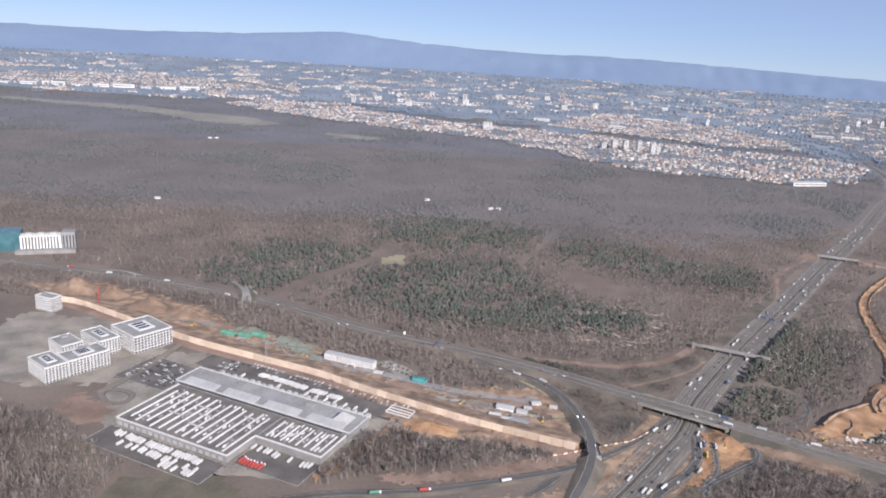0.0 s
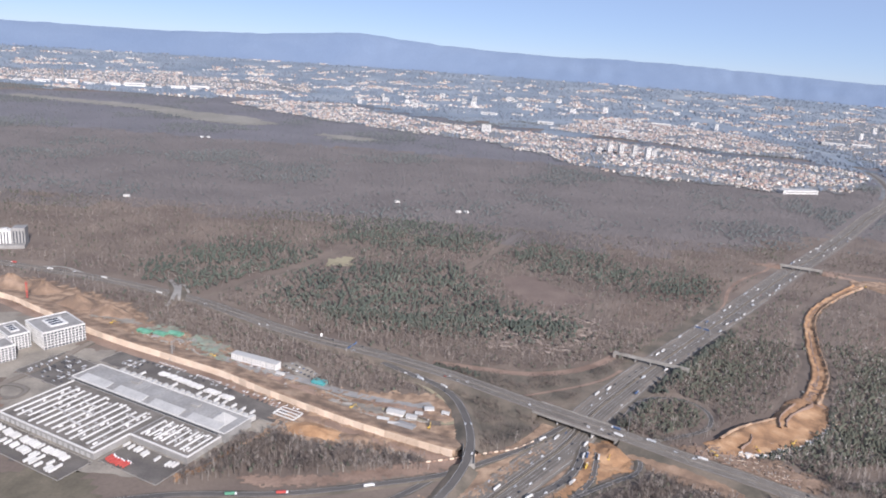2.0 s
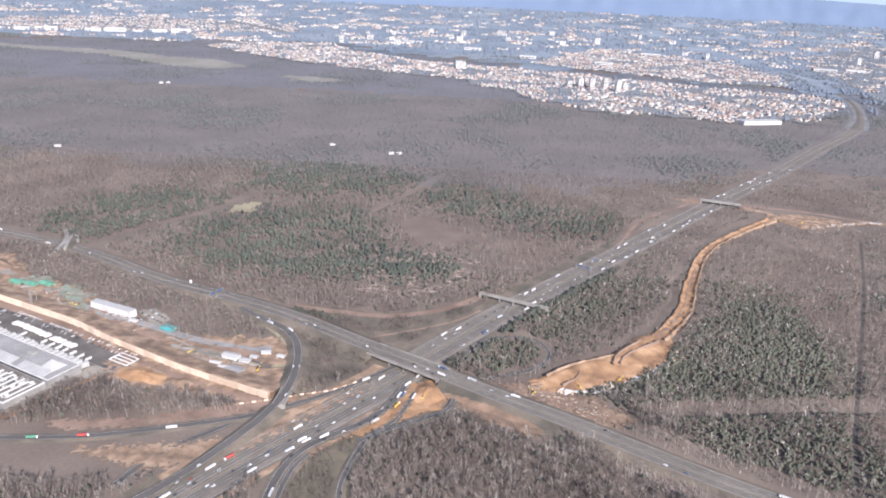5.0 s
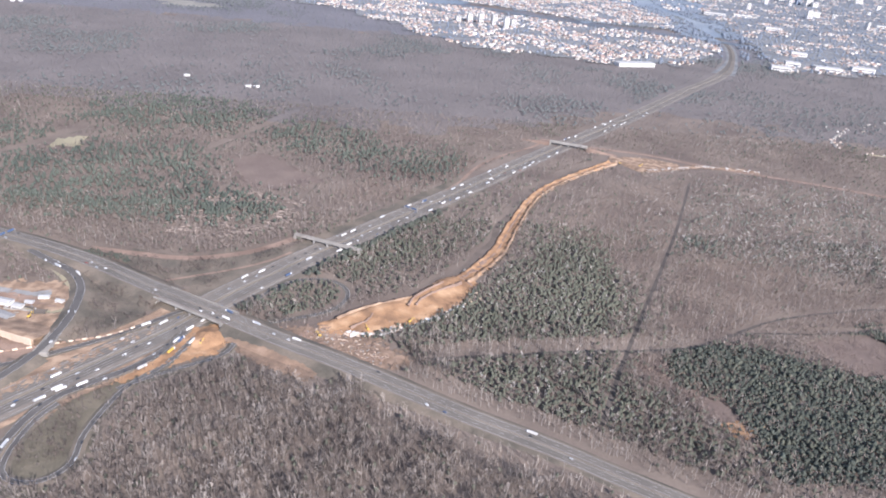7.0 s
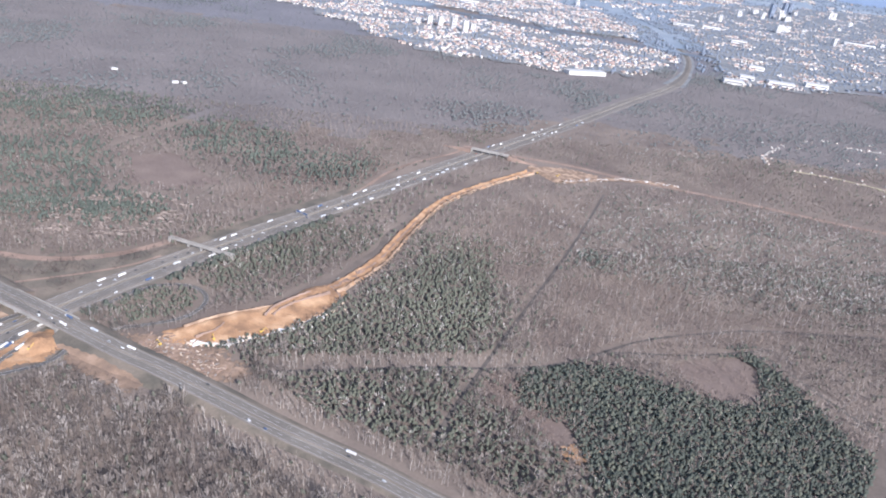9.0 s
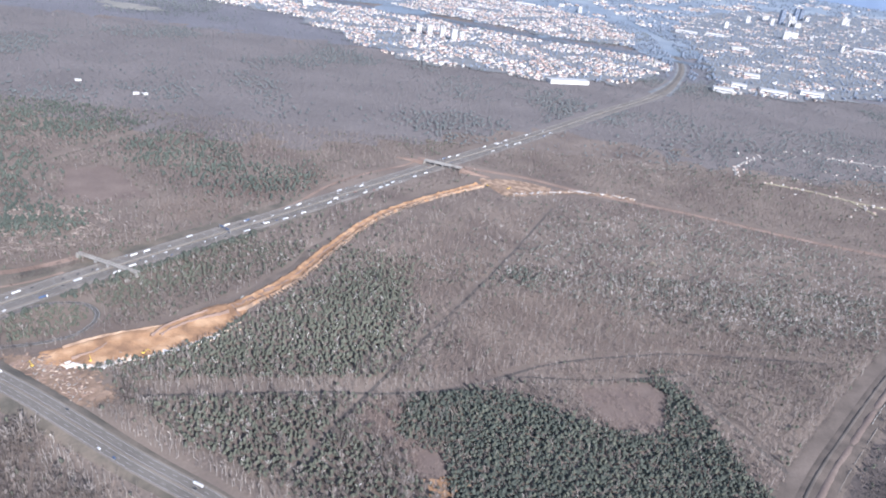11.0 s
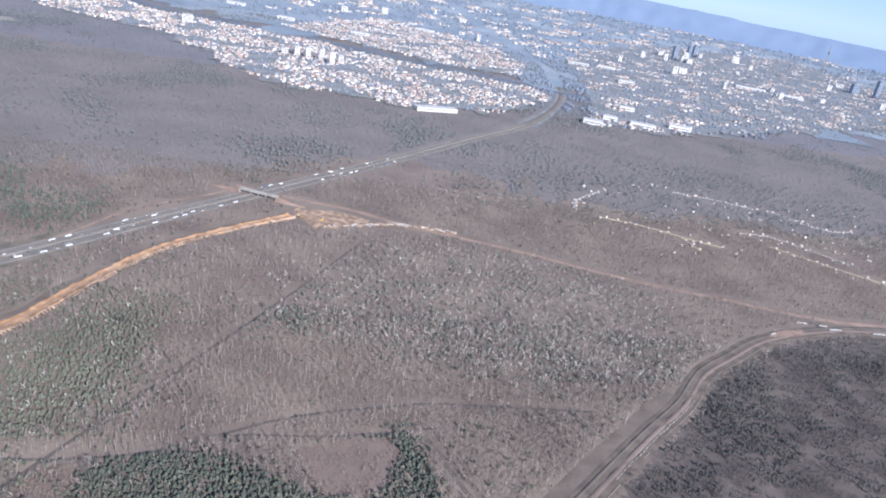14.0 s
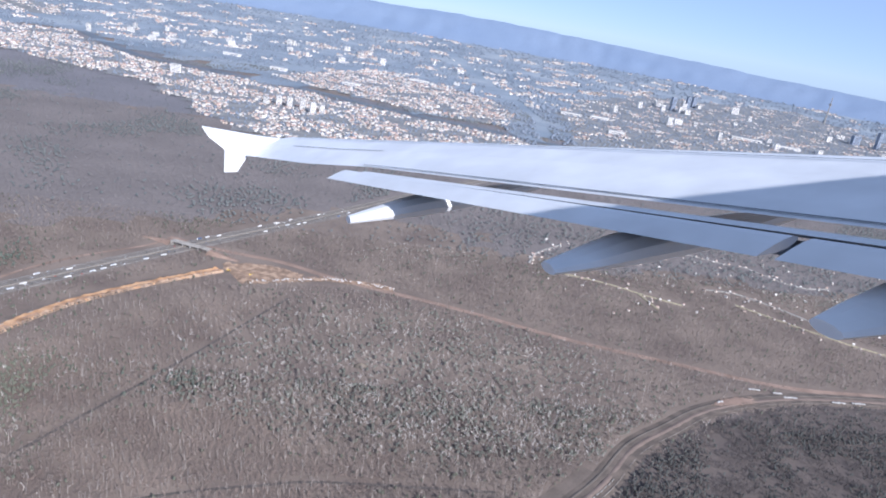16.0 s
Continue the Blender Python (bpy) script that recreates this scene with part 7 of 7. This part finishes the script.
def barrier(x, y, turn, n):
    """A straight run of pale concrete barriers."""
    ob = empty("concrete_barrier", pose(x, y, 0.25, 0, 0, turn), "run of pale concrete barriers on the site", "barrier", "barriers")
    unit = part("barrier_unit", boxes((0, 0, 0, 2.8, 0.7, 1.0), bevel=0.15), M_CONC, ob)
    for k in range(1, n):
        again(unit, Matrix.Translation((3.0 * k, 0, 0)))


def ribs():
    """Dark ribs set across the flank of the sandy cut."""
    rng, bm = random.Random(51), bmesh.new()
    total = np.linalg.norm(np.diff(CUT[:, :2], axis=0), axis=1).sum()
    s = 118.0
    while s < total * 0.8:
        p, head, _ = along(CUT, s)
        w = float(np.interp(s / total, [0, 0.35, 0.5, 0.9], [0.9, 0.8, 0.58, 0.45]))
        off = 6.6 * w + rng.uniform(-0.5, 0.5)
        box(bm, p[0] + math.sin(head) * off, p[1] - math.cos(head) * off, 0.6, 0.7, rng.uniform(2.0, 3.6), rng.uniform(0.5, 1.0), head + rng.uniform(-0.25, 0.25))
        s += rng.uniform(1.5, 3.2)
    tagged(link("timber_ribs", bm, M_PATH), "dark ribs along the flank of the cut", "building material", kind="stuff")
    for k in range(7):
        s = rng.uniform(30, total * 0.75)
        p, head, _ = along(CUT, s)
        off = rng.choice([-6.5, -5.0, 4.5]) * float(np.interp(s / total, [0, 0.35, 0.5, 0.9], [0.9, 0.8, 0.58, 0.45]))
        barrier_run(p[0] + math.sin(head) * off, p[1] - math.cos(head) * off, math.degrees(head) + rng.uniform(-30, 30))


def barrier_run(x, y, turn):
    """A short run of pale timber laid along the cut."""
    ob = empty("timber_pile", pose(x, y, 0.7, 0, 0, turn), "short pile of pale timber on the sand", "timber", "timber piles")
    for k in range(3):
        part("beam", boxes((0.4 * k, 0.5 * k, 0, 3.2, 0.3, 0.4), bevel=0.06), M_CONC, ob)


ribs()
GUARD = curve([(60, 287), (76, 293), (94, 301), (106, 306), (118, 316)], 4)
guard = empty("warning_barriers", pose(0, 0, 0.3, 0, 0, 0), "row of faded reddish barriers beside the slip road", "barrier")
for k in range(22):
    p_, head_, _c = along(GUARD, 2 + 2.9 * k)
    bar = part("barrier_board", boxes((0, 0, 0, 2.2, 0.3, 0.9), bevel=0.05), M_CLAY if k % 2 == 0 else M_RETAIN, guard)
    bar.matrix_local = Matrix.Translation((p_[0] - 3.0 * math.sin(head_), p_[1] + 3.0 * math.cos(head_), 0)) @ Matrix.Rotation(head_, 4, "Z")
rngp = random.Random(41)
for k in range(26):
    p_, head_, _c = along(SITE_LINE, 8 + 8.2 * k)
    off_ = rngp.uniform(-9, 7)
    px_, py_ = p_[0] + math.sin(head_) * off_, p_[1] - math.cos(head_) * off_
    if k % 3 == 2:
        barrier(px_, py_, math.degrees(head_) + rngp.uniform(-15, 15), rngp.randint(2, 5))
    else:
        pipes(px_, py_, math.degrees(head_) + rngp.uniform(-25, 25), rngp.randint(3, 7), rngp.uniform(4, 9), rngp.choice([M_CONCD, M_CLAY, M_CONC, M_PATH]), "bundle of long steel piles lying on the earth")
for x_, y_, w_ in ((-118, 418, 22), (-80, 402, 20), (-66, 378, 14), (-12, 352, 18), (26, 338, 20), (48, 340, 22), (-150, 428, 24), (-30, 362, 14)):
    patch("wheel_ruts", [(x_ - w_, y_ + 5), (x_ + w_ * 0.2, y_ + 3), (x_ + w_, y_ - 8), (x_ + w_ * 0.3, y_ - 6), (x_ - w_ * 0.7, y_ + 1)], 0.55, M_CLAY if w_ % 4 else M_YARD, "churned darker earth with wheel ruts", "earth", 1.2, int(abs(x_)), 1.5, 0.2)
for p_, n_ in (([(-128, 414), (-112, 424), (-100, 416), (-104, 408), (-118, 408)], 71), ([(-96, 408), (-82, 412), (-66, 390), (-58, 377), (-70, 382), (-86, 396)], 72)):
    patch("green_mesh", p_, 0.6, M_MESH, "faded green mesh laid over the earth", "mesh", 2.5, n_, 1.2, 0.4)
edge_ = [DEPOT @ Vector((u, v, 0)) for u, v in ((104, 12), (109, 20), (110, 44), (112, 64), (115, 64), (113, 40), (111, 18), (106, 6))]
patch("sandy_strip", [(p.x, p.y) for p in edge_], 0.2, M_ORANGE, "sandy strip beside the depot wall", "earth", 0.5, 33, 1.5, 0.15)
for x_, y_ in ((-9, 857), (-310, 777), (-415, 1290), (-405, 1296), (68, 826), (77, 827)):
    hut(x_, y_, x_ % 40, 6.5, 3.6, 2.2, M_WHITE, M_ROOFL, "small white house alone in the forest", "forest_house")
hut(-14, 424, 20, 1.3, 0.4, 2.8, M_WHITE, M_WHITE, "white upright board beside the road", "billboard")

# ---- landmarks of the town ----
def tower_block(x, y, turn, sx, sy, h, floors, label, wall_=None):
    """A high white block of flats with rows of windows and balconies."""
    ob = empty("tower_block", pose(x, y, float(ground_z(np.array([x]), np.array([y]))[0]) + 0.3, 0, 0, turn), label, "tower block", "tower blocks")
    part("wall_shell", boxes((0, 0, -0.5, sx, sy, h), bevel=0.15), wall_ or M_WHITE, ob)
    part("roof_plant", boxes((0, 0, h - 0.5, sx * 0.4, sy * 0.5, 1.5), bevel=0.1), M_ROOFG, ob)
    strip = part("window_band", boxes((0, 0, 0, sx * 0.86, 0.2, h / floors * 0.36)), M_GLASS, ob)
    strip.matrix_local = Matrix.Translation((0, -sy / 2 - 0.05, h / floors * 0.4))
    side = part("window_band", boxes((0, 0, 0, 0.2, sy * 0.8, h / floors * 0.36)), M_GLASS, ob)
    side.matrix_local = Matrix.Translation((sx / 2 + 0.05, 0, h / floors * 0.4))
    for k in range(1, floors):
        again(strip, Matrix.Translation((0, -sy / 2 - 0.05, h / floors * (k + 0.4))))
        again(side, Matrix.Translation((sx / 2 + 0.05, 0, h / floors * (k + 0.4))))


tower_block(119, 1735, 10, 22, 9, 20, 7, "broad white tower block at the edge of the town")
for x_, y_, h_ in ((376, 1505, 20), (398, 1496, 22), (424, 1486, 24), (446, 1462, 24), (462, 1480, 18), (352, 1500, 14)):
    tower_block(x_, y_, 15, 10, 9, h_, 8, "white tower block among small houses")
# dark glass lightened and blued, so haze sits in the colour
M_GLASSB = mat("blue_glass", (0.2, 0.24, 0.31), (0.27, 0.31, 0.38), 0.1, 0.3)
rngt = random.Random(23)
for k in range(26):
    x_, y_ = rngt.uniform(-560, 900), rngt.uniform(2250, 3000)
    tower_block(x_, y_, rngt.uniform(-20, 30), rngt.uniform(10, 24), 9, rngt.uniform(9, 24), 6, "distant white block of flats")
for k in range(34):
    x_, y_ = rngt.uniform(1150, 2300), rngt.uniform(1900, 2900)
    if x_ - 900 > (y_ - 1500) * 0.5:
        tower_block(x_, y_, rngt.uniform(-20, 30), rngt.uniform(10, 30), 10, rngt.uniform(10, 28), 7, "distant white block in the city")
for x_, y_, sx_, h_ in ((1664, 2640, 16, 52), (2316, 2380, 14, 60), (1793, 2800, 14, 46), (1835, 2840, 16, 44), (2260, 2420, 30, 34), (2350, 2300, 12, 50)):
    tower_block(x_, y_, 10, sx_, 14, h_, 12, "glass high-rise in the distant city, paled for haze", M_GLASSB)


def long_hall(x, y, turn, sx, sy, h, label):
    """A long white industrial hall with a low pitched roof."""
    ob = empty("industrial_hall", pose(x, y, float(ground_z(np.array([x]), np.array([y]))[0]) + 0.3, 0, 0, turn), label, "industrial hall", "industrial halls")
    part("wall_shell", boxes((0, 0, -0.5, sx, sy, h), bevel=0.1), M_WHITE, ob)
    part("roof", boxes((0, 0, h - 0.5, sx + 0.6, sy + 0.6, 0.6), bevel=0.25), M_ROOFL, ob)
    part("window_band", boxes((0, -sy / 2 - 0.06, h * 0.45, sx * 0.9, 0.15, h * 0.16)), M_GLASS, ob)


long_hall(622, 1166, 18, 70, 16, 6, "long white hall at the edge of the town")
for k in range(9):
    long_hall(-1330 + 62 * k, 2205 + 24 * k, 18 + 3 * (k % 3), 30 + 16 * (k % 3), 16, 6 + 3 * (k % 3), "large white industrial hall behind the forest")
for x_, y_, l_ in ((908, 1240, 34), (1013, 1272, 46), (1097, 1300, 40), (1040, 1430, 30), (960, 1300, 26), (1130, 2085, 60), (1218, 2096, 50), (1186, 1838, 40), (1700, 2133, 90), (1798, 2075, 80), (700, 2330, 60), (500, 1990, 46), (140, 2260, 50), (-60, 2420, 60), (300, 2080, 44)):
    long_hall(x_, y_, -15, l_, 18, 8, "long pale hall between the houses")


def spire(x, y, h, r, label, name="television_tower"):
    """A slender tower with a pod near its top."""
    ob = empty(name, pose(x, y, float(ground_z(np.array([x]), np.array([y]))[0]), 0, 0, 0), label, "tower")
    bm = bmesh.new()
    bmesh.ops.create_cone(bm, cap_ends=True, segments=12, radius1=r, radius2=r * 0.35, depth=h, matrix=Matrix.Translation((0, 0, h / 2)))
    part("shaft", bm, M_CONC, ob)
    bm = bmesh.new()
    bmesh.ops.create_cone(bm, cap_ends=True, segments=12, radius1=r * 1.2, radius2=r * 2.2, depth=h * 0.06, matrix=Matrix.Translation((0, 0, h * 0.72)))
    part("pod", bm, M_CONC, ob)


spire(2440, 2890, 120, 3.2, "slender grey television tower in the haze")
spire(-1210, 2240, 62, 2.4, "white mast tower among industrial halls", "mast_tower")
spire(2330, 2420, 62, 1.4, "thin chimney in the distant city", "chimney")


def allotments():
    """Clearings with pale lanes, sheds and gardens in the wood beyond the ride."""
    rng = np.random.default_rng(29)
    for k, line in enumerate(GARDENS):
        tagged(ribbon("garden_lane", line, [(-1.5, 0.1), (-1.2, 0.6), (1.2, 0.6), (1.5, 0.1)], M_FIELD if k % 2 else M_CONC), "pale lane between garden plots", "path", kind="structure")
        q = line[:, :2] + sides(line) * np.where(np.arange(len(line)) % 2 == 0, 2.8, -2.8)[:, None] + rng.normal(0, 0.8, (len(line), 2))
        q = q[rng.uniform(0, 1, len(q)) < 0.6]
        houses("garden_sheds", q[:, 0], q[:, 1], 1.7, 1.1, rng, "row of small pale sheds along a garden lane")
    x, y = rng.uniform(740, 1240, 240), rng.uniform(640, 900, 240)
    keep = (grain(x, y, 60, 71) > 0.52) & (y > 560 + 0.12 * (x - 740))
    houses("garden_sheds", x[keep], y[keep], 1.6, 1.1, rng, "small pale sheds on garden plots")


def sleeper_stacks():
    """Pale concrete sleepers in low stacks along the corridor."""
    rng = random.Random(61)
    for x_, y_, n_, turn in ((866, 528, 5, 3), (884, 526, 4, 4), (892, 521, 6, 2), (932, 521, 6, 2), (950, 522.5, 6, 3), (826, 504, 3, 22)):
        ob = empty("sleeper_stack", pose(x_, y_, 0.55, 0, 0, turn), "low stack of pale concrete sleepers beside the track", "sleepers", "sleeper stacks")
        for k in range(n_):
            part("sleeper", boxes((1.9 * (k - n_ / 2), rng.uniform(-0.5, 0.5), 0, 1.7, 1.2, 0.8), bevel=0.08), M_ROOFL, ob)
    for k in range(24):
        p, head, _ = along(RAIL, 168 + 4.6 * k)
        off = 2.6 + rng.uniform(-0.3, 0.3)
        ob = empty("sleeper_stack", pose(p[0] + math.sin(head) * off, p[1] - math.cos(head) * off, 0.3, 0, 0, math.degrees(head)), "low stack of pale concrete sleepers beside the track", "sleepers", "sleeper stacks")
        for j in range(2):
            part("sleeper", boxes((1.5 * j, 0, 0, 1.3, 0.5, 0.5), bevel=0.05), M_CONC, ob)


sleeper_stacks()
allotments()
traffic()
for thing_, x_, y_, t_ in ((LORRIES[3], 140.2, 308, 74), (make_lorry(M_YELLOW, "yellow"), 138.3, 298.4, 70), (LORRIES[0], 129.5, 284, 52), (make_lorry(M_GREEN, "green"), -17, 254.8, 12), (LORRIES[2], 3.7, 258.6, 13)):
    thing_.scale = (0.74, 0.74, 0.74)
    copy_thing(thing_, pose(x_, y_, 0.7, 0, 0, t_)) if thing_.name in USED else put(thing_, pose(x_, y_, 0.7, 0, 0, t_))

patch("car_park", [(-30, 382), (-21, 387), (-3, 370), (-11, 363)], 0.5, M_YARD, "grey gravel car park beside the white site building", "car park", 0.2, 61, 1.5)
for k in range(14):
    row_, col_ = divmod(k, 7)
    put(CARS[(2, 1, 2, 0, 4, 2)[k % 6]], pose(-25.5 + 2.6 * col_ + 3.0 * row_, 378.6 - 1.75 * col_ + 3.6 * row_, 0.52, 0, 0, 55 + 4 * math.sin(5 * k)))

# ---- the aircraft's wing, where it stands at the end of the flight ----
def aircraft_wing():
    """A swept wing with open flaps, a tip fence and flap track fairings; y runs out along the span, x to the front."""
    k = 0.45
    at = Matrix.Translation((548.236, 81.477, 234.894)) @ Matrix.Rotation(math.atan2(0.31888, 0.93779), 4, "Z") @ Matrix.Diagonal((k, k, k, 1))
    ob = tagged(new("aircraft_wing"), "white airliner wing with open flaps springing from the fuselage", "aircraft wing")
    ob.matrix_world = at

    def front(d):
        return Vector((10.67 - 0.466 * d, d, 0.40 - 0.244 * d))

    def slot(d):
        return Vector((6.9 - 0.27 * d, d, -0.39 - 0.212 * d)) if d < 11 else Vector((6.9 - 0.27 * d - 0.3 * min(1, (d - 11) / 1.5), d, -0.39 - 0.212 * d - 0.06 * min(1, (d - 11) / 1.5)))

    def rear(d):
        return Vector((5.9 - 0.25 * d, d, -0.75 - 0.2 * d))

    def loft(name, spans, a_, b_, thick, material, label="", bulge=0.05):
        """A skin of aerofoil section between two lines along the span."""
        bm, rings = bmesh.new(), []
        for d in spans:
            p, q = a_(d), b_(d)
            ring = []
            for s in (0.0, 0.04, 0.15, 0.35, 0.6, 0.85, 1.0):
                ring.append(p.lerp(q, s) + Vector((0, 0, thick * (math.sin(math.pi * s**0.6) * 0.55))))
            for s in (0.85, 0.5, 0.2, 0.04):
                ring.append(p.lerp(q, s) - Vector((0, 0, thick * math.sin(math.pi * s**0.6) * 0.6)))
            rings.append([bm.verts.new(c) for c in ring])
        for r0, r1 in zip(rings, rings[1:]):
            for j in range(len(r0)):
                bm.faces.new((r0[j], r0[(j + 1) % len(r0)], r1[(j + 1) % len(r0)], r1[j]))
        bm.faces.new(rings[0])
        bm.faces.new(rings[-1])
        return part(name, bm, material, ob, label)

    spans = [1.6, 2.6, 3.6, 5, 6.5, 8, 9.5, 11, 12.5, 13.6, 14.5, 15.0]
    loft("wing_box", [-0.2, 0.7] + spans, front, slot, 0.34, M_WING)
    mid = lambda d: slot(d).lerp(rear(d), 0.3) + Vector((0, 0, -0.03))
    gap = lambda d: slot(d) + Vector((-0.06, 0, -0.12))
    lip = lambda d: slot(d).lerp(rear(d), 0.52) + Vector((0, 0, 0.02))
    loft("flap_vane", [1.6, 3.9, 6, 8, 10.9], gap, mid, 0.07, M_WING)
    loft("flap", [1.6, 3.8], lip, rear, 0.1, M_WING, "lowered inboard flap")
    loft("flap", [3.95, 6, 8, 10.9], lip, rear, 0.1, M_WING, "lowered outboard flap")
    # thin dark sheet in the flap slot, painting the shade of the gap
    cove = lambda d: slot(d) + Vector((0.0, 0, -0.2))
    loft("flap_cove", [1.6, 4, 8, 10.8], cove, lambda d: slot(d).lerp(rear(d), 0.6) + Vector((0, 0, -0.12)), 0.02, M_COVE, "dark sheet standing for the shade in the flap slot")
    # thin joints on the upper skin
    for s, d0, d1 in ((0.3, 2, 14.6), (0.62, 11.5, 14.0), (0.97, 1.8, 11.2)):
        bm = bmesh.new()
        rows_ = []
        for j in range(13):
            d = d0 + (d1 - d0) * j / 12
            p, q = front(d), slot(d)
            h = 0.34 * math.sin(math.pi * s**0.6) * 0.55 + 0.015
            rows_.append([bm.verts.new(p.lerp(q, s + e_) + Vector((0, 0, h))) for e_ in (-0.006, 0.006)])
        for r0, r1 in zip(rows_, rows_[1:]):
            bm.faces.new((r0[0], r0[1], r1[1], r1[0]))
        part("skin_joint", bm, M_COVE, ob)
    # tip fence, thin and swept back
    bm = bmesh.new()
    out = [(3.45, -3.24), (2.75, -3.2), (1.65, -3.09), (1.8, -3.3), (2.13, -3.54), (2.15, -4.03), (2.42, -4.0), (2.62, -3.62), (3.0, -3.5)]
    rings = [[bm.verts.new((f_, 15.02 + o_, h_)) for f_, h_ in out] for o_ in (0.0, 0.09)]
    for j in range(len(out)):
        bm.faces.new((rings[0][j], rings[0][(j + 1) % len(out)], rings[1][(j + 1) % len(out)], rings[1][j]))
    bm.faces.new(rings[0][::-1])
    bm.faces.new(rings[1])
    part("tip_fence", bm, M_WING, ob)

    def fairing(d, f0, f1, low, wide):
        """A canoe-shaped housing under the wing."""
        bm, rings = bmesh.new(), []
        for j in range(9):
            s = j / 8
            f_ = f0 + (f1 - f0) * s
            r = math.sin(math.pi * (0.06 + 0.94 * s) ** 0.75) ** 0.7 if 0 < j < 8 else 0.12
            top = slot(d).z - 0.25 - 0.1 * (1 - s) + (f_ - slot(d).x) * 0.12
            base = low * (1 - s) ** 1.2 + (top - 0.1) * (1 - (1 - s) ** 1.2)
            top = low + 0.04 + (top - low) * (1 - (1 - min(1.0, s / 0.4)) ** 2)
            mid_, half_ = (top + base) / 2, max(0.05, (top - base) / 2)
            rings.append([bm.verts.new((f_, d + wide * (0.15 + 0.85 * math.sin(math.pi * min(0.97, 0.05 + s)) ** 0.6) * math.cos(a_), mid_ + half_ * math.sin(a_))) for a_ in (2 * math.pi * q / 10 for q in range(10))])
        for r0, r1 in zip(rings, rings[1:]):
            for q in range(10):
                bm.faces.new((r0[q], r0[(q + 1) % 10], r1[(q + 1) % 10], r1[q]))
        bm.faces.new(rings[0])
        bm.faces.new(rings[-1])
        part("track_fairing", bm, M_WING, ob)

    # the flank of the hull from which the wing springs
    bm, rings = bmesh.new(), []
    for f_ in (1.5, 3, 6, 9, 12, 15, 18):
        rings.append([bm.verts.new((f_, HULL_Y + HULL_R * math.cos(a_), HULL_Z + HULL_R * math.sin(a_))) for a_ in (2 * math.pi * q / 32 for q in range(32))])
    for r0, r1 in zip(rings, rings[1:]):
        for q in range(32):
            bm.faces.new((r0[q], r0[(q + 1) % 32], r1[(q + 1) % 32], r1[q]))
    bm.faces.new(rings[0])
    bm.faces.new(rings[-1])
    part("fuselage", bm, M_WING, ob, "white rounded flank of the fuselage")

    fairing(9.3, 3.1, 6.2, -3.12, 0.26)
    fairing(5.6, 4.05, 7.4, -2.35, 0.32)
    fairing(2.95, 4.6, 8.0, -1.72, 0.34)


M_WING = mat("wing_paint", (0.6, 0.615, 0.635), (0.66, 0.675, 0.69), 0.5, 0.4, fine=6)
HULL_Y, HULL_Z, HULL_R = -2.2, 0.7, 2.05
# dark of the skin joints, and painted shade for the flap slot
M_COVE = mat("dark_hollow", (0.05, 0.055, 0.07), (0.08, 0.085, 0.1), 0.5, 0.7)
aircraft_wing()
